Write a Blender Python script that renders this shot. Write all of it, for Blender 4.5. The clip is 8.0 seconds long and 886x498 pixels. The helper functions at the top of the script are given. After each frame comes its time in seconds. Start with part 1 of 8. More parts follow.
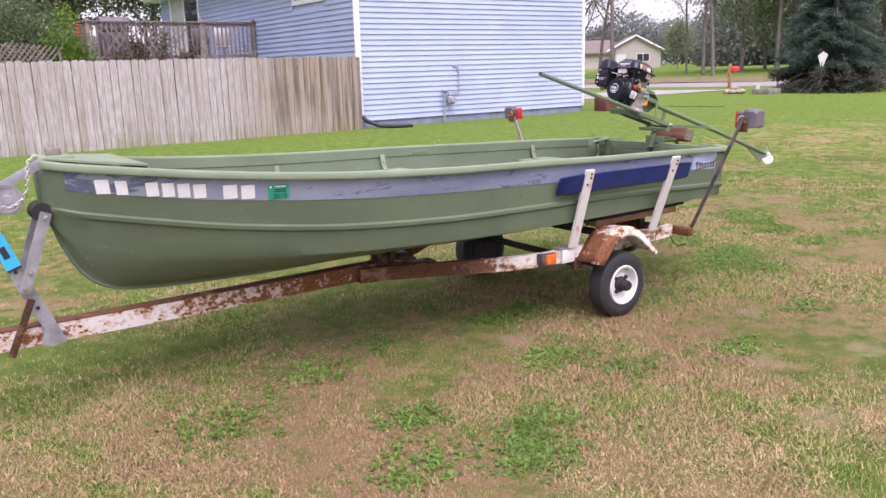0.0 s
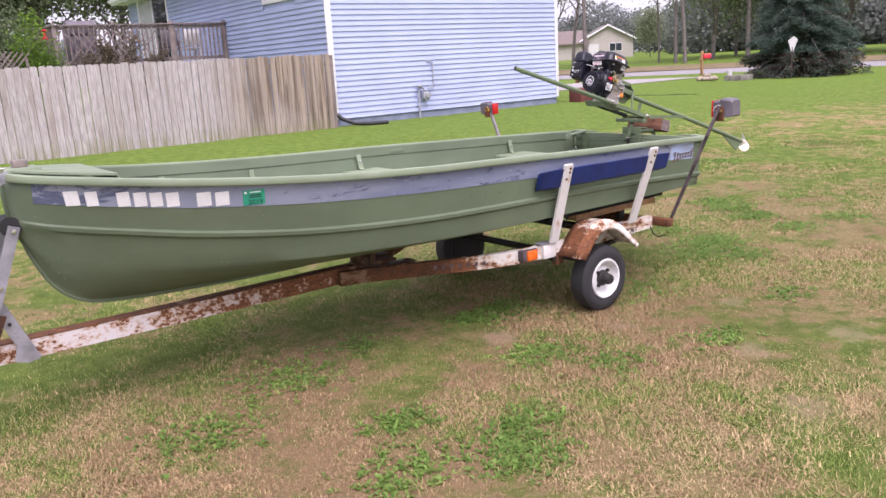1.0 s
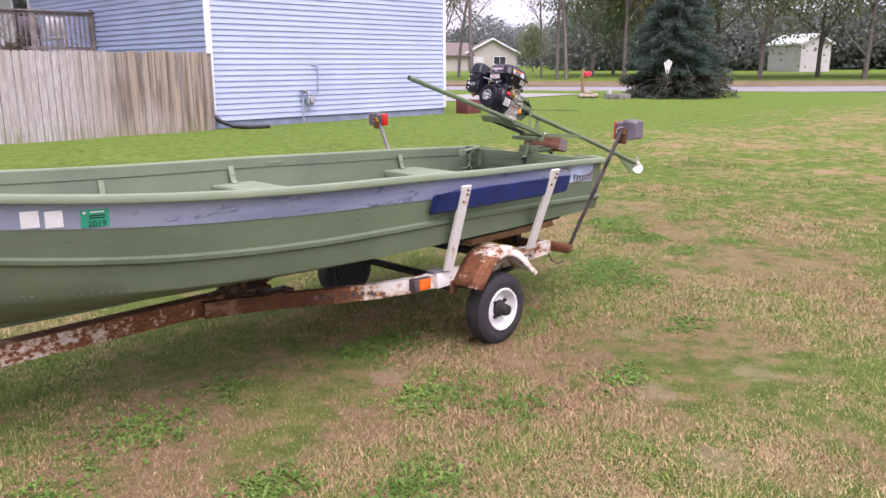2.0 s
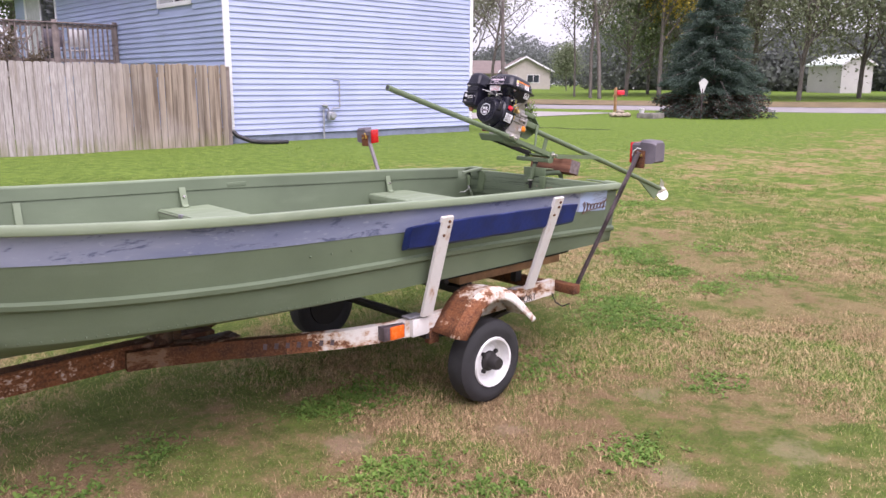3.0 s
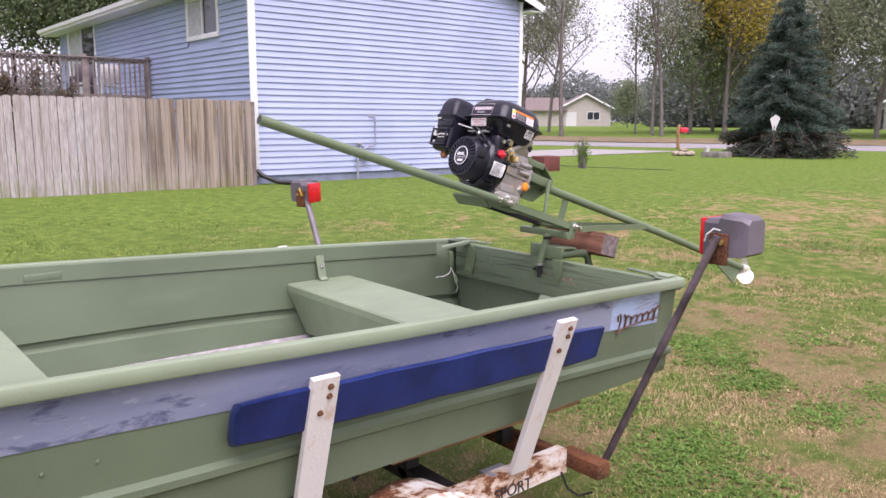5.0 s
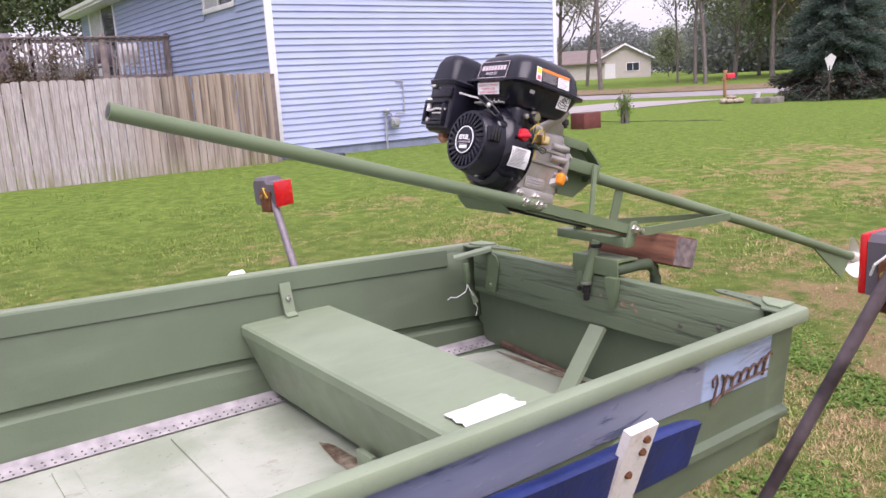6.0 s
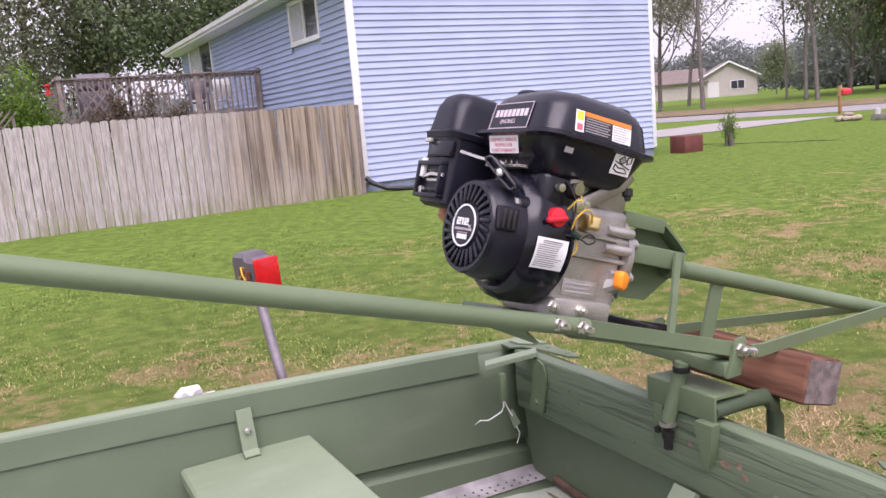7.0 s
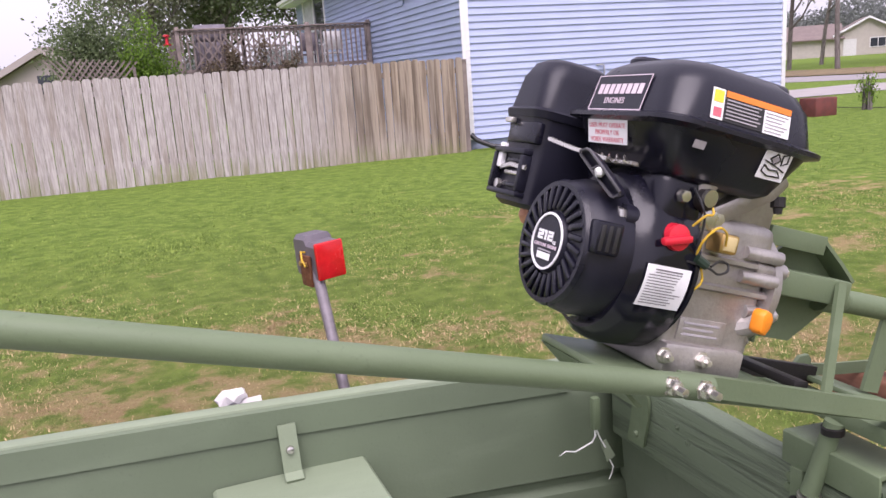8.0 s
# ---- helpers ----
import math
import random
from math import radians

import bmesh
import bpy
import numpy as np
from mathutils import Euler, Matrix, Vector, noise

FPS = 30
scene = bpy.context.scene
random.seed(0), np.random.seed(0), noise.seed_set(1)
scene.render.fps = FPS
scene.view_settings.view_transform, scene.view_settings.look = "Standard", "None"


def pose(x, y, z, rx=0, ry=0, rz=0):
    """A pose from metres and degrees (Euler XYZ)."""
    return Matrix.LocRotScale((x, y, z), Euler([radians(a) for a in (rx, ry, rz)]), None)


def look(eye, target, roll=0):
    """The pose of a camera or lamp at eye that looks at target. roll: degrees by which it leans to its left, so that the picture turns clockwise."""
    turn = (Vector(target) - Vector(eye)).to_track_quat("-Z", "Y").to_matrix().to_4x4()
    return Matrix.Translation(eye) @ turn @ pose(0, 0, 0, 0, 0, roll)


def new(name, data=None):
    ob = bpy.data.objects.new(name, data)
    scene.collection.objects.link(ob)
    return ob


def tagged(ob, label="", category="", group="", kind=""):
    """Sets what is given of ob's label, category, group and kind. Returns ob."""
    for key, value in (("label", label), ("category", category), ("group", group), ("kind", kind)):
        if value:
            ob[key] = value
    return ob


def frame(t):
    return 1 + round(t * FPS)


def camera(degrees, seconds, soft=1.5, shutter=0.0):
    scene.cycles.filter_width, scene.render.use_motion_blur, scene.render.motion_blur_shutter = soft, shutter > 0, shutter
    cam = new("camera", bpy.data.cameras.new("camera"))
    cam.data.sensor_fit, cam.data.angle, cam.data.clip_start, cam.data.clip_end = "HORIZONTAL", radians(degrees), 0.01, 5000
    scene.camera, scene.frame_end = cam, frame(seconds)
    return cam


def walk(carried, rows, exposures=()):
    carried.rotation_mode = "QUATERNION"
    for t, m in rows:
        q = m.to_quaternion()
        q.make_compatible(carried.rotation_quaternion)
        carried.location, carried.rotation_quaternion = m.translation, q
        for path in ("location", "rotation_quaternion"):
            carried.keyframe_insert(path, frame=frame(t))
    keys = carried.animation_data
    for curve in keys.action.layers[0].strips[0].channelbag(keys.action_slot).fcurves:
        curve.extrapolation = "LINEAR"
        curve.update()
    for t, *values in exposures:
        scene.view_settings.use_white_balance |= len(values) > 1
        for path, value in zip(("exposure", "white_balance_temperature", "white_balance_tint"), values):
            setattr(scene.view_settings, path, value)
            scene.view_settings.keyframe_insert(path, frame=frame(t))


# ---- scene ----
cam = camera(58.7, 8.0)
PATH = [
    (0, (0.179, -4.026, 1.563), (1.318, -2.443, 1.117), -1.7),
    (0.5, (0.187, -3.996, 1.579), (1.345, -2.421, 1.157), -1.9),
    (1, (0.21, -3.983, 1.579), (1.387, -2.433, 1.118), -3.3),
    (1.5, (0.23, -3.843, 1.583), (1.543, -2.382, 1.201), -0.6),
    (1.7, (0.332, -3.722, 1.582), (1.736, -2.355, 1.184), -0.8),
    (2.8, (1.001, -3.388, 1.545), (2.357, -2.018, 1.011), -0.4),
    (3, (1.187, -3.286, 1.533), (2.537, -1.869, 1.123), 0.2),
    (3.5, (1.573, -3.094, 1.57), (2.83, -1.576, 1.227), -3.2),
    (4, (1.967, -2.89, 1.545), (3.188, -1.339, 1.222), -1.3),
    (4.5, (2.365, -2.642, 1.517), (3.537, -1.076, 1.1), -0.7),
    (4.7, (2.504, -2.486, 1.508), (3.757, -0.962, 1.184), 1.0),
    (5.8, (3.277, -1.734, 1.532), (4.464, -0.164, 1.177), -3.5),
    (6, (3.383, -1.618, 1.53), (4.533, -0.034, 1.118), -3.2),
    (6.5, (3.683, -1.306, 1.545), (4.779, 0.324, 1.168), -3.0),
    (7, (3.962, -1.137, 1.566), (4.914, 0.59, 1.231), -4.8),
    (7.5, (4.131, -1.018, 1.595), (4.786, 0.817, 1.141), -4.5),
    (8, (4.154, -0.873, 1.587), (4.851, 0.953, 1.162), -3.9),
]
walk(cam, [(t, look(eye, target, roll)) for t, eye, target, roll in PATH], [(0.0, 1.0, 6300, 31), (3.0, 0.96, 6300, 31), (8.0, 0.86, 6350, 32)])

# ---- world and light: bright overcast day ----
world = bpy.data.worlds.new("overcast_sky")
scene.world = world
world.use_nodes = True
wn, wl = world.node_tree.nodes, world.node_tree.links
wn.clear()
sky = wn.new("ShaderNodeTexSky")
sky.sky_type = 'NISHITA'
sky.sun_disc = False
sky.sun_elevation = radians(48)
sky.sun_rotation = radians(200)
sky.air_density, sky.dust_density, sky.ozone_density = 1.0, 4.0, 1.0
cloud = wn.new("ShaderNodeHueSaturation")
cloud.inputs["Saturation"].default_value = 0.22
veil = wn.new("ShaderNodeMix")
veil.data_type = 'RGBA'
veil.inputs[0].default_value = 0.55
veil.inputs[7].default_value = (9.0, 9.3, 9.9, 1)
bg = wn.new("ShaderNodeBackground")
bg.inputs["Strength"].default_value = 0.085
wout = wn.new("ShaderNodeOutputWorld")
wl.new(sky.outputs[0], cloud.inputs["Color"])
wl.new(cloud.outputs[0], veil.inputs[6])
wl.new(veil.outputs[2], bg.inputs["Color"])
wl.new(bg.outputs[0], wout.inputs["Surface"])
sun = new("sun", bpy.data.lights.new("sun", 'SUN'))
sun.data.energy, sun.data.angle, sun.data.color = 2.3, radians(55), (1.0, 0.98, 0.95)
sun.matrix_world = look((0, -8, 17), (3, 0, 0))

# ---- materials ----
class Net:
    """A small node builder for one material."""
    def __init__(self, name, rough=0.6, metal=0.0, spec=0.5):
        self.mat = bpy.data.materials.new(name)
        self.mat.use_nodes = True
        self.n, self.l = self.mat.node_tree.nodes, self.mat.node_tree.links
        self.b = self.n["Principled BSDF"]
        self.b.inputs["Roughness"].default_value = rough
        self.b.inputs["Metallic"].default_value = metal
        self.b.inputs["Specular IOR Level"].default_value = spec
        self.tc = self.n.new("ShaderNodeTexCoord")
        self.geo = self.n.new("ShaderNodeNewGeometry")

    def put(self, socket, v):
        if isinstance(v, (int, float)):
            socket.default_value = v
        elif isinstance(v, tuple):
            socket.default_value = v if len(v) == 4 else (*v, 1)
        else:
            self.l.new(v, socket)

    def place(self, stretch=(1, 1, 1), world=False, shift=None):
        m = self.n.new("ShaderNodeMapping")
        self.l.new(self.geo.outputs["Position"] if world else self.tc.outputs["Object"], m.inputs["Vector"])
        m.inputs["Scale"].default_value = stretch
        if shift is not None:
            self.l.new(shift, m.inputs["Location"])
        return m.outputs[0]

    def noise(self, scale, detail=4, rough=0.55, at=None, warp=0.0):
        t = self.n.new("ShaderNodeTexNoise")
        t.inputs["Scale"].default_value = scale
        t.inputs["Detail"].default_value = detail
        t.inputs["Roughness"].default_value = rough
        t.inputs["Distortion"].default_value = warp
        self.l.new(at if at is not None else self.tc.outputs["Object"], t.inputs["Vector"])
        return t.outputs["Fac"]

    def ramp(self, f, lo, hi, a=0.0, b=1.0):
        m = self.n.new("ShaderNodeMapRange")
        m.interpolation_type = 'SMOOTHSTEP'
        self.put(m.inputs[0], f)
        for i, v in enumerate((lo, hi, a, b)):
            m.inputs[i + 1].default_value = v
        return m.outputs[0]

    def mix(self, f, a, b, mode='MIX'):
        m = self.n.new("ShaderNodeMix")
        m.data_type, m.blend_type = 'RGBA', mode
        self.put(m.inputs[0], f), self.put(m.inputs[6], a), self.put(m.inputs[7], b)
        return m.outputs[2]

    def calc(self, op, a, b=0.5):
        m = self.n.new("ShaderNodeMath")
        m.operation = op
        self.put(m.inputs[0], a), self.put(m.inputs[1], b)
        return m.outputs[0]

    def random(self):
        return self.n.new("ShaderNodeObjectInfo").outputs["Random"]

    def island(self):
        return self.geo.outputs["Random Per Island"]

    def bump(self, height, strength=0.3, dist=0.01):
        m = self.n.new("ShaderNodeBump")
        m.inputs["Strength"].default_value = strength
        m.inputs["Distance"].default_value = dist
        self.l.new(height, m.inputs["Height"])
        self.l.new(m.outputs[0], self.b.inputs["Normal"])

    def done(self, color, rough=None, metal=None):
        self.put(self.b.inputs["Base Color"], color)
        if rough is not None:
            self.put(self.b.inputs["Roughness"], rough)
        if metal is not None:
            self.put(self.b.inputs["Metallic"], metal)
        return self.mat


def shade(c, k):
    return tuple(min(1, v * k) for v in c)


def mat_plain(name, col, rough=0.5, metal=0.0, var=0.25, scale=6, fine=90, bump=0.12, spec=0.5):
    """Paint, plastic or metal with stains at two scales and a slight relief."""
    n = Net(name, rough, metal, spec)
    big, small = n.noise(scale, 5), n.noise(fine, 3)
    c = n.mix(n.ramp(big, 0.3, 0.7), shade(col, 1 - var), shade(col, 1 + var))
    c = n.mix(n.ramp(small, 0.45, 0.75, 0, 0.4), c, shade(col, 0.75))
    n.bump(small, bump, 0.003)
    return n.done(c, n.ramp(big, 0.2, 0.8, max(0.03, rough - 0.12), min(1, rough + 0.12)))


def mat_boat(name, col, worn):
    """Brushed-on flat green boat paint, chalky and slightly uneven."""
    n = Net(name, 0.5, 0, 0.4)
    big, mid, fine = n.noise(2.2, 5), n.noise(14, 4, at=n.place((0.25, 1, 1))), n.noise(160, 2)
    c = n.mix(n.ramp(big, 0.3, 0.7), shade(col, 0.88), shade(col, 1.1))
    c = n.mix(n.ramp(mid, 0.5, 0.75, 0, 0.35), c, worn)
    c = n.mix(n.ramp(fine, 0.62, 0.75, 0, 0.25), c, shade(col, 0.6))
    n.bump(n.calc('ADD', mid, n.calc('MULTIPLY', fine, 0.5)), 0.18, 0.004)
    return n.done(c, n.ramp(mid, 0.3, 0.7, 0.42, 0.62))


def mat_rusty(name, paint, amount, streak=(1, 1, 1), dark=(0.07, 0.03, 0.018), hot=1.0, crisp=0.03, lead=None):
    """Old paint breaking up over rust."""
    n = Net(name, 0.7, 0, 0.35)
    at = n.place(streak)
    big, mid, fine = n.noise(3.5, 6, 0.65, at, 0.4), n.noise(16, 6, 0.7, at), n.noise(120, 4)
    mask = n.calc('ADD', n.calc('MULTIPLY', big, 0.55), n.calc('MULTIPLY', mid, 0.45))
    if lead:
        sep = n.n.new("ShaderNodeSeparateXYZ")
        n.l.new(n.geo.outputs["Position"], sep.inputs[0])
        mask = n.calc('ADD', mask, n.ramp(sep.outputs[0], lead[0], lead[1], lead[2], lead[3]))
    f = n.ramp(mask, amount - crisp, amount + crisp)
    rust = n.mix(n.ramp(mid, 0.3, 0.7), dark, shade((0.24, 0.085, 0.03), hot))
    rust = n.mix(n.ramp(fine, 0.4, 0.7, 0, 0.7), rust, shade((0.33, 0.15, 0.07), hot))
    tint = n.mix(n.ramp(mask, amount - 0.02, amount + 0.1), shade((0.45, 0.26, 0.14), hot), paint)
    tint = n.mix(n.ramp(fine, 0.6, 0.72, 0, 0.5), tint, shade(paint, 0.7))
    n.bump(n.calc('ADD', f, fine), 0.35, 0.004)
    return n.done(n.mix(f, rust, tint), n.mix(f, (0.85, 0.85, 0.85), (0.5, 0.5, 0.5)))


def mat_fence():
    n = Net("weathered_fence_wood", 0.85, 0, 0.2)
    r = n.random()
    at = n.place((1, 1, 0.07), shift=n.calc('MULTIPLY', r, 40.0))
    grain, broad = n.noise(60, 5, 0.6, at), n.noise(7, 5, 0.6, at)
    where = n.noise(0.55, 3, 0.5, n.place(world=True))
    c = n.mix(n.ramp(grain, 0.3, 0.7), (0.29, 0.262, 0.258), (0.51, 0.472, 0.468))
    c = n.mix(n.ramp(broad, 0.48, 0.7, 0, 0.6), c, (0.22, 0.17, 0.13))
    sep = n.n.new("ShaderNodeSeparateXYZ")
    n.l.new(n.geo.outputs["Position"], sep.inputs[0])
    brown = n.calc('MULTIPLY', n.ramp(sep.outputs[0], 7.0, 8.2), n.ramp(where, 0.25, 0.6, 0.35, 1))
    tan = n.mix(n.ramp(broad, 0.4, 0.65), (0.34, 0.275, 0.215), (0.12, 0.088, 0.065))
    c = n.mix(n.calc('MULTIPLY', brown, 0.95), c, tan)
    c = n.mix(n.calc('MULTIPLY', r, 0.28), c, (0.24, 0.215, 0.2))
    low = n.calc('MULTIPLY', n.ramp(sep.outputs[2], 0.55, 0.12), n.ramp(broad, 0.4, 0.65, 0, 0.7))
    c = n.mix(low, c, (0.19, 0.19, 0.09))
    n.bump(grain, 0.5, 0.006)
    return n.done(c)


def mat_siding(name, col):
    n = Net(name, 0.45, 0, 0.4)
    r = n.random()
    fine, big = n.noise(220, 2, at=n.place((0.06, 0.06, 1))), n.noise(0.9, 5, at=n.place(world=True))
    c = n.mix(n.ramp(big, 0.3, 0.7), shade(col, 0.93), shade(col, 1.06))
    c = n.mix(n.calc('MULTIPLY', r, 0.12), c, shade(col, 0.8))
    c = n.mix(n.ramp(fine, 0.5, 0.8, 0, 0.2), c, shade(col, 0.82))
    n.bump(fine, 0.15, 0.002)
    return n.done(c)


def lawn_colors(n, at):
    """Green turf against dry and bare turf, from wide to small patches; the worn ellipse also holds the boat's shade.
    """
    wide, mid, small = n.noise(0.22, 4, 0.6, at, 0.3), n.noise(1.5, 5, 0.65, at, 0.5), n.noise(6.5, 4, 0.6, at)
    dry = n.calc('ADD', n.calc('MULTIPLY', wide, 0.28), n.calc('ADD', n.calc('MULTIPLY', mid, 0.40), n.calc('MULTIPLY', small, 0.32)))
    sep = n.n.new("ShaderNodeSeparateXYZ")
    n.l.new(at, sep.inputs[0])
    lush = n.ramp(sep.outputs[1], 3.0, 11.5, -0.024, 0.13)
    mv = n.n.new("ShaderNodeMapping")
    mv.inputs["Location"].default_value = (-2.55 / 2.9, 0.95 / 1.35, 0)
    mv.inputs["Scale"].default_value = (1 / 2.9, 1 / 1.35, 0)
    n.l.new(at, mv.inputs[0])
    ln = n.n.new("ShaderNodeVectorMath")
    ln.operation = 'LENGTH'
    n.l.new(mv.outputs[0], ln.inputs[0])
    # dead brown turf under the boat, with the boat's shade put into the colour
    worn = n.ramp(n.calc('ADD', ln.outputs["Value"], n.calc('MULTIPLY', n.calc('SUBTRACT', mid, 0.5), 0.9)), 1.2, 0.6)
    dry = n.calc('ADD', n.calc('SUBTRACT', dry, lush), n.calc('MULTIPLY', worn, 0.03))
    return dry, worn, small


def mat_ground():
    n = Net("lawn_soil_and_turf", 0.95, 0, 0.15)
    at = n.place(world=True)
    dry, mid, small = lawn_colors(n, at)
    fine = n.noise(60, 4, 0.7, at)
    green = n.mix(n.ramp(small, 0.3, 0.7), (0.085, 0.153, 0.02), (0.178, 0.263, 0.045))
    straw = n.mix(n.ramp(fine, 0.3, 0.7), (0.25, 0.18, 0.085), (0.48, 0.36, 0.19))
    red = n.calc('MAXIMUM', n.ramp(n.noise(2.3, 4, 0.6, at), 0.45, 0.65, 0, 0.6), n.calc('MULTIPLY', mid, 0.6))
    straw = n.mix(red, straw, n.mix(fine, (0.19, 0.11, 0.06), (0.40, 0.245, 0.15)))
    c = n.mix(n.ramp(dry, 0.49, 0.60), green, straw)
    c = n.mix(n.ramp(fine, 0.42, 0.62, 0, 0.34), c, (0.05, 0.047, 0.02))
    c = n.mix(n.ramp(n.noise(17, 4, 0.65, at), 0.5, 0.68, 0, 0.14), c, (0.055, 0.06, 0.02))
    ragged = n.calc('MULTIPLY', n.calc('SUBTRACT', n.noise(9, 5, 0.7, at), 0.5), 0.35)
    mv = n.n.new("ShaderNodeVectorMath")
    mv.operation = 'DISTANCE'
    n.l.new(at, mv.inputs[0])
    mv.inputs[1].default_value = (4.5, 0.0, 0.0)
    thatch = n.ramp(n.calc('ADD', mv.outputs["Value"], n.calc('MULTIPLY', small, 2.0)), 11.0, 3.0, 0, 0.42)
    c = n.mix(thatch, c, n.mix(n.ramp(fine, 0.35, 0.65), (0.035, 0.03, 0.014), n.mix(mid, (0.12, 0.13, 0.04), (0.16, 0.10, 0.055))))
    for px, py, r in SPOTS:
        d = n.n.new("ShaderNodeVectorMath")
        d.operation = 'DISTANCE'
        n.l.new(at, d.inputs[0])
        d.inputs[1].default_value = (px, py, 0.0)
        bare = n.ramp(n.calc('ADD', d.outputs["Value"], ragged), r * 1.25, r * 0.55)
        c = n.mix(n.calc('MULTIPLY', bare, 0.38), c, n.mix(fine, (0.26, 0.18, 0.12), (0.42, 0.32, 0.23)))
    n.bump(fine, 0.8, 0.03)
    return n.done(c)


def mat_blades():
    n = Net("grass_blades", 0.7, 0, 0.25)
    dry, mid, small = lawn_colors(n, n.place(world=True))
    r = n.island()
    green = n.mix(r, (0.055, 0.105, 0.013), (0.275, 0.37, 0.078))
    straw = n.mix(r, (0.15, 0.10, 0.045), (0.54, 0.405, 0.22))
    red = n.calc('MAXIMUM', n.ramp(n.noise(2.3, 4, 0.6, n.place(world=True)), 0.45, 0.65, 0, 0.6), n.calc('MULTIPLY', mid, 0.6))
    straw = n.mix(red, straw, n.mix(r, (0.10, 0.057, 0.03), (0.42, 0.28, 0.155)))
    f = n.calc('ADD', dry, n.calc('MULTIPLY', n.calc('SUBTRACT', r, 0.5), 0.19))
    return n.done(n.mix(n.ramp(f, 0.485, 0.59), green, straw))


def mat_leaf(name, a, b, rough=0.6):
    n = Net(name, rough, 0, 0.3)
    r = n.island()
    big = n.noise(1.2, 3)
    c = n.mix(n.ramp(big, 0.35, 0.65, 0, 0.4), n.mix(r, a, b), shade(a, 0.7))
    n.done(c)
    thin = n.n.new("ShaderNodeBsdfTranslucent")
    n.put(thin.inputs["Color"], c)
    both = n.n.new("ShaderNodeMixShader")
    both.inputs[0].default_value = 0.5
    out = [q for q in n.n if q.type == 'OUTPUT_MATERIAL'][0]
    n.l.new(n.b.outputs[0], both.inputs[1])
    n.l.new(thin.outputs[0], both.inputs[2])
    n.l.new(both.outputs[0], out.inputs["Surface"])
    return n.mat


def mat_bark(name, a, b):
    n = Net(name, 0.9, 0, 0.2)
    g = n.noise(14, 5, 0.65, n.place((1, 1, 0.2)))
    n.bump(g, 0.6, 0.02)
    return n.done(n.mix(n.ramp(g, 0.3, 0.7), a, b))


def mat_band():
    """Faded blue stripe with darker unfaded brush marks and pale chalk."""
    n = Net("faded_blue_band", 0.55, 0, 0.35)
    at = n.place((0.35, 1, 1.6))
    big, mid, fine = n.noise(3.0, 5, 0.6, at), n.noise(13, 6, 0.7, at, 0.5), n.noise(70, 3, 0.6, at)
    c = n.mix(n.ramp(big, 0.3, 0.7), (0.17, 0.195, 0.29), (0.27, 0.295, 0.385))
    sep = n.n.new("ShaderNodeSeparateXYZ")
    n.l.new(n.geo.outputs["Position"], sep.inputs[0])
    bow = n.ramp(sep.outputs[0], 1.45, 0.9, 0, 0.16)
    c = n.mix(n.ramp(n.calc('ADD', mid, bow), 0.56, 0.66, 0, 0.85), c, (0.07, 0.085, 0.155))
    c = n.mix(n.ramp(fine, 0.6, 0.75, 0, 0.5), c, (0.38, 0.41, 0.49))
    stern = n.ramp(sep.outputs[0], 4.715, 4.73, 0, 0.8)
    c = n.mix(n.calc('MULTIPLY', stern, n.ramp(mid, 0.62, 0.45)), c, (0.40, 0.52, 0.74))
    n.bump(fine, 0.1, 0.002)
    return n.done(c)


def mat_floor():
    """Worn aluminium boat floor: old pale green, bare patches and rust-brown dirt."""
    n = Net("worn_boat_floor", 0.55, 0, 0.4)
    big, mid, fine = n.noise(3.2, 5, 0.6), n.noise(11, 6, 0.7), n.noise(90, 3)
    c = n.mix(n.ramp(big, 0.35, 0.65), (0.27, 0.31, 0.235), (0.40, 0.425, 0.36))
    c = n.mix(n.ramp(mid, 0.60, 0.72, 0, 0.6), c, (0.24, 0.20, 0.15))
    c = n.mix(n.ramp(fine, 0.66, 0.74, 0, 0.7), c, (0.12, 0.10, 0.08))
    n.bump(mid, 0.15, 0.003)
    return n.done(c)


def mat_dirt():
    n = Net("damp_brown_dirt", 0.9, 0, 0.2)
    a, f = n.noise(16, 5, 0.7), n.noise(130, 3)
    n.bump(f, 0.5, 0.004)
    return n.done(n.mix(n.ramp(a, 0.35, 0.65), n.mix(f, (0.05, 0.032, 0.02), (0.13, 0.085, 0.055)), (0.24, 0.205, 0.15)))


def mat_glass(name, tint=(0.03, 0.035, 0.045)):
    n = Net(name, 0.05, 0, 0.5)
    return n.done(tint)


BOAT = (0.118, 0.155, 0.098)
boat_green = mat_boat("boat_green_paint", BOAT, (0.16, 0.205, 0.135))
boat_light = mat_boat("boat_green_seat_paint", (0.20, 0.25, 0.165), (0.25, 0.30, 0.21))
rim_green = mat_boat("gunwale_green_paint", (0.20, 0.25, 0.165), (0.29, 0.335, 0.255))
motor_green = mat_boat("motor_frame_green_paint", (0.125, 0.17, 0.095), (0.19, 0.24, 0.15))
handle_highlight = mat_plain("dark_grey_handle_highlight", (0.06, 0.058, 0.065), 0.55, 0, 0.3, 20, 200, 0.1)
dark_green = mat_boat("dark_green_paint", (0.06, 0.085, 0.05), (0.10, 0.13, 0.08))
band_blue = mat_band()
floor_worn = mat_floor()
seam_pale = mat_plain("pale_seam_sealant", (0.33, 0.31, 0.315), 0.7, 0, 0.3, 20, 80, 0.3)
damp_dirt = mat_dirt()
rust_dirt = mat_plain("rust_brown_dirt", (0.11, 0.065, 0.045), 0.9, 0, 0.4, 20, 90, 0.4)
rivet_dark = mat_plain("rivet_heads", (0.085, 0.085, 0.07), 0.5, 0.0)
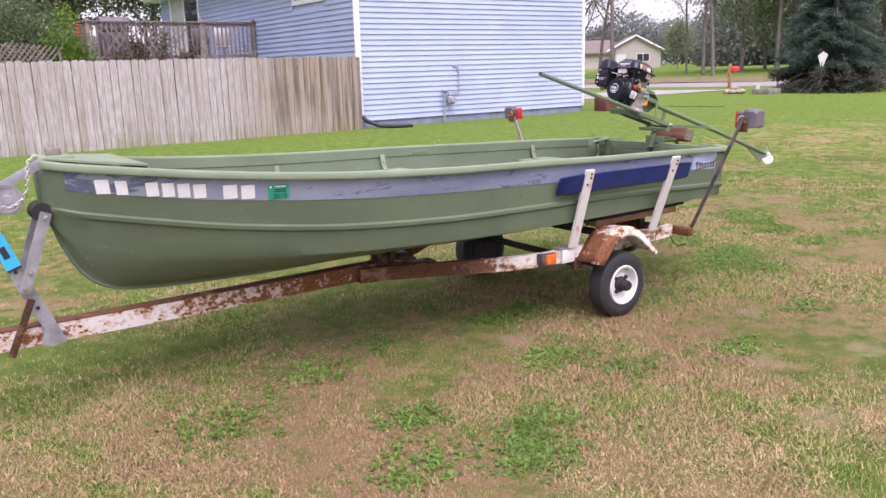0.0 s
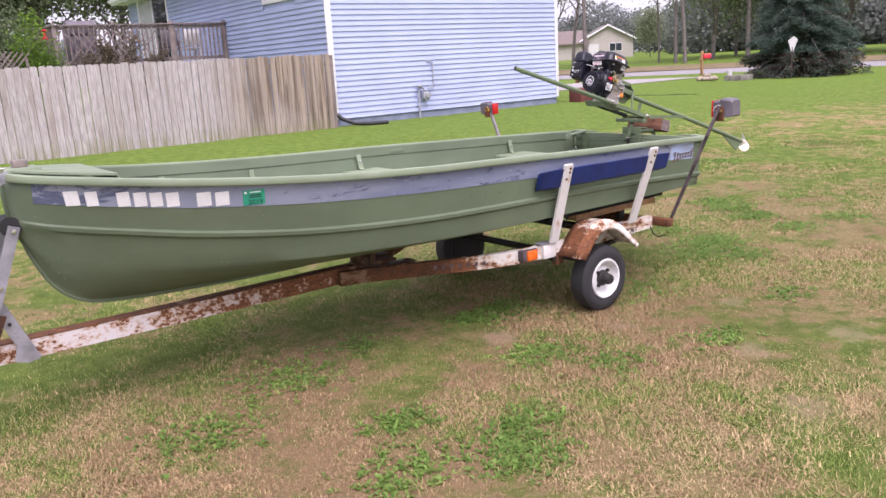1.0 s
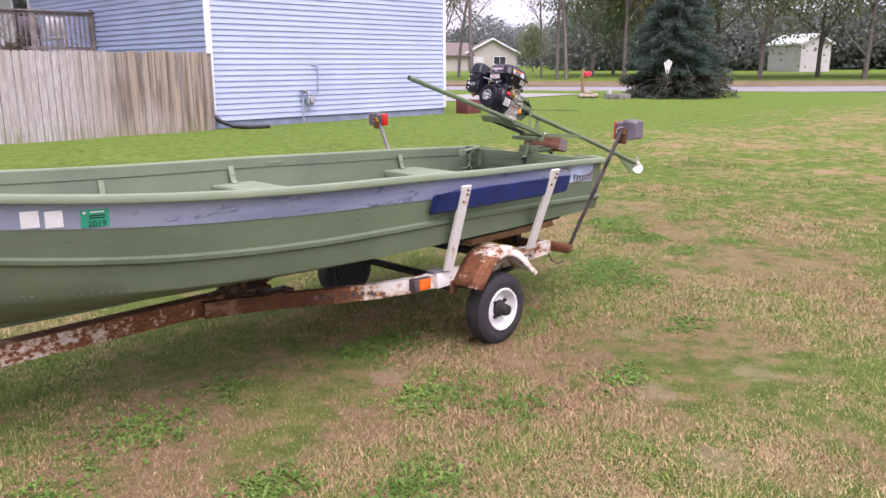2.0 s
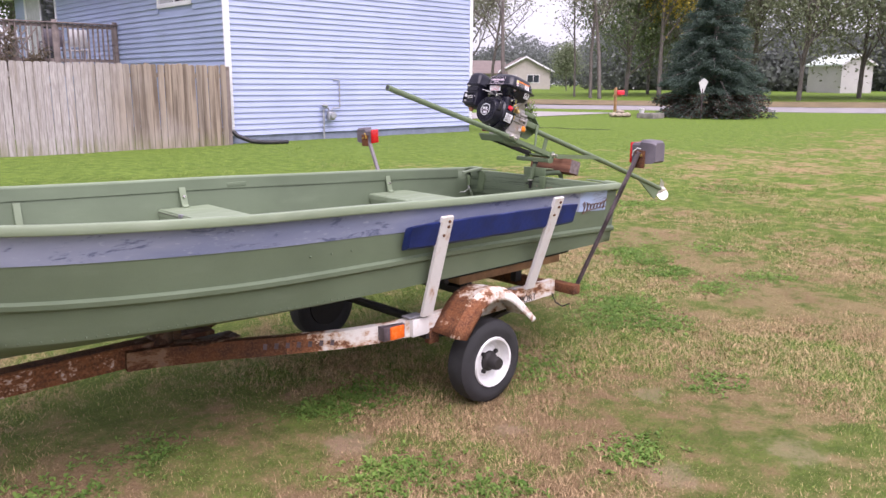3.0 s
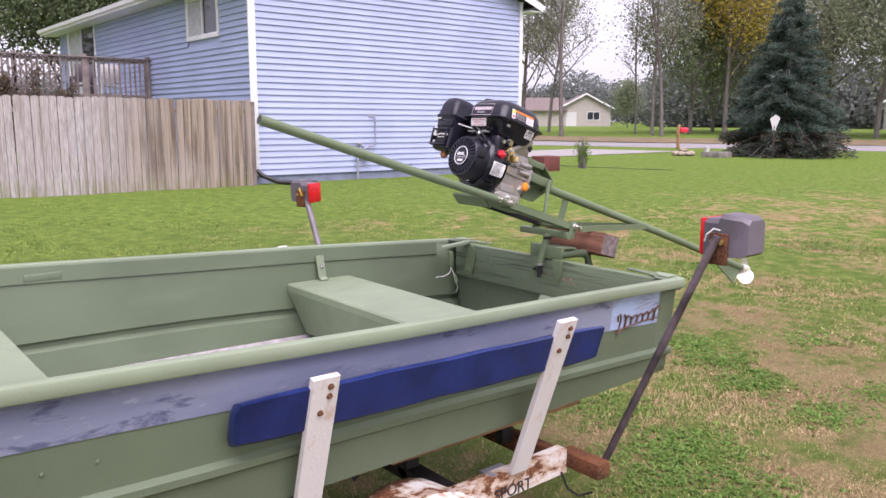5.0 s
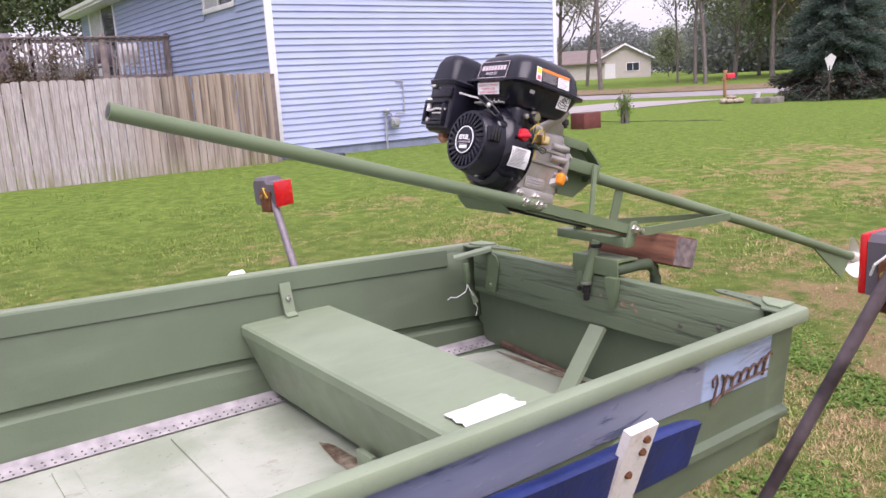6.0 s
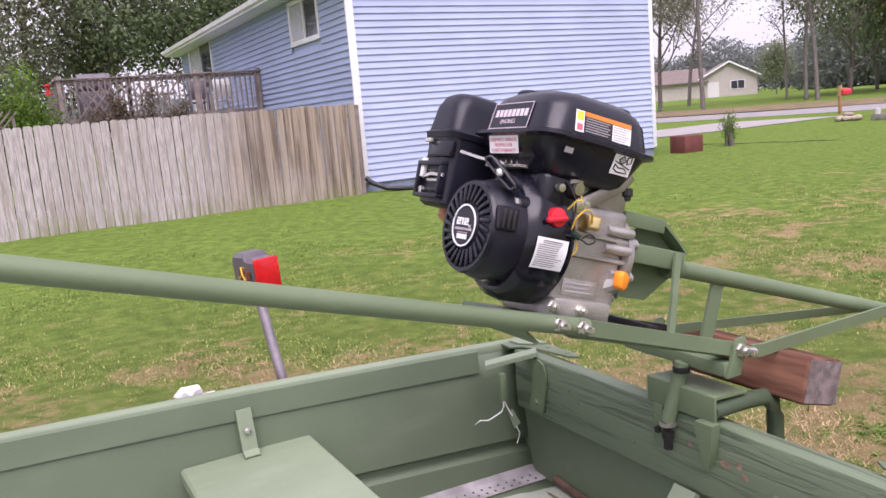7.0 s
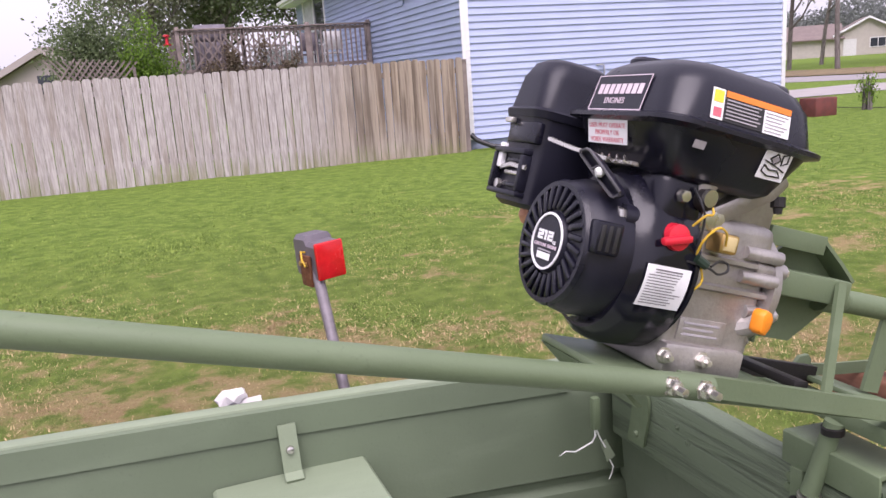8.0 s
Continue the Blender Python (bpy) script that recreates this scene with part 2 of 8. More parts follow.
white_paint = mat_plain("white_sticker", (0.78, 0.78, 0.80), 0.45, 0, 0.08)
green_decal = mat_plain("green_decal", (0.015, 0.32, 0.20), 0.4, 0, 0.15)
ink = mat_plain("black_ink", (0.02, 0.02, 0.022), 0.5, 0, 0.1)
chrome_brown = mat_plain("tarnished_emblem", (0.22, 0.13, 0.10), 0.4, 0.6)
rail_dark = mat_rusty("dark_rusted_rail", (0.16, 0.095, 0.07), 0.58, (0.5, 1, 1), (0.045, 0.022, 0.016), 0.5)
rail_rust = mat_rusty("rusty_white_rail", (0.64, 0.61, 0.57), 0.5, (1.2, 2, 2), (0.07, 0.03, 0.018), 0.9, 0.014, (2.95, 3.35, -0.075, 0.05))
tongue_rust = mat_rusty("rusty_tongue", (0.56, 0.52, 0.52), 0.46, (2.6, 3.6, 3.6), (0.07, 0.03, 0.018), 0.85, 0.014, (1.5, 2.4, 0.01, -0.13))
leaf_litter = mat_plain("brown_leaf_litter", (0.16, 0.12, 0.06), 0.95, 0, 0.35, 1.2, 30, 0.5)
fender_rust = mat_rusty("rusty_white_fender", (0.72, 0.70, 0.67), 0.5, (1.6, 1.6, 1.6), (0.09, 0.032, 0.018), 0.85, 0.012, (3.66, 3.92, -0.1, 0.075))
deep_rust = mat_rusty("deep_rust", (0.20, 0.11, 0.07), 0.60, (1, 1, 1), (0.045, 0.02, 0.014), 0.6)
cradle_rust = mat_rusty("dark_cradle_rust", (0.06, 0.042, 0.036), 0.5, (1, 1, 1), (0.025, 0.015, 0.012), 0.3)
chock_brown = mat_plain("weathered_chock", (0.19, 0.16, 0.145), 0.7, 0, 0.35, 20, 90, 0.3)
dark_steel = mat_plain("black_greasy_steel", (0.022, 0.02, 0.02), 0.6, 0.3, 0.3)
post_white = mat_rusty("white_guide_post", (0.66, 0.64, 0.62), 0.36, (1, 1, 0.5))
galv = mat_plain("dull_galvanized_steel", (0.30, 0.30, 0.33), 0.5, 0.55, 0.25, 8, 60)
zinc = mat_plain("bright_zinc_bolt", (0.62, 0.60, 0.56), 0.28, 0.9, 0.15)
steel_brown = mat_plain("brown_painted_arm", (0.10, 0.078, 0.088), 0.5, 0.35, 0.6, 9, 60, 0.4)
arm_grey = mat_plain("grey_purple_arm", (0.19, 0.17, 0.185), 0.45, 0.4, 0.4, 9, 70, 0.3)
rubber = mat_plain("tyre_rubber", (0.022, 0.022, 0.024), 0.75, 0, 0.3, 12, 120, 0.3)
rim_white = mat_plain("white_wheel_rim", (0.68, 0.68, 0.67), 0.4, 0, 0.12, 10)
black_plastic = mat_plain("black_plastic", (0.0105, 0.0105, 0.0185), 0.36, 0, 0.25, 8, 260, 0.08, 0.35)
black_satin = mat_plain("black_satin_housing", (0.007, 0.007, 0.0135), 0.24, 0, 0.2, 8, 200, 0.04, 0.38)
tank_black = mat_plain("black_tank_enamel", (0.0105, 0.0105, 0.0185), 0.33, 0, 0.2, 5, 300, 0.05, 0.42)
alloy = mat_plain("cast_alloy", (0.40, 0.38, 0.36), 0.45, 0.75, 0.2, 14, 200, 0.25)
red_plastic = mat_plain("red_plastic", (0.60, 0.018, 0.035), 0.35, 0, 0.1)
orange_plastic = mat_plain("orange_plastic", (0.85, 0.26, 0.012), 0.4, 0, 0.1)
yellow_wire = mat_plain("yellow_wire", (0.62, 0.40, 0.03), 0.5, 0, 0.1)
mat_tape = mat_plain("dark_green_tape", (0.012, 0.03, 0.018), 0.5, 0, 0.2)
brass = mat_plain("brass", (0.62, 0.42, 0.16), 0.35, 0.9, 0.15)
copper_pink = mat_plain("copper_fitting", (0.55, 0.27, 0.17), 0.5, 0.3, 0.2)
fine_print = mat_plain("fine_label_print", (0.16, 0.15, 0.16), 0.6, 0, 0.2)
worn_red = mat_plain("worn_red_primer", (0.235, 0.165, 0.115), 0.8, 0, 0.35, 60, 300, 0.4)
timber_end = mat_plain("weathered_end_grain", (0.17, 0.135, 0.13), 0.9, 0, 0.4, 40, 220, 0.6)
grey_print = mat_plain("grey_print", (0.34, 0.32, 0.34), 0.5, 0, 0.1)
pale_print = mat_plain("pale_pink_print", (0.62, 0.52, 0.58), 0.5, 0, 0.1)
label_orange = mat_plain("orange_print", (0.78, 0.22, 0.03), 0.5, 0, 0.1)
pale_gold = mat_plain("pale_gold_plate", (0.72, 0.58, 0.30), 0.4, 0.3, 0.15)
label_yellow = mat_plain("yellow_print", (0.80, 0.62, 0.05), 0.5, 0, 0.1)
label_red = mat_plain("red_print", (0.62, 0.14, 0.18), 0.5, 0, 0.1)
lamp_grey = mat_plain("grey_lamp_housing", (0.12, 0.105, 0.125), 0.5, 0, 0.25)
red_lens = mat_plain("red_lamp_lens", (0.55, 0.012, 0.014), 0.2, 0, 0.15, 30, 200, 0.05)
amber_lens = mat_plain("amber_reflector", (0.80, 0.14, 0.015), 0.25, 0, 0.15, 30)
blue_vinyl = mat_plain("blue_vinyl_pad", (0.008, 0.02, 0.115), 0.40, 0, 0.3, 10, 60, 0.35)
raw_wood = mat_plain("raw_bunk_wood", (0.36, 0.20, 0.10), 0.8, 0, 0.25, 12, 60, 0.4)
black_carpet = mat_plain("black_bunk_carpet", (0.012, 0.012, 0.013), 0.95, 0, 0.3, 12, 300, 0.4)
blue_sticker = mat_plain("cyan_sticker", (0.02, 0.38, 0.68), 0.4, 0, 0.1)
paper_white = mat_plain("white_paper", (0.62, 0.64, 0.61), 0.7, 0, 0.08)
prop_white = mat_plain("worn_white_propeller", (0.66, 0.63, 0.58), 0.35, 0.5, 0.2)


def mat_block():
    n = Net("red_brown_timber", 0.8, 0, 0.25)
    g = n.noise(26, 5, 0.6, n.place((1, 0.1, 1)))
    n.bump(g, 0.4, 0.005)
    return n.done(n.mix(n.ramp(g, 0.3, 0.7), (0.07, 0.03, 0.02), (0.22, 0.105, 0.065)))


def mat_board():
    """Painted plank with its grain showing through."""
    n = Net("painted_transom_plank", 0.55, 0, 0.35)
    g = n.noise(46, 6, 0.65, n.place((1, 0.045, 1)), 0.9)
    big = n.noise(5, 4)
    c = n.mix(n.ramp(g, 0.36, 0.5), shade(BOAT, 0.62), shade(BOAT, 1.12))
    c = n.mix(n.ramp(big, 0.5, 0.75, 0, 0.4), c, shade(BOAT, 1.35))
    n.bump(n.ramp(g, 0.3, 0.55), 0.6, 0.004)
    return n.done(c)


timber_red = mat_block()
plank_green = mat_board()
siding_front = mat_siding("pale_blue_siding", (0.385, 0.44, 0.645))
# same siding for the side wall, its weaker light put into a darker colour
siding_shaded_side = mat_siding("pale_blue_siding_shaded", (0.32, 0.385, 0.56))
trim_white = mat_plain("white_trim", (0.76, 0.76, 0.79), 0.5, 0, 0.06, 3)
foundation_blue = mat_plain("grey_blue_foundation", (0.20, 0.23, 0.32), 0.85, 0, 0.2, 3, 60, 0.4)
shingle = mat_plain("grey_shingles", (0.10, 0.09, 0.085), 0.9, 0, 0.25, 3, 60, 0.5)
dark_glass = mat_glass("window_glass")
curtain_grey = mat_plain("pale_curtain", (0.42, 0.43, 0.46), 0.9, 0, 0.15)
deck_wood = mat_plain("grey_brown_deck_wood", (0.185, 0.15, 0.14), 0.85, 0, 0.3, 5, 50, 0.4)
fence_wood = mat_fence()
shed_grey = mat_siding("weathered_shed_siding", (0.34, 0.30, 0.29))
black_hose = mat_plain("black_corrugated_pipe", (0.012, 0.012, 0.014), 0.5, 0, 0.2)
grey_meter = mat_plain("grey_gas_meter", (0.33, 0.34, 0.37), 0.5, 0.2, 0.15)
asphalt = mat_plain("pale_road_asphalt", (0.25, 0.235, 0.24), 0.9, 0, 0.15, 1.5, 40, 0.3)
concrete = mat_plain("pale_concrete_drive", (0.30, 0.28, 0.275), 0.9, 0, 0.12, 1.0, 40, 0.3)
stone_tan = mat_plain("tan_field_stone", (0.34, 0.29, 0.22), 0.9, 0, 0.3, 4, 30, 0.6)
planter_grey = mat_plain("grey_planter_block", (0.21, 0.195, 0.175), 0.9, 0, 0.3)
barrel_red = mat_plain("dark_red_tub", (0.13, 0.035, 0.03), 0.7, 0, 0.2)
beige_wall = mat_plain("beige_house_siding", (0.44, 0.40, 0.37), 0.7, 0, 0.06, 2)
roof_brown = mat_plain("brown_house_roof", (0.17, 0.135, 0.125), 0.9, 0, 0.15, 2)
barn_roof = mat_plain("pale_green_metal_roof", (0.55, 0.62, 0.57), 0.45, 0.1, 0.1, 0.8)
barn_grey = mat_plain("pale_metal_barn", (0.52, 0.50, 0.50), 0.5, 0.1, 0.06, 0.6)
white_wall = mat_plain("white_far_wall", (0.62, 0.61, 0.62), 0.6, 0, 0.06)
bark_grey = mat_bark("grey_bark", (0.11, 0.095, 0.09), (0.21, 0.19, 0.175))
spruce_green = mat_leaf("blue_spruce_needles", (0.065, 0.105, 0.085), (0.15, 0.205, 0.165))
spruce_brown = mat_leaf("dry_spruce_needles", (0.075, 0.05, 0.04), (0.14, 0.09, 0.07))
leaf_green = mat_leaf("dark_green_leaves", (0.12, 0.165, 0.085), (0.23, 0.29, 0.145))
leaf_yellow = mat_leaf("yellow_autumn_leaves", (0.40, 0.33, 0.05), (0.68, 0.54, 0.12))
# olive, grey-green and distant leaves are paled: haze is put into their colour
leaf_dull = mat_leaf("hazed_olive_leaves", (0.23, 0.25, 0.165), (0.37, 0.385, 0.27))
leaf_mid = mat_leaf("hazed_green_leaves", (0.19, 0.23, 0.14), (0.33, 0.37, 0.235))
leaf_bright = mat_leaf("bright_green_leaves", (0.08, 0.17, 0.02), (0.24, 0.38, 0.06))
leaf_far = mat_leaf("distant_hazed_leaves", (0.19, 0.21, 0.20), (0.27, 0.29, 0.27))
vine_brown = mat_leaf("dry_vine_leaves", (0.12, 0.09, 0.06), (0.30, 0.25, 0.18))
weed_leaf = mat_leaf("broad_weed_leaves", (0.10, 0.21, 0.035), (0.30, 0.46, 0.11))
SPOTS = ((3.41, -2.37, 0.15), (3.86, -1.82, 0.11), (3.08, -0.71, 0.12), (4.41, -2.06, 0.12), (4.52, -1.30, 0.09), (3.70, -1.08, 0.08))
ground_mat = mat_ground()
blade_mat = mat_blades()

# ---- building blocks ----
WORLD = {}


def thing(name, label, category, at=(0, 0, 0), group="", kind=""):
    ob = tagged(new(name), label, category, group, kind)
    ob.empty_display_size = 0.1
    ob.location = at
    WORLD[ob] = Matrix.Translation(at)
    return ob


def part(name, bm, material, parent=None, label="", sharp=35):
    """Links a bmesh given in world metres as one mesh object, under its parent if there is one."""
    me = bpy.data.meshes.new(name)
    if parent is not None:
        bm.transform(WORLD[parent].inverted())
    bmesh.ops.recalc_face_normals(bm, faces=bm.faces[:])
    bm.to_mesh(me)
    bm.free()
    me.materials.append(material)
    if sharp:
        me.shade_smooth()
        me.set_sharp_from_angle(angle=radians(sharp))
    ob = new(name, me)
    if parent is not None:
        ob.parent = parent
        WORLD[ob] = WORLD[parent]
    else:
        WORLD[ob] = Matrix.Identity(4)
    if label:
        ob["label"] = label
    return ob


def solo(name, bm, material, label, category, kind="", group="", sharp=35):
    return tagged(part(name, bm, material, None, "", sharp), label, category, group, kind)


def box(size, at=(0, 0, 0), m=None, bevel=0.0, seg=2, bm=None):
    own = bmesh.new()
    bmesh.ops.create_cube(own, size=1)
    for v in own.verts:
        v.co = Vector((v.co.x * size[0], v.co.y * size[1], v.co.z * size[2]))
    if bevel:
        bmesh.ops.bevel(own, geom=own.edges[:], offset=bevel, segments=seg, profile=0.5, affect='EDGES')
    own.transform(Matrix.Translation(at) if m is None else m @ Matrix.Translation(at))
    return join(bm, own)


def join(bm, own):
    if bm is None:
        return own
    me = bpy.data.meshes.new("tmp")
    own.to_mesh(me)
    own.free()
    bm.from_mesh(me)
    bpy.data.meshes.remove(me)
    return bm


def span(a, b):
    """Box from corner a to corner b, as size and centre."""
    return tuple(abs(q - p) for p, q in zip(a, b)), tuple((p + q) / 2 for p, q in zip(a, b))


def slab(a, b, bevel=0.0, seg=2, m=None, bm=None):
    size, at = span(a, b)
    return box(size, at, m, bevel, seg, bm)


def sweep(points, radius, n=10, bm=None, m=None, flat=None, up=(0, 0, 1)):
    """Round tube (or, with flat=(w, h), a rounded bar) along points. radius may be a list."""
    own = bmesh.new()
    pts = [Vector(p) for p in points]
    rings = []
    for i, p in enumerate(pts):
        d = (pts[min(i + 1, len(pts) - 1)] - pts[max(i - 1, 0)]).normalized()
        u = Vector(up)
        if abs(d.dot(u)) > 0.95:
            u = Vector((0, 1, 0))
        s = d.cross(u).normalized()
        w = s.cross(d).normalized()
        r = radius[i] if isinstance(radius, (list, tuple)) else radius
        ring = []
        for k in range(n):
            a = 2 * math.pi * (k + 0.5) / n
            if flat:
                e = 0.45 if n > 4 else 1.0
                ca, sa = math.cos(a), math.sin(a)
                if n == 4:
                    q = s * (flat[0] / 2 * math.copysign(1, ca)) + w * (flat[1] / 2 * math.copysign(1, sa))
                else:
                    q = s * (flat[0] / 2 * math.copysign(abs(ca) ** e, ca)) + w * (flat[1] / 2 * math.copysign(abs(sa) ** e, sa))
            else:
                q = (s * math.cos(a) + w * math.sin(a)) * r
            ring.append(own.verts.new(p + q))
        rings.append(ring)
    for a, b in zip(rings, rings[1:]):
        for k in range(n):
            own.faces.new((a[k], a[(k + 1) % n], b[(k + 1) % n], b[k]))
    own.faces.new(rings[0][::-1])
    own.faces.new(rings[-1])
    if m is not None:
        own.transform(m)
    return join(bm, own)


def lathe(profile, at=(0, 0, 0), axis=(1, 0, 0), n=28, bm=None, m=None, start=0.0, turn=None, caps=True):
    """Turns a profile of (along, radius) about an axis through at."""
    own = bmesh.new()
    q = Vector((0, 0, 1)).rotation_difference(Vector(axis).normalized()).to_matrix()
    full = turn is None
    turn = 2 * math.pi if full else turn
    rings = []
    for h, r in profile:
        k = n if full else n + 1
        rings.append([own.verts.new(Vector(at) + q @ Vector((r * math.cos(start + turn * i / n), r * math.sin(start + turn * i / n), h))) for i in range(k)])
    for a, b in zip(rings, rings[1:]):
        for i in range(n):
            j = (i + 1) % len(a)
            own.faces.new((a[i], a[j], b[j], b[i]))
    if full and caps:
        if profile[0][1] > 1e-4:
            own.faces.new(rings[0][::-1])
        if profile[-1][1] > 1e-4:
            own.faces.new(rings[-1])
    bmesh.ops.remove_doubles(own, verts=own.verts[:], dist=1e-5)
    if m is not None:
        own.transform(m)
    return join(bm, own)


def prism(outline, a, b, plane="xz", bm=None, m=None, bevel=0.0):
    """A flat outline pushed from a to b along the remaining axis."""
    own = bmesh.new()
    def at(p, d):
        return {"xz": (p[0], d, p[1]), "xy": (p[0], p[1], d), "yz": (d, p[0], p[1])}[plane]
    lo = [own.verts.new(at(p, a)) for p in outline]
    hi = [own.verts.new(at(p, b)) for p in outline]
    own.faces.new(lo[::-1])
    own.faces.new(hi)
    for i in range(len(lo)):
        j = (i + 1) % len(lo)
        own.faces.new((lo[i], lo[j], hi[j], hi[i]))
    bmesh.ops.recalc_face_normals(own, faces=own.faces[:])
    if bevel:
        bmesh.ops.bevel(own, geom=own.edges[:], offset=bevel, segments=2, profile=0.5, affect='EDGES')
    if m is not None:
        own.transform(m)
    return join(bm, own)


def loft(rings, closed=True, caps=True, bm=None, m=None):
    own = bmesh.new()
    vs = [[own.verts.new(p) for p in r] for r in rings]
    k = len(vs[0])
    for a, b in zip(vs, vs[1:]):
        for i in range(k if closed else k - 1):
            j = (i + 1) % k
            own.faces.new((a[i], a[j], b[j], b[i]))
    if caps and closed:
        own.faces.new(vs[0][::-1])
        own.faces.new(vs[-1])
    if m is not None:
        own.transform(m)
    return join(bm, own)


def lettering(text, size, depth, m):
    """Words in the built-in font as a mesh, facing along m's z."""
    cu = bpy.data.curves.new("words", 'FONT')
    cu.body, cu.size, cu.extrude, cu.align_x, cu.align_y = text, size, depth, 'CENTER', 'CENTER'
    tmp = bpy.data.objects.new("words", cu)
    scene.collection.objects.link(tmp)
    me = bpy.data.meshes.new_from_object(tmp.evaluated_get(bpy.context.evaluated_depsgraph_get()))
    bm = bmesh.new()
    bm.from_mesh(me)
    bm.transform(m)
    bpy.data.objects.remove(tmp)
    bpy.data.curves.remove(cu)
    bpy.data.meshes.remove(me)
    return bm


def rounded(w, d, r, n=5):
    """Outline of a rounded rectangle round the origin."""
    pts = []
    for cx, cy, a0 in ((w / 2 - r, d / 2 - r, 0), (-w / 2 + r, d / 2 - r, 90), (-w / 2 + r, -d / 2 + r, 180), (w / 2 - r, -d / 2 + r, 270)):
        for i in range(n):
            a = radians(a0 + 90 * i / (n - 1))
            pts.append((cx + r * math.cos(a), cy + r * math.sin(a)))
    return pts


def raw_mesh(name, verts, faces_per, material, parent=None, smooth=False):
    """One mesh from arrays: verts (n, 3), each run of faces_per of them a face."""
    me = bpy.data.meshes.new(name)
    n = len(verts)
    k = n // faces_per
    me.vertices.add(n)
    me.vertices.foreach_set("co", np.asarray(verts, dtype=np.float32).ravel())
    me.loops.add(n)
    me.loops.foreach_set("vertex_index", np.arange(n, dtype=np.int32))
    me.polygons.add(k)
    me.polygons.foreach_set("loop_start", np.arange(0, n, faces_per, dtype=np.int32))
    me.polygons.foreach_set("loop_total", np.full(k, faces_per, dtype=np.int32))
    me.update(calc_edges=True)
    me.materials.append(material)
    ob = new(name, me)
    if parent is not None:
        ob.parent = parent
        ob.matrix_parent_inverse = WORLD[parent].inverted()
        WORLD[ob] = WORLD[parent]
    return ob

# ---- the ground ----
def height(x, y):
    d = np.hypot(np.asarray(x) - 3.5, np.asarray(y) + 0.8)
    t = np.clip((d - 4.0) / 9.0, 0, 1)
    q = np.clip((d - 50.0) / 70.0, 0, 1)
    return 0.13 * t * t * (3 - 2 * t) + 0.65 * q * q * (3 - 2 * q)


def build_ground():
    rng = np.random.default_rng(5)
    inner = np.linspace(-14, 24, 153)
    far = np.concatenate([np.geomspace(0.6, 2500, 34)])
    line = np.concatenate([-14 - far[::-1], inner, 24 + far])
    gx, gy = np.meshgrid(line, line)
    gz = height(gx, gy)
    close = np.hypot(gx - 3, gy) < 20
    gz = gz + np.where(close, 0.008 * np.sin(gx * 2.1 + 0.7 * gy) * np.sin(gy * 1.7 - 0.4 * gx), 0)
    gz = gz + np.where(close, rng.normal(0, 0.003, gz.shape), 0)
    n = len(line)
    verts = np.stack([gx, gy, gz], -1).reshape(-1, 3)
    i = np.arange(n * n).reshape(n, n)
    quads = np.stack([i[:-1, :-1], i[:-1, 1:], i[1:, 1:], i[1:, :-1]], -1).reshape(-1, 4)
    me = bpy.data.meshes.new("ground")
    me.from_pydata(verts.tolist(), [], quads.tolist())
    me.materials.append(ground_mat)
    me.shade_smooth()
    return tagged(new("ground", me), "mown lawn with green turf and dry patches", "lawn", kind="structure")


build_ground()


def strip(name, pts, material, label, category, lift=0.012):
    """A flat sheet laid a little over the ground."""
    bm = bmesh.new()
    bm.faces.new([bm.verts.new((x, y, float(height(x, y)) + lift)) for x, y in pts])
    bmesh.ops.subdivide_edges(bm, edges=bm.edges[:], cuts=6, use_grid_fill=True)
    return solo(name, bm, material, label, category, "structure", sharp=0)


strip("road", [(-38.13, 177.77), (27.52, 51.2), (39.66, 22.01), (44.37, 12.26), (77.62, -52.19), (85.75, -47.98), (53.21, 15.31), (46.61, 26.92), (35.08, 54.83), (-29.99, 181.41)], asphalt, "pale grey asphalt country road", "road")
strip("verge", [(35.54, 54.83), (47.07, 27.16), (53.68, 15.55), (70.06, -16.03), (81.67, -10.01), (64.83, 21.33), (57.62, 34.1), (46.71, 59.68)], leaf_litter, "brown leaf litter under roadside trees", "verge", 0.05)
strip("driveway", [(18.95, 20.1), (27.18, 19.3), (35.16, 19.6), (33.32, 24.51), (26.56, 23.89), (18.87, 23.77)], concrete, "pale concrete driveway beside the blue house", "driveway", 0.02)


# ---- the blue house ----
HX0, HX1, HY0, HY1 = 10.45, 18.47, 13.66, 29.0
SILL, EAVE, PITCH = 0.33, 4.72, 0.36
COURSE = 0.1345


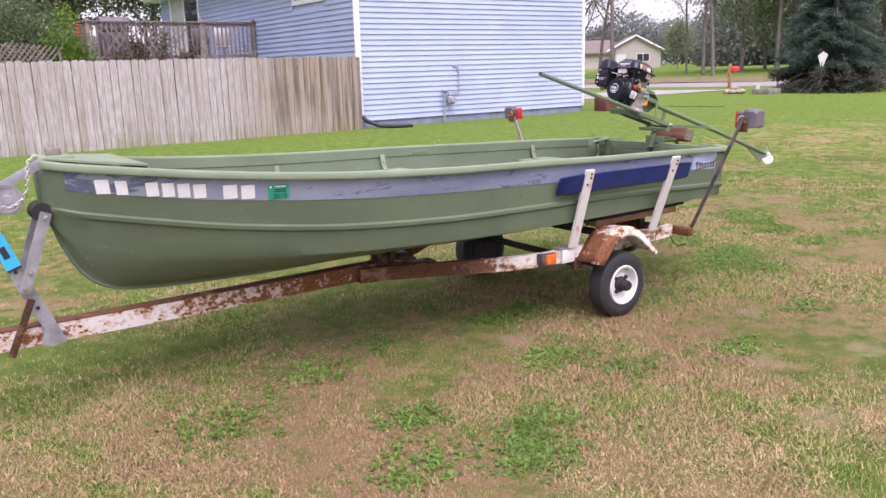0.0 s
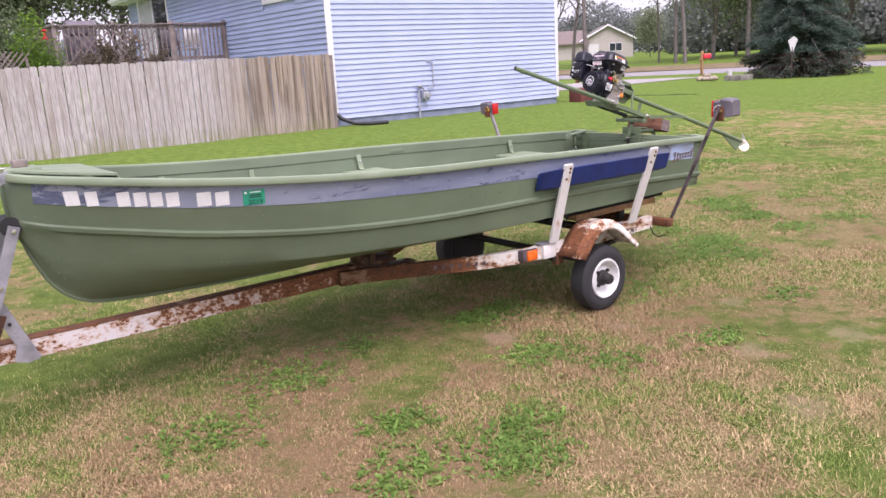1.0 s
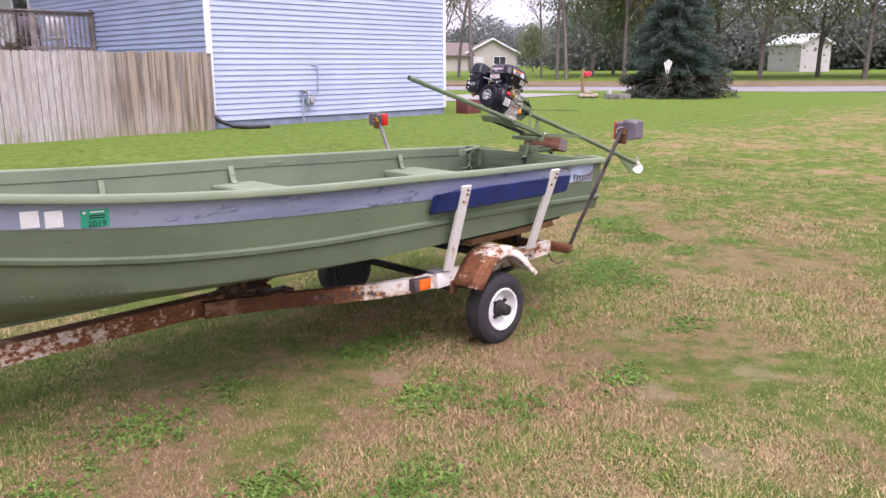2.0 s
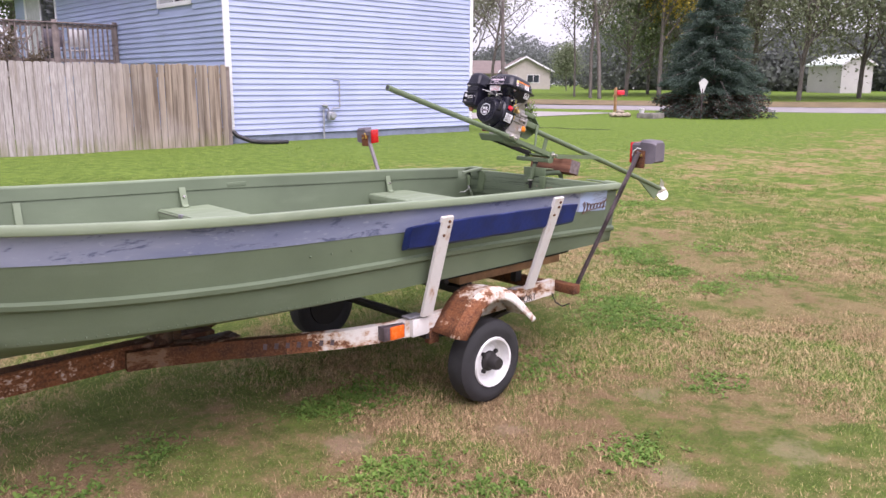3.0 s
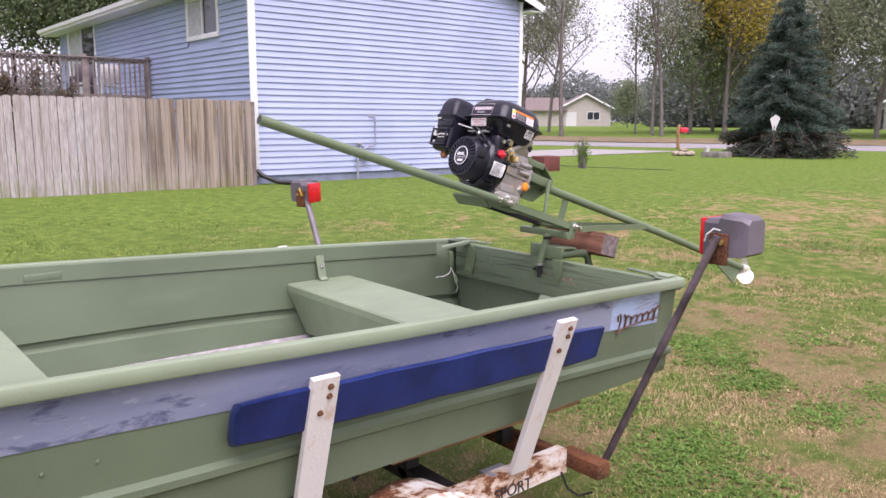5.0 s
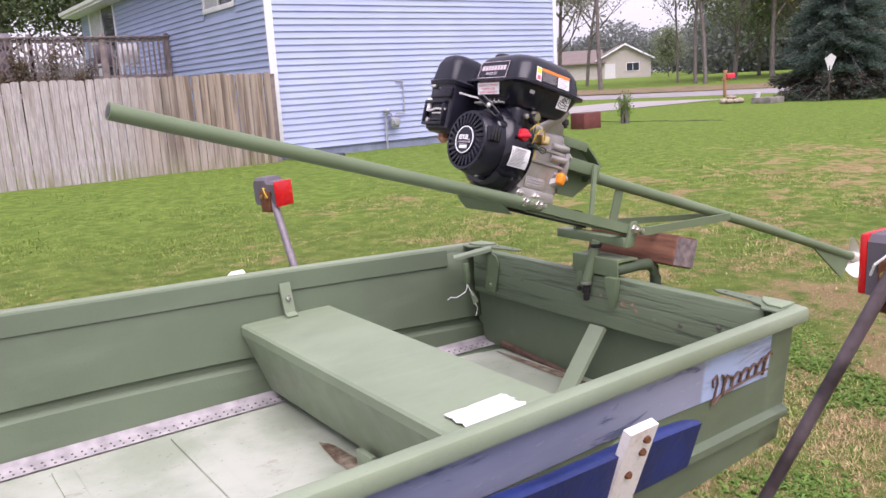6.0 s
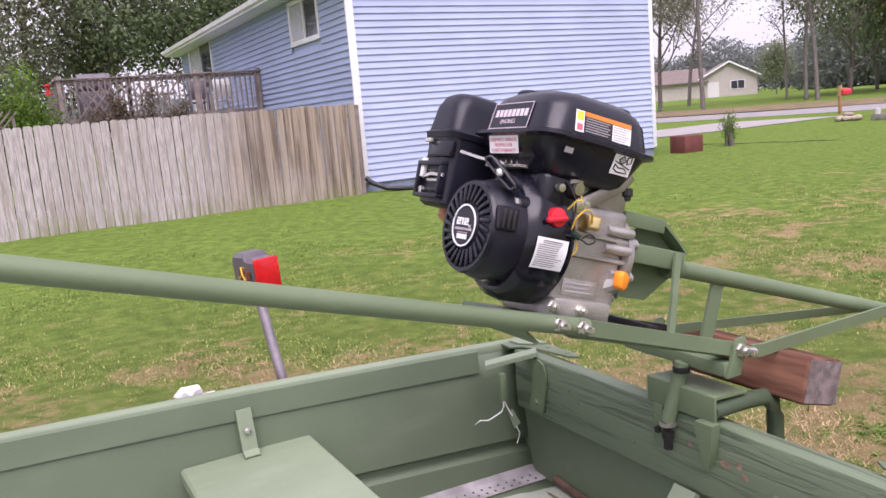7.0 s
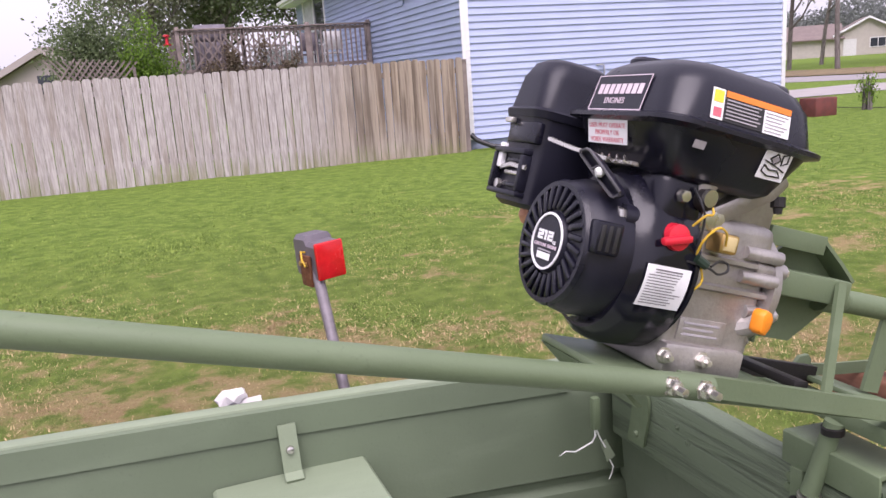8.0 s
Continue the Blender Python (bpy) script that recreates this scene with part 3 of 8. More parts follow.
def build_house():
    g = float(height(12, 13))
    h = thing("house", "two-storey house with pale blue lap siding and white trim", "house", (14.4, 20, g))
    part("foundation", slab((HX0 + 0.03, HY0 + 0.03, -0.1), (HX1 - 0.03, HY1 - 0.03, SILL), 0.0), foundation_blue, h, "grey-blue painted foundation")
    ridge_x = (HX0 + HX1) / 2
    ridge = EAVE + (ridge_x - HX0) * PITCH
    core = [(HX0 + 0.03, SILL), (HX1 - 0.03, SILL), (HX1 - 0.03, EAVE), (ridge_x, ridge - 0.03), (HX0 + 0.03, EAVE)]
    part("wall", prism(core, HY0 + 0.03, HY1 - 0.03, "xz"), siding_shaded_side, h)
    def course_front(x0, x1, z):
        bm = bmesh.new()
        lap = [(HY0 - 0.02, z - 0.013), (HY0 + 0.014, z + COURSE), (HY0 + 0.028, z + COURSE), (HY0 + 0.028, z - 0.013)]
        vs = [[bm.verts.new((x, y, zz)) for y, zz in lap] for x in (x0, x1)]
        for i in range(4):
            bm.faces.new((vs[0][i], vs[0][(i + 1) % 4], vs[1][(i + 1) % 4], vs[1][i]))
        bm.faces.new(vs[0][::-1]), bm.faces.new(vs[1])
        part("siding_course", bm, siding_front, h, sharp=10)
    def course_side(y0, y1, z):
        bm = bmesh.new()
        lap = [(HX0 - 0.02, z - 0.013), (HX0 + 0.014, z + COURSE), (HX0 + 0.028, z + COURSE), (HX0 + 0.028, z - 0.013)]
        vs = [[bm.verts.new((x, y, zz)) for x, zz in lap] for y in (y0, y1)]
        for i in range(4):
            bm.faces.new((vs[0][i], vs[0][(i + 1) % 4], vs[1][(i + 1) % 4], vs[1][i]))
        bm.faces.new(vs[0][::-1]), bm.faces.new(vs[1])
        part("siding_course", bm, siding_shaded_side, h, sharp=10)
    z = SILL
    while z < ridge - 0.2:
        inset = max(0, (z + COURSE - EAVE) / PITCH)
        course_front(HX0 + 0.06 + inset, HX1 - 0.06 - inset, z)
        if z < EAVE - 0.05:
            cuts = [HY0 + 0.06]
            if 3.4 < z + COURSE and z < 4.42:
                cuts += [WIN[0], WIN[1]]
            if 2.0 < z + COURSE and z < 4.55:
                cuts += [DOOR[0], DOOR[1]]
            cuts.append(HY1)
            for a, b in zip(cuts[::2], cuts[1::2]):
                course_side(a, b, z)
        z += COURSE
    for x in (HX0, HX1):
        s = 1 if x == HX0 else -1
        bm = slab((x - 0.026 * s, HY0 - 0.032, SILL + 0.0), (x + 0.085 * s, HY0 + 0.02, EAVE), 0.004)
        slab((x - 0.032 * s, HY0 - 0.026, SILL + 0.0), (x + 0.02 * s, HY0 + 0.085, EAVE), 0.004, bm=bm)
        part("corner_trim", bm, trim_white, h, "white corner trim")
    part("downspout", sweep([(HX0 - 0.36, HY0 + 0.05, EAVE - 0.08), (HX0 - 0.07, HY0 + 0.02, EAVE - 0.32), (HX0 - 0.06, HY0 - 0.045, EAVE - 0.55), (HX0 - 0.05, HY0 - 0.05, 0.55), (HX0 - 0.03, HY0 - 0.12, 0.42)], 0.04, 6, flat=(0.07, 0.055)), trim_white, h, "white downspout")
    hose = [(HX0 - 0.03, HY0 - 0.12, 0.44), (HX0 + 0.05, HY0 - 0.22, 0.33), (HX0 + 0.3, HY0 - 0.4, 0.2), (HX0 + 0.7, HY0 - 0.55, 0.165), (HX0 + 1.15, HY0 - 0.62, 0.16)]
    part("drain_pipe", sweep(hose, 0.05, 10), black_hose, h, "black corrugated drain pipe")
    over = 0.5
    for s in (-1, 1):
        edge = ridge_x + s * ((HX1 - HX0) / 2 + over)
        ze = EAVE - over * PITCH + 0.12
        top = [(ridge_x, ridge + 0.14), (edge, ze), (edge, ze - 0.04), (ridge_x, ridge + 0.02)]
        part("roof", prism(top, HY0 - 0.3, HY1 + 0.5, "xz"), shingle, h, "grey shingled roof")
        part("fascia", slab((edge - 0.02, HY0 - 0.3, ze - 0.2), (edge + 0.02, HY1 + 0.5, ze - 0.0)), trim_white, h, "white fascia and gutter")
        part("gutter", prism([(edge, ze - 0.15), (edge + s * 0.1, ze - 0.12), (edge + s * 0.12, ze - 0.02), (edge, ze - 0.02)], HY0 - 0.3, HY1 + 0.5, "xz"), trim_white, h)
        inner = HX0 if s < 0 else HX1
        part("soffit", slab((min(edge, inner), HY0 - 0.3, ze - 0.2), (max(edge, inner), HY1 + 0.5, ze - 0.185)), trim_white, h)
        rake = [(ridge_x, ridge + 0.13), (edge, ze - 0.01), (edge, ze - 0.2), (ridge_x, ridge - 0.06)]
        part("rake_board", prism(rake, HY0 - 0.33, HY0 - 0.3, "xz"), trim_white, h)
    for name, (y0, y1), z0, z1 in (("window", WIN, 3.40, 4.42), ("patio_door", DOOR, 2.05, 4.58)):
        w = part(name, slab((HX0 + 0.02, y0, z0), (HX0 + 0.045, y1, z1)), dark_glass, h, "white framed sliding " + name.replace("_", " "))
        t = 0.11
        bm = slab((HX0 - 0.03, y0, z0), (HX0 + 0.03, y0 + t, z1), 0.006)
        slab((HX0 - 0.03, y1 - t, z0), (HX0 + 0.03, y1, z1), 0.006, bm=bm)
        slab((HX0 - 0.032, y0, z0), (HX0 + 0.028, y1, z0 + t), 0.006, bm=bm)
        slab((HX0 - 0.032, y0, z1 - t), (HX0 + 0.028, y1, z1), 0.006, bm=bm)
        slab((HX0 - 0.02, (y0 + y1) / 2 - 0.03, z0 + t), (HX0 + 0.03, (y0 + y1) / 2 + 0.03, z1 - t), 0.004, bm=bm)
        part("frame_trim", bm, trim_white, w)
        bm = bmesh.new()
        k = 26
        ya, yb = (y0 + y1) / 2 + 0.1, y1 - t
        for i in range(k):
            a, b = ya + (yb - ya) * i / k, ya + (yb - ya) * (i + 1) / k
            d0, d1 = 0.008 * math.sin(i * 1.9), 0.008 * math.sin((i + 1) * 1.9)
            bm.faces.new([bm.verts.new(p) for p in ((HX0 + 0.010 + d0, a, z0 + t), (HX0 + 0.010 + d1, b, z0 + t), (HX0 + 0.010 + d1, b, z1 - t), (HX0 + 0.010 + d0, a, z1 - t))])
        part("curtain", bm, curtain_grey, w, "pale pleated curtain")
    return h


WIN, DOOR = (15.25, 17.15), (24.7, 27.9)
build_house()


def build_meter():
    y = HY0 - 0.1
    m = thing("gas_meter", "grey gas meter with pipes against blue siding", "gas meter", (13.05, y, float(height(13, 13))))
    bm = box((0.2, 0.14, 0.22), (13.22, y - 0.04, 0.72), None, 0.04, 3)
    lathe([(-0.06, 0.07), (0.05, 0.085), (0.06, 0.05)], (13.22, y - 0.12, 0.74), (0, -1, 0), 16, bm)
    part("meter_body", bm, grey_meter, m)
    part("riser_pipe", sweep([(13.02, y, 0.1), (13.02, y, 0.86), (13.07, y, 0.92), (13.17, y, 0.92), (13.19, y, 0.84)], 0.024, 8), grey_meter, m)
    part("outlet_pipe", sweep([(13.27, y, 0.86), (13.31, y, 0.92), (13.55, y + 0.03, 0.92), (13.57, y + 0.05, 0.98), (13.57, y + 0.05, 1.59), (13.53, y + 0.05, 1.63), (13.4, y + 0.08, 1.63)], 0.018, 8), grey_meter, m)
    part("regulator", lathe([(-0.04, 0.05), (0, 0.09), (0.02, 0.09), (0.05, 0.03)], (13.04, y - 0.03, 0.98), (0, 0, 1), 16), grey_meter, m)


build_meter()


# ---- the picket fence ----
def build_fence():
    y = 13.40
    f = thing("fence", "weathered grey wooden dog-eared privacy fence", "fence", (3, y, 0.12))
    for z in (0.45, 1.65):
        part("rail", slab((-9, y + 0.02, z), (10.23, y + 0.06, z + 0.09)), fence_wood, f)
    rng = random.Random(4)
    shapes = []
    for k in range(6):
        w, top = 0.136 + rng.uniform(-0.004, 0.004), 1.825 + rng.uniform(-0.012, 0.012)
        e = rng.uniform(0.02, 0.035)
        out = [(-w / 2, 0.0), (w / 2, 0.0), (w / 2, top - e), (w / 2 - e, top), (-w / 2 + e, top), (-w / 2, top - e)]
        bm = prism(out, -0.01, 0.01, "xz")
        me = bpy.data.meshes.new("picket")
        bmesh.ops.recalc_face_normals(bm, faces=bm.faces[:])
        bm.to_mesh(me)
        bm.free()
        me.materials.append(fence_wood)
        shapes.append(me)
    x, i = 10.17, 0
    while x > -9:
        ob = new("picket", shapes[rng.randrange(6)])
        ob.parent = f
        g = float(height(x, y)) - 0.02
        ob.location = (x - 3, rng.uniform(-0.004, 0.004), g - 0.12 + rng.uniform(-0.01, 0.012))
        ob.rotation_euler = (rng.uniform(-0.006, 0.006), rng.uniform(-0.006, 0.006), rng.uniform(-0.02, 0.02))
        x -= 0.1445 + rng.uniform(-0.003, 0.004)
        i += 1
    part("end_post", slab((10.25, y + 0.0, 0.1), (10.34, y + 0.09, 1.9)), deck_wood, f)


build_fence()


# ---- the raised deck ----
def build_deck():
    y0, y1, x0, x1, zf, zr = 19.9, 23.4, 5.50, 10.44, 2.0, 3.10
    d = thing("deck", "raised grey-brown wooden deck with baluster railing", "deck", (8, 21, 0.13))
    part("floor_boards", slab((x0, y0, zf - 0.1), (x1, y1, zf)), deck_wood, d)
    part("rim_joist", slab((x0 - 0.02, y0 - 0.04, zf - 0.26), (x1, y0, zf + 0.01)), deck_wood, d)
    for x in (x0 + 0.05, 7.1, 8.75, x1 - 0.07):
        part("post", slab((x - 0.05, y0 - 0.09, 0.1), (x + 0.05, y0 + 0.01, zr + 0.1), 0.006), deck_wood, d)
    for y in (y0 + 1.7, y1 - 0.05):
        part("post", slab((x0, y - 0.05, 0.1), (x0 + 0.1, y + 0.05, zr + 0.1), 0.006), deck_wood, d)
    part("top_rail", slab((x0, y0 - 0.12, zr), (x1, y0 + 0.04, zr + 0.04), 0.005), deck_wood, d)
    part("side_rail", slab((x0 - 0.03, y0, zr - 0.002), (x0 + 0.13, y1, zr + 0.038), 0.005), deck_wood, d)
    for z in (zf + 0.09, zr - 0.1):
        part("rail", slab((x0, y0 - 0.05, z), (x1, y0 - 0.012, z + 0.085)), deck_wood, d)
    n = 36
    for i in range(n):
        x = x0 + 0.14 + (x1 - x0 - 0.3) * i / (n - 1)
        part("baluster", slab((x - 0.019, y0 - 0.09, zf + 0.02), (x + 0.019, y0 - 0.052, zr)), deck_wood, d)
    for i in range(22):
        y = y0 + 0.12 + (y1 - y0 - 0.2) * i / 21
        part("baluster", slab((x0 - 0.01, y - 0.019, zf + 0.02), (x0 + 0.028, y + 0.019, zr)), deck_wood, d)
    for k, (ox, dirn) in enumerate(((6.3, 1), (6.3, -1))):
        for i in range(9):
            a = 5.75 + i * 0.22
            p, q = ((a, y0 - 0.13, zf), (a + 0.75, y0 - 0.13, zf + 0.95)) if dirn > 0 else ((a + 0.75, y0 - 0.14, zf), (a, y0 - 0.14, zf + 0.95))
            part("lattice_slat", sweep([p, q], 0.01, 4, flat=(0.01, 0.035)), deck_wood, d)
    # a garden lattice panel that leans beside the deck
    lp = thing("lattice_panel", "sagging grey diamond lattice panel behind the fence", "lattice", (3.5, 18.2, 0.13))
    for i in range(11):
        a = 2.66 + i * 0.125
        part("slat", sweep([(a, 18.2, 1.7), (a + 0.62, 18.2, 2.5 - 0.012 * i)], 0.01, 4, flat=(0.012, 0.036)), deck_wood, lp)
        part("slat", sweep([(a + 0.62, 18.22, 1.7), (a, 18.22, 2.5 - 0.012 * i)], 0.01, 4, flat=(0.012, 0.036)), deck_wood, lp)
    part("stake", slab((2.68, 18.18, 0.1), (2.74, 18.24, 1.95)), deck_wood, lp)
    part("stake", slab((4.42, 18.18, 0.1), (4.48, 18.24, 2.3)), deck_wood, lp)


build_deck()


def build_deck_things():
    zf = 2.0
    g = thing("grill", "covered grey barbecue grill on the deck", "grill", (6.4, 20.6, zf))
    part("cabinet", slab((6.0, 20.35, zf), (6.75, 20.8, zf + 0.85), 0.02), lamp_grey, g)
    part("hood", lathe([(-0.38, 0.02), (-0.38, 0.27), (0.38, 0.27), (0.38, 0.02)], (6.4, 20.58, zf + 1.02), (1, 0, 0), 18), lamp_grey, g, "rounded grey hood")
    for x, y, c in ((8.9, 20.7, lamp_grey), (9.5, 20.5, white_wall)):
        ch = thing("patio_chair", "pale plastic patio chair on the deck" if c is white_wall else "grey sling patio chair on the deck", "chair", (x, y, zf))
        part("seat", slab((x - 0.24, y - 0.24, zf + 0.4), (x + 0.24, y + 0.24, zf + 0.44), 0.01), c, ch)
        part("backrest", slab((x - 0.24, y - 0.25, zf + 0.5), (x + 0.24, y - 0.21, zf + 0.98), 0.015), c, ch)
        for sx in (-1, 1):
            part("armrest", slab((x + sx * 0.25 - 0.03, y - 0.25, zf + 0.62), (x + sx * 0.25 + 0.03, y + 0.2, zf + 0.66), 0.01), c, ch)
            for sy in (-1, 1):
                part("leg", slab((x + sx * 0.24 - 0.02, y + sy * 0.22 - 0.02, zf), (x + sx * 0.24 + 0.02, y + sy * 0.22 + 0.02, zf + 0.62), 0.004), c, ch)
    tb = thing("patio_table", "pale round patio table on the deck", "table", (7.9, 20.9, zf))
    part("tabletop", lathe([(0, 0.0), (0, 0.55), (0.03, 0.55), (0.03, 0.0)], (7.9, 20.9, zf + 0.7), (0, 0, 1), 24), white_wall, tb)
    for a in (45, 135, 225, 315):
        part("leg", sweep([(7.9 + 0.45 * math.cos(radians(a)), 20.9 + 0.45 * math.sin(radians(a)), zf), (7.9 + 0.4 * math.cos(radians(a)), 20.9 + 0.4 * math.sin(radians(a)), zf + 0.7)], 0.015, 6), white_wall, tb)
    f = thing("bird_feeder", "red hanging hummingbird feeder on the deck corner", "feeder", (5.3, 19.85, 2.75))
    part("hook", sweep([(5.45, 19.9, 3.05), (5.36, 19.88, 3.16), (5.3, 19.86, 3.12), (5.3, 19.85, 3.04)], 0.008, 6), dark_steel, f)
    bm = lathe([(0, 0.02), (0.0, 0.085), (0.03, 0.1), (0.05, 0.04), (0.2, 0.035), (0.22, 0.08), (0.25, 0.075), (0.27, 0.0)], (5.3, 19.85, 2.77), (0, 0, 1), 16)
    part("reservoir", bm, red_plastic, f)


build_deck_things()


# ---- plants ----
def tree(name, at, tall, spread, seed, label, leaves=None, count=0, size=0.16, trunk=0.16, first=0.35, lean=0.0, sag=0.0):
    """Tapered trunk with branching limbs; the leaves hang in loose clusters round the twig ends."""
    rng = random.Random(seed)
    t = thing(name, label, "tree", (at[0], at[1], float(height(*at[:2]))))
    base = Vector((at[0], at[1], float(height(*at[:2])) - 0.1))
    bm = bmesh.new()
    tips = []
    def limb(p, d, length, r, depth):
        pts, rad = [p], [r]
        steps = 5 if depth == 0 else 4
        for i in range(steps):
            d = (d + Vector((rng.uniform(-1, 1), rng.uniform(-1, 1), rng.uniform(-0.3, 0.7))) * (0.06 if depth == 0 else 0.16)).normalized()
            p = p + d * length / steps
            pts.append(p)
            rad.append(r * (1 - 0.75 * (i + 1) / steps) + 0.004)
        sweep(pts, rad, 7 if depth == 0 else 5 if depth == 1 else 4, bm)
        if depth >= 2:
            tips.append((pts[-1], depth))
            tips.append((pts[2], depth))
            if depth == 3:
                return
        kids = {0: 13, 1: 6, 2: 4}[depth]
        for i in range(kids):
            f = first + (1 - first) * (i + rng.random()) / kids if depth == 0 else 0.25 + 0.75 * (i + rng.random()) / kids
            k = min(int(f * steps), steps - 1)
            q = pts[k].lerp(pts[k + 1], f * steps - k)
            a = rng.uniform(0, 2 * math.pi)
            out = Vector((math.cos(a), math.sin(a), rng.uniform(0.25, 0.9))).normalized()
            d2 = (d * 0.35 + out).normalized()
            ln = (spread * (1.15 - 0.6 * f) if depth == 0 else length * 0.55) * rng.uniform(0.7, 1.15)
            limb(q, d2, ln, rad[k] * (0.5 if depth == 0 else 0.6), depth + 1)
    limb(base, Vector((lean, 0, 1)).normalized(), tall, trunk * 0.66, 0)
    part("trunk", bm, bark_grey, t, "grey bare trunk and limbs", 60)
    if leaves is not None and count:
        gen = np.random.default_rng(seed)
        pick = gen.integers(0, len(tips), count)
        centre = np.array([tuple(p) for p, _ in tips])[pick]
        centre = centre + gen.normal(0, size * 2.4, (count, 3))
        centre[:, 2] -= gen.random(count) ** 2 * sag
        leaf_cards("crown", centre, size, leaves, t, gen)
    return t


def leaf_cards(name, centre, size, material, parent, gen, droop=0.3, slim=0.55):
    """Small bent leaves, two triangles each, at the given places."""
    k = len(centre)
    a = gen.normal(0, 1, (k, 3))
    a[:, 2] -= droop
    a /= np.linalg.norm(a, axis=1, keepdims=True)
    b = np.cross(a, gen.normal(0, 1, (k, 3)))
    b /= np.linalg.norm(b, axis=1, keepdims=True) + 1e-9
    s = size * gen.uniform(0.6, 1.3, (k, 1))
    p0, p2 = centre - a * s * 0.5, centre + a * s * 0.5
    p1, p3 = centre + b * s * 0.5 * slim, centre - b * s * 0.5 * slim
    return raw_mesh(name, np.stack([p0, p1, p2, p3], 1).reshape(-1, 3), 4, material, parent)


def spruce(at, tall, width, seed):
    gen = np.random.default_rng(seed)
    g = float(height(*at))
    t = thing("spruce_tree", "dense dark blue-green spruce with browned lower boughs", "tree", (at[0], at[1], g))
    part("trunk", sweep([(at[0], at[1], g - 0.1), (at[0], at[1], g + tall * 0.5), (at[0], at[1], g + tall * 0.97)], [0.16, 0.1, 0.02], 8), bark_grey, t)
    bm = bmesh.new()
    cs, dirs, low = [], [], []
    tiers = 30
    for i in range(tiers):
        f = i / (tiers - 1)
        z = g + 0.25 + tall * 0.95 * f ** 0.92
        reach = width / 2 * (1 - f) ** 0.86 * (0.82 if i == 0 else 1) + 0.08
        for j in range(max(5, int(17 * (1 - f) + 5))):
            a = gen.uniform(0, 2 * np.pi)
            r = reach * gen.uniform(0.72, 1.12)
            d = np.array([np.cos(a), np.sin(a), 0])
            tip = np.array([at[0], at[1], z]) + d * r + np.array([0, 0, -0.20 * r + 0.10 * gen.normal()])
            mid = np.array([at[0], at[1], z]) + d * r * 0.5
            if j % 2 == 0:
                sweep([(at[0], at[1], z), tuple(mid), tuple(tip)], [0.025, 0.016, 0.006], 4, bm)
            n = int(100 + 300 * r / (width / 2))
            u = gen.uniform(0.12, 1, n) ** 0.7
            c = np.array([at[0], at[1], z]) + (tip - np.array([at[0], at[1], z])) * u[:, None]
            side = np.array([-d[1], d[0], 0])
            c = c + side * (gen.normal(0, 0.19, n) * (1.15 - u) * r)[:, None] + gen.normal(0, 0.05, (n, 3))
            c[:, 2] -= np.abs(gen.normal(0, 0.07, n))
            cs.append(c)
            q = d + side * gen.normal(0, 0.7, n)[:, None] + np.array([0, 0, -0.15]) + gen.normal(0, 0.25, (n, 3))
            dirs.append(q / np.linalg.norm(q, axis=1, keepdims=True))
    tagged(part("bough_wood", bm, bark_grey, t, "", 0), kind="stuff")
    c, d = np.concatenate(cs), np.concatenate(dirs)
    keep = c[:, 2] > g + 0.03
    c, d = c[keep], d[keep]
    b = np.cross(d, gen.normal(0, 1, d.shape))
    b /= np.linalg.norm(b, axis=1, keepdims=True)
    s = gen.uniform(0.07, 0.17, (len(c), 1))
    quad = np.stack([c - d * s * 0.5, c + b * s * 0.16, c + d * s * 0.5, c - b * s * 0.16], 1)
    brown = (c[:, 2] < g + 1.0) & (gen.random(len(c)) < 0.45)
    raw_mesh("needles", quad[~brown].reshape(-1, 3), 4, spruce_green, t)
    raw_mesh("dry_needles", quad[brown].reshape(-1, 3), 4, spruce_brown, t)


def bush(name, at, size, seed, material, label, count=2600, leaf=0.09):
    """Shrub: bent stems and a loose crown of many leaves with gaps."""
    gen = np.random.default_rng(seed)
    rng = random.Random(seed)
    g = float(height(*at))
    t = thing(name, label, "bush", (at[0], at[1], g))
    bm = bmesh.new()
    cs = []
    for i in range(26):
        a, r, h = rng.uniform(0, 6.283), rng.random() ** 0.6, rng.uniform(0.55, 1.0)
        tip = Vector((at[0] + math.cos(a) * r * size[0] / 2, at[1] + math.sin(a) * r * size[1] / 2, g + size[2] * h * (1 - 0.35 * r)))
        sweep([(at[0] + math.cos(a) * 0.1, at[1] + math.sin(a) * 0.1, g - 0.05), tuple(Vector((at[0], at[1], g)).lerp(tip, 0.5) + Vector((0, 0, 0.15))), tuple(tip)], [0.02, 0.012, 0.004], 4, bm)
        k = count // 26
        u = gen.uniform(0.35, 1.08, k)[:, None]
        c = np.array([at[0], at[1], g]) + (np.array(tip) - np.array([at[0], at[1], g])) * u
        cs.append(c + gen.normal(0, 0.16 * min(size), (k, 3)) * np.array([1, 1, 0.7]))
    part("stems", bm, bark_grey, t, "", 60)
    c = np.concatenate(cs)
    c = c[c[:, 2] > g + 0.05]
    leaf_cards("foliage", c, leaf, material, t, gen)


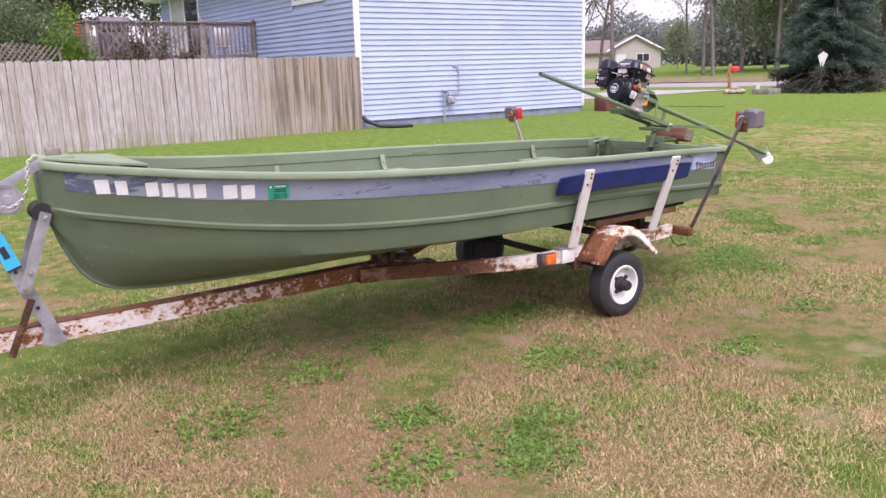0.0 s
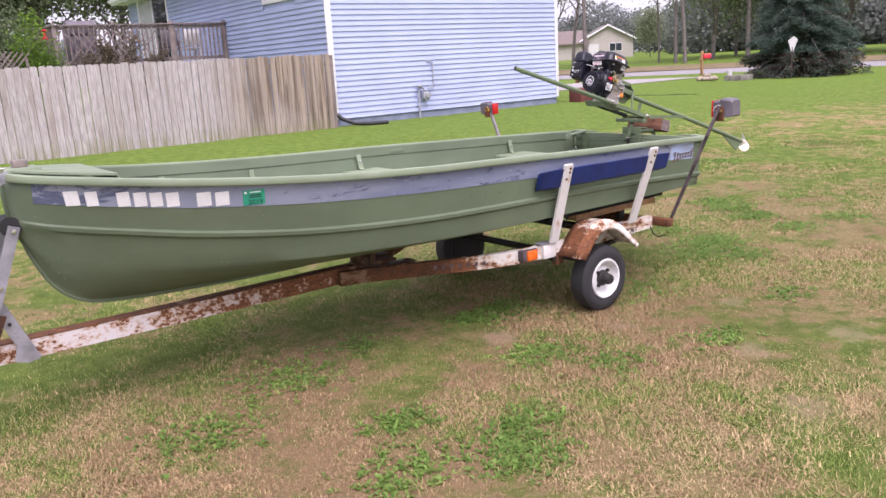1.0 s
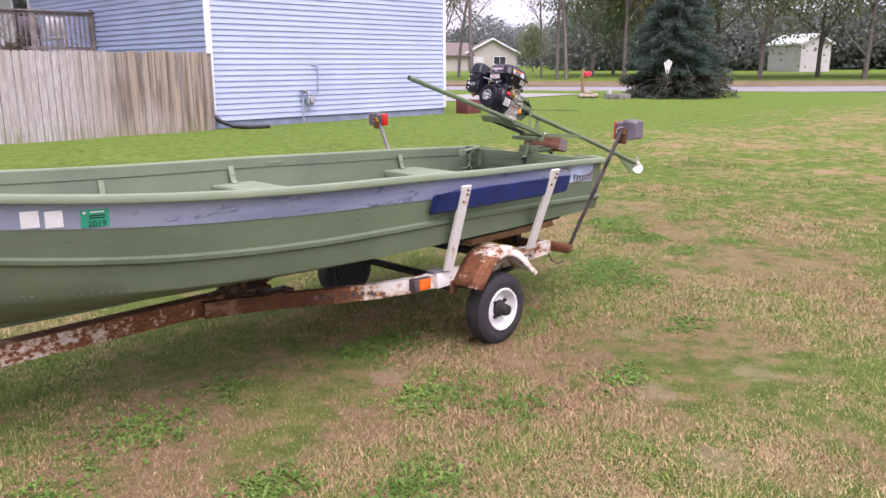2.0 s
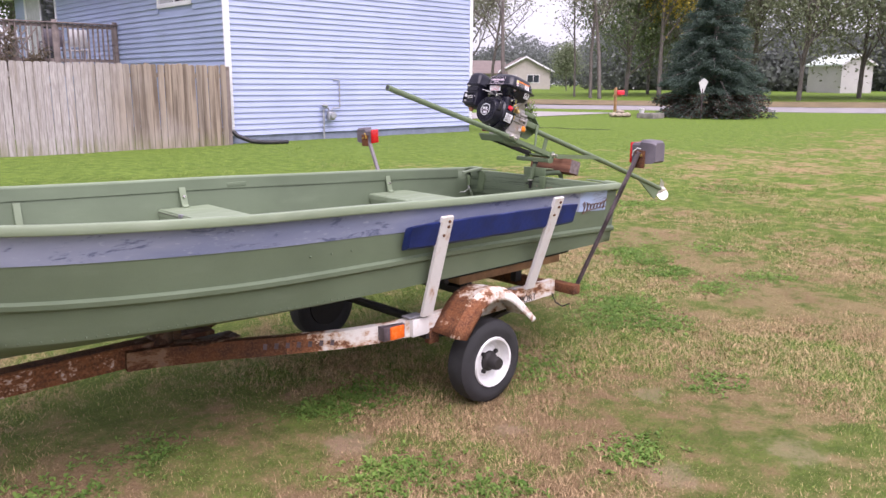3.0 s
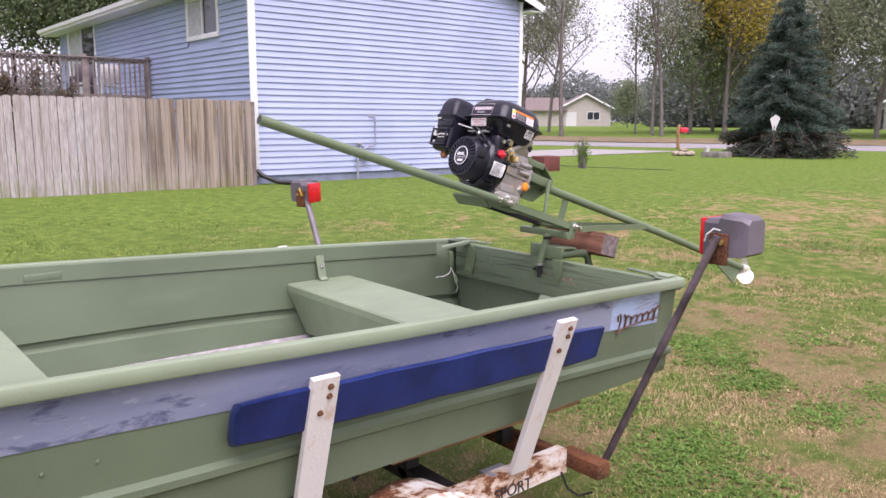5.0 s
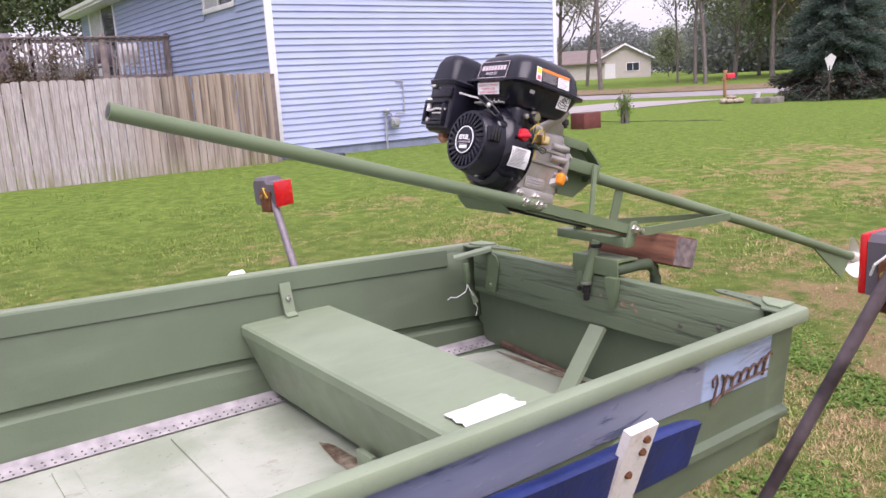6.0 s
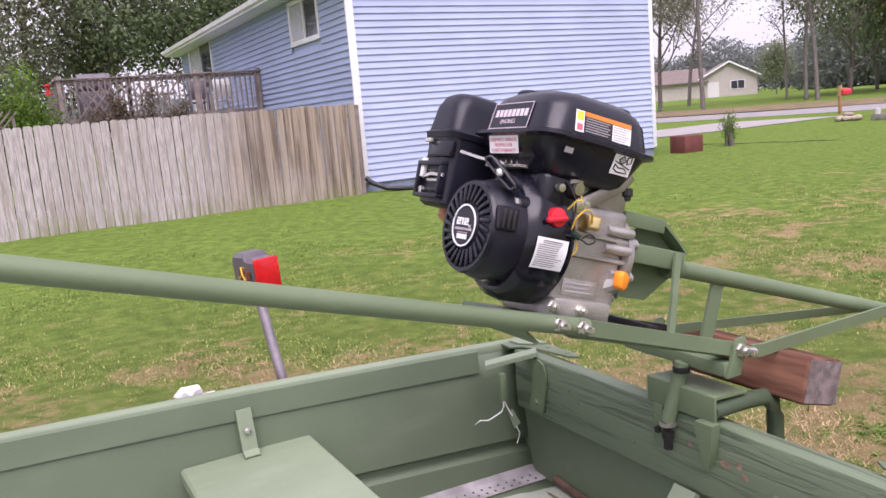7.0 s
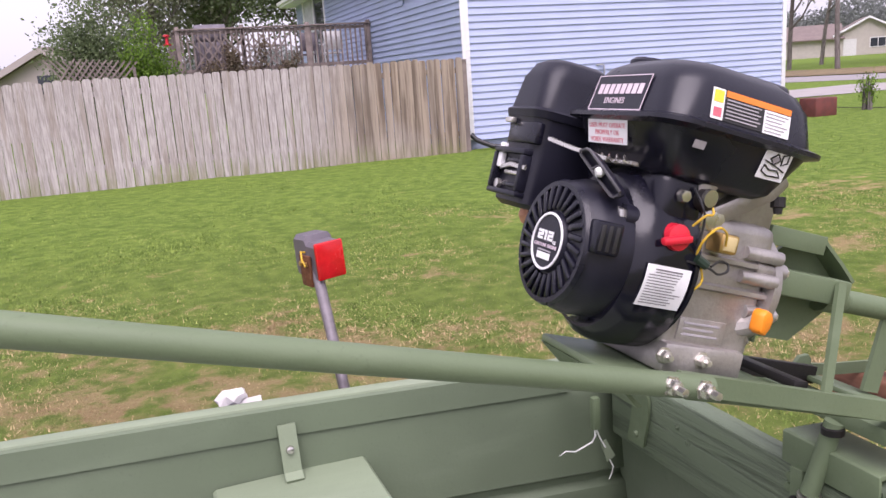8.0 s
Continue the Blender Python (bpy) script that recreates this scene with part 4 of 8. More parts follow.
def build_plants():
    spruce((34.0, 14.1), 6.95, 5.3, 3)
    bush("leafy_bush", (4.72, 18.55), (0.95, 0.9, 3.55), 11, leaf_bright, "bright green leafy shrub beside the deck", 9000, 0.085)
    bush("leafy_bush", (3.72, 19.3), (1.9, 1.5, 4.6), 12, leaf_green, "tall dark green shrub behind the fence", 26000, 0.085)
    bush("leafy_bush", (5.12, 18.95), (0.9, 0.9, 2.6), 13, leaf_green, "green shrub at the deck's corner post", 6500, 0.075)
    bush("vine", (7.1, 19.62), (3.0, 0.5, 3.1), 14, vine_brown, "dry brown vine climbing the deck lattice", 12000, 0.085)
    bush("weed", (20.92, 13.45), (0.45, 0.45, 1.05), 15, leaf_bright, "loose tall green weed by the house corner", 700, 0.06)
    tree("bare_tree", (52.45, 43.03), 16.95, 5.2, 21, "tall nearly bare tree before the far house", leaf_dull, 13000, 0.15, 0.3, 0.3)
    tree("bare_tree", (63.62, 55.02), 15.82, 5.65, 22, "nearly bare grey tree with few leaves", leaf_dull, 6000, 0.22, 0.28, 0.25)
    tree("bare_tree", (55.15, 50.33), 15.82, 6.21, 41, "thinning olive tree beside the far house", leaf_dull, 11000, 0.24, 0.3, 0.2)
    tree("bare_tree", (65.52, 45.45), 16.95, 2.94, 23, "slender bare tree beyond the road", leaf_dull, 900, 0.2, 0.17, 0.3)
    tree("tall_tree", (62.66, 41.43), 19.21, 4.52, 24, "tall straight trunk with thin autumn leaves", leaf_dull, 4200, 0.22, 0.27, 0.3, sag=2.5)
    tree("tall_tree", (61.28, 39.42), 19.21, 4.75, 25, "tall straight trunk with thin autumn leaves", leaf_dull, 4200, 0.22, 0.29, 0.3, sag=2.5)
    tree("leafy_tree", (70.36, 42.71), 13.56, 6.78, 26, "full dark green tree beyond the road", leaf_green, 14880, 0.3, 0.36, 0.1, sag=3.6)
    tree("yellow_tree", (70.07, 38.73), 16.95, 6.1, 27, "tree with yellowing crown beyond the road", leaf_yellow, 9000, 0.3, 0.36, 0.3, sag=2.0)
    tree("leafy_tree", (79.44, 45.89), 13.56, 7.34, 28, "full dark green tree beyond the road", leaf_green, 13640, 0.32, 0.3, 0.1, sag=3.6)
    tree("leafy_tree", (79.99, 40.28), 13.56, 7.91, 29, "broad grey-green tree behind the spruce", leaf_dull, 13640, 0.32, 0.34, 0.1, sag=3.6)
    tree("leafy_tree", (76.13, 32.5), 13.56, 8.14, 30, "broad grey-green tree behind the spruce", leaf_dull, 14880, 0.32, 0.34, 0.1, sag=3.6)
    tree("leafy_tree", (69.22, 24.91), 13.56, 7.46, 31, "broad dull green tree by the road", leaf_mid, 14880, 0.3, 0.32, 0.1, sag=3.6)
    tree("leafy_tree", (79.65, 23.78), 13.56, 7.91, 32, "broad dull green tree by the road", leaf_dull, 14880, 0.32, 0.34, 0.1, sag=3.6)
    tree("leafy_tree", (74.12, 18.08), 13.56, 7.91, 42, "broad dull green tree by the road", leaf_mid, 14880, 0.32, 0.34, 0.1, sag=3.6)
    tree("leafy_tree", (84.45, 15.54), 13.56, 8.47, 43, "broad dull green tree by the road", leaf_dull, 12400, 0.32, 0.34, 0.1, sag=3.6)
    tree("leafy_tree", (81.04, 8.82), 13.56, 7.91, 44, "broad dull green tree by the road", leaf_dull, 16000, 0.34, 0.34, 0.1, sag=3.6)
    tree("backyard_tree", (8.6, 40.5), 13, 5.0, 33, "dark leafy tree behind the blue house", leaf_green, 34000, 0.22, 0.26, 0.1)
    tree("backyard_tree", (5.6, 37.6), 12, 5.2, 34, "dense olive-brown tree behind the fence", leaf_dull, 38000, 0.22, 0.28, 0.1)
    tree("backyard_tree", (13.2, 39.4), 13, 5.0, 35, "dark leafy tree behind the blue house", leaf_green, 34000, 0.22, 0.26, 0.1)
    tree("small_tree", (87.52, 63.48), 5.04, 2.13, 36, "small round green tree near the far house", leaf_mid, 5000, 0.26, 0.12, 0.15)
    # far woods: one mass that nobody could count
    gen = np.random.default_rng(8)
    cs = []
    for a in np.linspace(-28, 128, 190):
        r = 175 + 45 * gen.random()
        x, y = r * np.cos(np.radians(a)), r * np.sin(np.radians(a))
        h, w = gen.uniform(7, 12), gen.uniform(4.5, 7)
        k = 1700
        u = gen.normal(0, 1, (k, 3))
        u /= np.linalg.norm(u, axis=1, keepdims=True)
        u *= gen.uniform(0.55, 1.05, (k, 1))
        cs.append(np.array([x, y, 0.5 + h * 0.55]) + u * np.array([w, w, h * 0.5]))
    for a in np.linspace(4, 34.5, 34):
        r = gen.uniform(116, 140)
        x, y = r * np.cos(np.radians(a)), r * np.sin(np.radians(a)) - 3
        h, w = gen.uniform(7, 10.5), gen.uniform(4.5, 7)
        k = 2600
        u = gen.normal(0, 1, (k, 3))
        u /= np.linalg.norm(u, axis=1, keepdims=True)
        u *= gen.uniform(0.5, 1.06, (k, 1))
        cs.append(np.array([x, y, 0.4 + h * 0.5]) + u * np.array([w, w, h * 0.52]))
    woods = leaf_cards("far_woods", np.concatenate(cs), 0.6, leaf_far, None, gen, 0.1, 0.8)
    tagged(woods, "grey-green line of distant woods with haze in its colour", "woods", kind="stuff")


build_plants()


# ---- far buildings and yard things ----
def gable(name, label, at, w, d, h, rise, turn, wall, roof, trim, wins=(), over=0.5, door=None, category="house"):
    """A small house: gable end towards local -y; wins are (x, z, width, height) on that end."""
    m = pose(at[0], at[1], float(height(*at)), 0, 0, turn)
    t = tagged(new(name), label, category)
    t.matrix_world = m
    WORLD[t] = m
    def put(n, bm, mt, parent=None, lab=""):
        bm.transform(m)
        return part(n, bm, mt, parent or t, lab)
    put("wall", prism([(-w / 2, -0.1), (w / 2, -0.1), (w / 2, h), (0, h + rise), (-w / 2, h)], 0, d, "xz"), wall)
    slope = rise / (w / 2)
    for s in (-1, 1):
        e = s * (w / 2 + over)
        put("roof", prism([(0, h + rise + 0.2), (e, h - over * slope + 0.2), (e, h - over * slope + 0.02), (0, h + rise + 0.02)], -over, d + over, "xz"), roof)
        put("rake_trim", prism([(0, h + rise + 0.2), (e, h - over * slope + 0.2), (e, h - over * slope - 0.06), (0, h + rise - 0.06)], -over - 0.06, -over, "xz"), trim)
    for x, z, ww, hh in wins:
        f = put("window", slab((x - ww / 2, -0.05, z), (x + ww / 2, 0.02, z + hh)), trim)
        k = 2 if ww > 0.9 else 1
        for i in range(k):
            a = x - ww / 2 + 0.09 + (ww - 0.1) / k * i
            put("pane", slab((a, -0.07, z + 0.09), (a + (ww - 0.1) / k - 0.08, -0.04, z + hh - 0.09)), dark_glass, f)
    if door:
        put("door", slab((door[0] - door[1] / 2, -0.06, 0), (door[0] + door[1] / 2, 0.02, door[2])), white_wall, None, "white door")
    return t


def build_far():
    fh = gable("far_house", "beige ranch house with brown roof across the road", (98.48, 80.04), 7.8, 9, 2.85, 2.05, -42, beige_wall, roof_brown, trim_white, ((1.2, 0.95, 2.0, 1.3),), 0.5, (-2.2, 1.6, 2.2))
    m = WORLD[fh]
    bm = prism([(0.0, -0.1), (0.0, 2.7), (4.2, 4.3), (8.4, 2.7), (8.4, -0.1)], -15, -3.4, "yz")
    bm.transform(m)
    part("wing_wall", bm, beige_wall, fh)
    for a, b in (((-0.6, 2.45), (4.2, 4.5)), ((9.0, 2.45), (4.2, 4.5))):
        bm = prism([a, b, (b[0], b[1] - 0.16), (a[0], a[1] - 0.16)], -15.5, -2.9, "yz")
        bm.transform(m)
        part("wing_roof", bm, roof_brown, fh)
    gable("barn", "pale grey metal pole barn among the trees", (99.51, 31.05), 3.9, 6.5, 3.2, 1.0, -35, barn_grey, barn_roof, white_wall, (), 0.3, None, "barn")
    shed = gable("neighbour_shed", "grey-brown gabled shed beyond the fence", (1.55, 34.2), 4.6, 7, 2.35, 1.1, -24, shed_grey, roof_brown, shed_grey, ((-0.12, 1.75, 0.85, 0.9),), 0.35, None, "shed")
    sd = WORLD[shed]
    for nm, bm, mt_ in (("porch_roof", prism([(-5.4, 2.2), (-2.3, 2.42), (-2.3, 2.52), (-5.4, 2.32)], -0.2, 4.5, "xz"), roof_brown), ("porch_back", slab((-5.2, 1.6, -0.1), (-2.3, 1.75, 2.22)), rust_dirt), ("porch_post", slab((-4.9, -0.1, -0.1), (-4.78, 0.02, 2.24)), shed_grey)):
        bm.transform(sd)
        part(nm, bm, mt_, shed)
    for x, y, tn in ((126.77, 80.86, -49),):
        c = thing("parked_vehicle", "white vehicle parked far off among trees", "vehicle", (x, y, 0.13))
        mm = pose(x, y, 0.13, 0, 0, tn)
        bm = prism([(-3.0, 0.5), (3.0, 0.5), (3.0, 1.2), (2.0, 1.4), (1.4, 2.2), (-2.9, 2.3), (-3.0, 1.2)], -1, 1, "xz", m=mm, bevel=0.08)
        part("body", bm, white_wall, c)
        part("window_band", slab((-2.5, -1.02, 1.5), (1.1, 1.02, 2.05), m=mm), dark_glass, c)
        for wx in (-1.9, 1.9):
            for wy in (-1.0, 0.8):
                part("wheel", lathe([(0, 0.0), (0, 0.36), (0.2, 0.36), (0.2, 0.0)], (wx, wy, 0.36), (0, 1, 0), 16, m=mm), rubber, c)


build_far()


def build_yard():
    g = 0.13
    mb = thing("mailbox", "red mailbox on a wooden post by the road", "mailbox", (37.1, 21.2, g))
    part("post", slab((37.05, 21.15, g - 0.1), (37.17, 21.27, g + 1.25), 0.01), raw_wood, mb)
    part("arm", slab((36.95, 21.16, g + 0.78), (37.6, 21.26, g + 0.88)), raw_wood, mb)
    shape = [(-0.1, 0), (0.1, 0)] + [(0.1 * math.cos(radians(a)), 0.13 + 0.1 * math.sin(radians(a))) for a in range(0, 181, 30)]
    part("box", prism(shape, 0, 0.40, "yz", m=pose(37.14, 21.16, g + 0.88, 0, 0, -28)), red_plastic, mb, "red rounded box")
    rng = random.Random(9)
    st = thing("stone_pile", "low heap of tan field stones on the grass", "stones", (31.2, 16.9, g))
    for i in range(7):
        a = i * 0.9
        bm = bmesh.new()
        bmesh.ops.create_icosphere(bm, subdivisions=2, radius=1)
        sx, sy, sz = rng.uniform(0.15, 0.27), rng.uniform(0.14, 0.22), rng.uniform(0.08, 0.14)
        for v in bm.verts:
            k = 1 + 0.18 * noise.noise(v.co * 1.6 + Vector((i * 7, 0, 0)))
            v.co = Vector((v.co.x * sx * k, v.co.y * sy * k, v.co.z * sz * k))
        bm.transform(pose(31.2 + 0.34 * math.cos(a) * (i > 0), 16.9 + 0.3 * math.sin(a) * (i > 0), g + 0.09 + 0.14 * (i == 0), 0, 0, rng.uniform(0, 180)))
        part("stone", bm, stone_tan, st, sharp=60)
    pl = thing("planter", "grey block planter bed with a small pale pot", "planter", (31.1, 15.3, g))
    for a, b in (((30.65, 14.9), (31.55, 15.0)), ((30.65, 15.6), (31.55, 15.7)), ((30.65, 15.0), (30.75, 15.6)), ((31.45, 15.0), (31.55, 15.6))):
        part("wall_block", slab((*a, g - 0.05), (*b, g + 0.22), 0.015), planter_grey, pl)
    part("soil", slab((30.74, 14.99, g), (31.46, 15.61, g + 0.17)), rust_dirt, pl)
    part("pot", lathe([(0, 0.0), (0, 0.09), (0.24, 0.13), (0.24, 0.1), (0.16, 0.0)], (30.8, 15.55, g + 0.17), (0, 0, 1), 16), white_wall, pl)
    tub = thing("tub_planter", "dark red wooden tub by the house corner", "planter", (19.15, 13.3, g))
    part("tub", slab((18.8, 13.0, g - 0.03), (19.45, 13.5, g + 0.42), 0.02), barrel_red, tub)
    part("soil", slab((18.87, 13.06, g + 0.4), (19.38, 13.44, g + 0.424)), rust_dirt, tub)
    sg = thing("garden_stake", "white fan-shaped garden ornament on a thin stake", "garden ornament", (31.7, 13.3, g))
    part("stake", sweep([(31.7, 13.3, g - 0.1), (31.7, 13.3, g + 1.25)], 0.022, 6), steel_brown, sg)
    part("fan", prism([(-0.04, 0), (0.04, 0), (0.2, 0.46), (0.03, 0.6), (-0.17, 0.43)], -0.012, 0.012, "xz", m=pose(31.7, 13.3, g + 1.08, 0, 0, -62)), white_wall, sg, "white fan top")
    hose = thing("garden_hose", "dark green garden hose lying across the lawn", "hose", (21.7, 13, g))
    pts = [(21.25 + 0.08 * i + 0.10 * math.sin(i * 1.3), 14.9 - 0.31 * i, g + 0.004 + 0.004 * math.sin(i * 2.1)) for i in range(13)]
    part("tube", sweep(pts, 0.011, 6), black_hose, hose)


build_yard()

# ---- the boat ----
YC = -0.066
SX = [0.775, 0.82, 0.90, 1.01, 1.18, 1.5, 2.0, 2.6, 3.2, 3.8, 4.4, 5.10]
HALF = [0.035, 0.115, 0.195, 0.275, 0.36, 0.468, 0.584, 0.652, 0.664, 0.656, 0.630, 0.588]
SHEER = [1.197, 1.190, 1.180, 1.168, 1.148, 1.112, 1.071, 1.041, 1.022, 0.998, 0.978, 0.948]
STRAKE = [1.008, 0.998, 0.978, 0.959, 0.930, 0.877, 0.821, 0.788, 0.778, 0.771, 0.748, 0.71]
CHINE_W = [0.02, 0.045, 0.09, 0.145, 0.22, 0.335, 0.475, 0.565, 0.605, 0.605, 0.588, 0.552]
CHINE_Z = [1.00, 0.895, 0.825, 0.785, 0.75, 0.705, 0.667, 0.645, 0.635, 0.63, 0.624, 0.618]
KEEL = [1.05, 0.885, 0.695, 0.592, 0.556, 0.535, 0.522, 0.528, 0.545, 0.565, 0.58, 0.60]


def ease(x, table):
    """Smooth value between the stations."""
    k = min(max(int(np.searchsorted(SX, x)) - 1, 0), len(SX) - 2)
    t = (x - SX[k]) / (SX[k + 1] - SX[k])
    def slope(i):
        a, b = max(i - 1, 0), min(i + 1, len(SX) - 1)
        return (table[b] - table[a]) / (SX[b] - SX[a])
    h = SX[k + 1] - SX[k]
    return ((2 * t ** 3 - 3 * t * t + 1) * table[k] + (t ** 3 - 2 * t * t + t) * h * slope(k)
            + (-2 * t ** 3 + 3 * t * t) * table[k + 1] + (t ** 3 - t * t) * h * slope(k + 1))


def side_width(x, z):
    """Half width of the side plate at height z."""
    b, c, zs, zc = ease(x, HALF), ease(x, CHINE_W), ease(x, SHEER), ease(x, CHINE_Z)
    return c + (b - c) * (min(max((z - zc) / max(zs - zc, 0.01), 0), 1)) ** 0.85


def section(x, grow=0.0):
    """Half section from the gunwale down to the keel: (offset, height)."""
    zs, zt, zc, zk = ease(x, SHEER), ease(x, STRAKE), ease(x, CHINE_Z), ease(x, KEEL)
    f = min(1.0, ease(x, HALF) / 0.25)
    w = side_width
    pts = [(w(x, zs), zs), (w(x, zs - 0.06), zs - 0.06), (w(x, (zs + zt) / 2), (zs + zt) / 2), (w(x, zt + 0.006), zt + 0.006),
           (w(x, zt) + 0.016 * f, zt - 0.004), (w(x, zt - 0.022) + 0.017 * f, zt - 0.022), (w(x, zt - 0.032), zt - 0.034),
           (w(x, (zt + zc) / 2 - 0.015), (zt + zc) / 2 - 0.015), (w(x, zc), zc)]
    c = w(x, zc)
    pts += [(c * 0.93, zc - (zc - zk) * 0.16), (c * 0.6, zc - (zc - zk) * 0.55), (c * 0.25, zk + (zc - zk) * 0.16), (0.012, zk), (0.008, zk - 0.018 * f), (0, zk - 0.018 * f)]
    return [(max(p + grow, 0), z) for p, z in pts]


STATIONS = [0.775, 0.79, 0.805, 0.825, 0.86, 0.9, 0.95, 1.0, 1.06, 1.13] + [1.2 + 0.1 * i for i in range(40)]
STATIONS = [round(x, 4) for x in STATIONS]
STATIONS = [x for x in STATIONS if x <= 5.1]


def along(zf, grow, side, x0, x1, step=0.08):
    """Line on the side plate: zf gives the height at x."""
    n = max(2, int((x1 - x0) / step))
    return [(x, YC + side * (side_width(x, zf(x)) + grow), zf(x)) for x in [x0 + (x1 - x0) * i / n for i in range(n + 1)]]


def build_boat():
    b = thing("boat", "old green aluminium fishing boat with faded blue band on a trailer", "boat", (3, YC, 0.5))
    bm = bmesh.new()
    rows = []
    for x in STATIONS:
        half = section(x)
        full = [(x, YC - p, z) for p, z in half] + [(x, YC + p, z) for p, z in half[-2::-1]]
        rows.append([bm.verts.new(p) for p in full])
    for r, q in zip(rows, rows[1:]):
        for i in range(len(r) - 1):
            bm.faces.new((r[i], q[i], q[i + 1], r[i + 1]))
    bmesh.ops.remove_doubles(bm, verts=bm.verts[:], dist=1e-4)
    hull = part("hull", bm, boat_green, b, "brush-painted green riveted hull", 28)
    th = hull.modifiers.new("plate", 'SOLIDIFY')
    th.thickness, th.offset = 0.004, -1
    # stem cover
    stem = [(0.771, YC, 1.19), (0.773, YC, 1.10)] + [(x, YC, ease(x, KEEL) - 0.004) for x in np.linspace(0.777, 1.45, 26)]
    part("stem_strip", sweep(stem, [0.013] * 12 + [0.011] * 16, 8), boat_green, b)
    # transom plate
    half = [p for p in section(5.1)]
    out = [(YC - p, z) for p, z in half] + [(YC + p, z) for p, z in half[-2::-1]]
    part("transom", prism(out, 5.0725, 5.104, "yz"), boat_green, b)
    zt = 0.952
    part("transom_plank", slab((5.035, YC - 0.55, 0.812), (5.072, YC + 0.55, zt + 0.012), 0.005), plank_green, b, "green painted wooden transom plank")
    part("outer_plank", slab((5.106, YC - 0.30, 0.70), (5.136, YC + 0.30, zt - 0.03), 0.006), plank_green, b)
    # gunwale rims with their inner flange
    for s in (-1, 1):
        line = along(lambda x: ease(x, SHEER) + 0.004, 0.014, s, 0.79, 5.108, 0.06)
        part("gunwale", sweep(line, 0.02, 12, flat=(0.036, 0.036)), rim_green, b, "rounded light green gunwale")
        rows = []
        bm = bmesh.new()
        for x in [1.15 + 0.1 * i for i in range(39)]:
            zs = ease(x, SHEER)
            rows.append([bm.verts.new((x, YC + s * (side_width(x, zs - d) - g), zs - d)) for d, g in ((-0.016, 0.002), (-0.012, 0.011), (0.042, 0.011), (0.045, 0.004))])
        for r, q in zip(rows, rows[1:]):
            for i in range(3):
                bm.faces.new((r[i], r[i + 1], q[i + 1], q[i]))
        part("inner_flange", bm, boat_green, b)
        # blue band outside
        bm = bmesh.new()
        rows = []
        for x in [x for x in STATIONS if 0.84 < x < 5.095]:
            zs = ease(x, SHEER)
            low = 0.117 + 0.02 * min(1, max(0, (x - 4.4) / 0.7)) - 0.012 * min(1, max(0, (1.4 - x) / 0.5))
            rows.append([bm.verts.new((x, YC + s * (side_width(x, zs - d) + 0.003), zs - d)) for d in (0.012, 0.035, 0.06, low * 0.8, low)])
        for r, q in zip(rows, rows[1:]):
            for i in range(4):
                bm.faces.new((r[i], r[i + 1], q[i + 1], q[i]))
        part("blue_band", bm, band_blue, b, "faded scuffed blue stripe")
        # rivet rows
        bm = bmesh.new()
        def rivet(p, r=0.005):
            bmesh.ops.create_icosphere(bm, subdivisions=1, radius=r, matrix=Matrix.Translation(p))
        for x in np.arange(0.93, 3.3, 0.034):
            zc = ease(x, CHINE_Z) + 0.012
            rivet((x, YC + s * (side_width(x, zc) + 0.001), zc), 0.0034)
        for x0 in (1.55, 1.62, 1.69, 1.76, 2.92, 3.02, 3.12):
            zz = ease(x0, STRAKE) + 0.075
            rivet((x0, YC + s * (side_width(x0, zz) + 0.001), zz))
        for z in np.arange(0.72, 1.17, 0.03):
            x0 = 0.84 if z > 0.85 else 0.84 + (0.85 - z) * 0.6
            rivet((x0 + 0.02, YC + s * (side_width(x0 + 0.02, z) + 0.001), z), 0.0032)
        tagged(part("rivets", bm, boat_green, b), kind="stuff")
    # bow plate, cap and grab bracket
    top = [(0.81, 0.09), (0.92, 0.20), (1.05, 0.285), (1.18, 0.33), (1.18, -0.33), (1.05, -0.285), (0.92, -0.20), (0.81, -0.09)]
    bm = prism([(x, YC + y) for x, y in top], 1.197, 1.207, "xy")
    for v in bm.verts:
        v.co.z += (1.0 - v.co.x) * 0.11
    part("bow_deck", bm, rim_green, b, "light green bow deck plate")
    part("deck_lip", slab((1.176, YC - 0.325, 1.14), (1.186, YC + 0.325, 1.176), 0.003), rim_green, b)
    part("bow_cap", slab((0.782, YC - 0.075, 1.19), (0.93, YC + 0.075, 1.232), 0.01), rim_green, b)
    part("bow_chock", slab((0.825, YC - 0.035, 1.23), (0.885, YC + 0.035, 1.264), 0.006), chock_brown, b, "grey bow chock")
    # floor, ribs and seams
    bm = bmesh.new()
    rows = []
    for x in [1.3 + 0.1 * i for i in range(38)] + [5.088]:
        x = min(x, 5.088)
        zf = ease(x, CHINE_Z) - 0.002
        w = ease(x, CHINE_W) * 0.965
        rows.append([bm.verts.new((x, YC + u * w, zf)) for u in (-1, -0.8, -0.4, 0, 0.4, 0.8, 1)])
    for r, q in zip(rows, rows[1:]):
        for i in range(6):
            bm.faces.new((r[i], r[i + 1], q[i + 1], q[i]))
    part("floor", bm, floor_worn, b, "worn pale floor with dirt")
    for s in (-1, 1):
        rows = []
        bm = bmesh.new()
        for x in [2.2 + 0.1 * i for i in range(29)] + [5.085]:
            zc = ease(x, CHINE_Z)
            rows.append([bm.verts.new((x, YC + s * (ease(x, CHINE_W) - 0.006 - d), zc + e)) for d, e in ((-0.004, 0.022), (0.004, 0.010), (0.016, 0.006), (0.056, 0.003))])
        for r, q in zip(rows, rows[1:]):
            for i in range(3):
                bm.faces.new((r[i], r[i + 1], q[i + 1], q[i]))
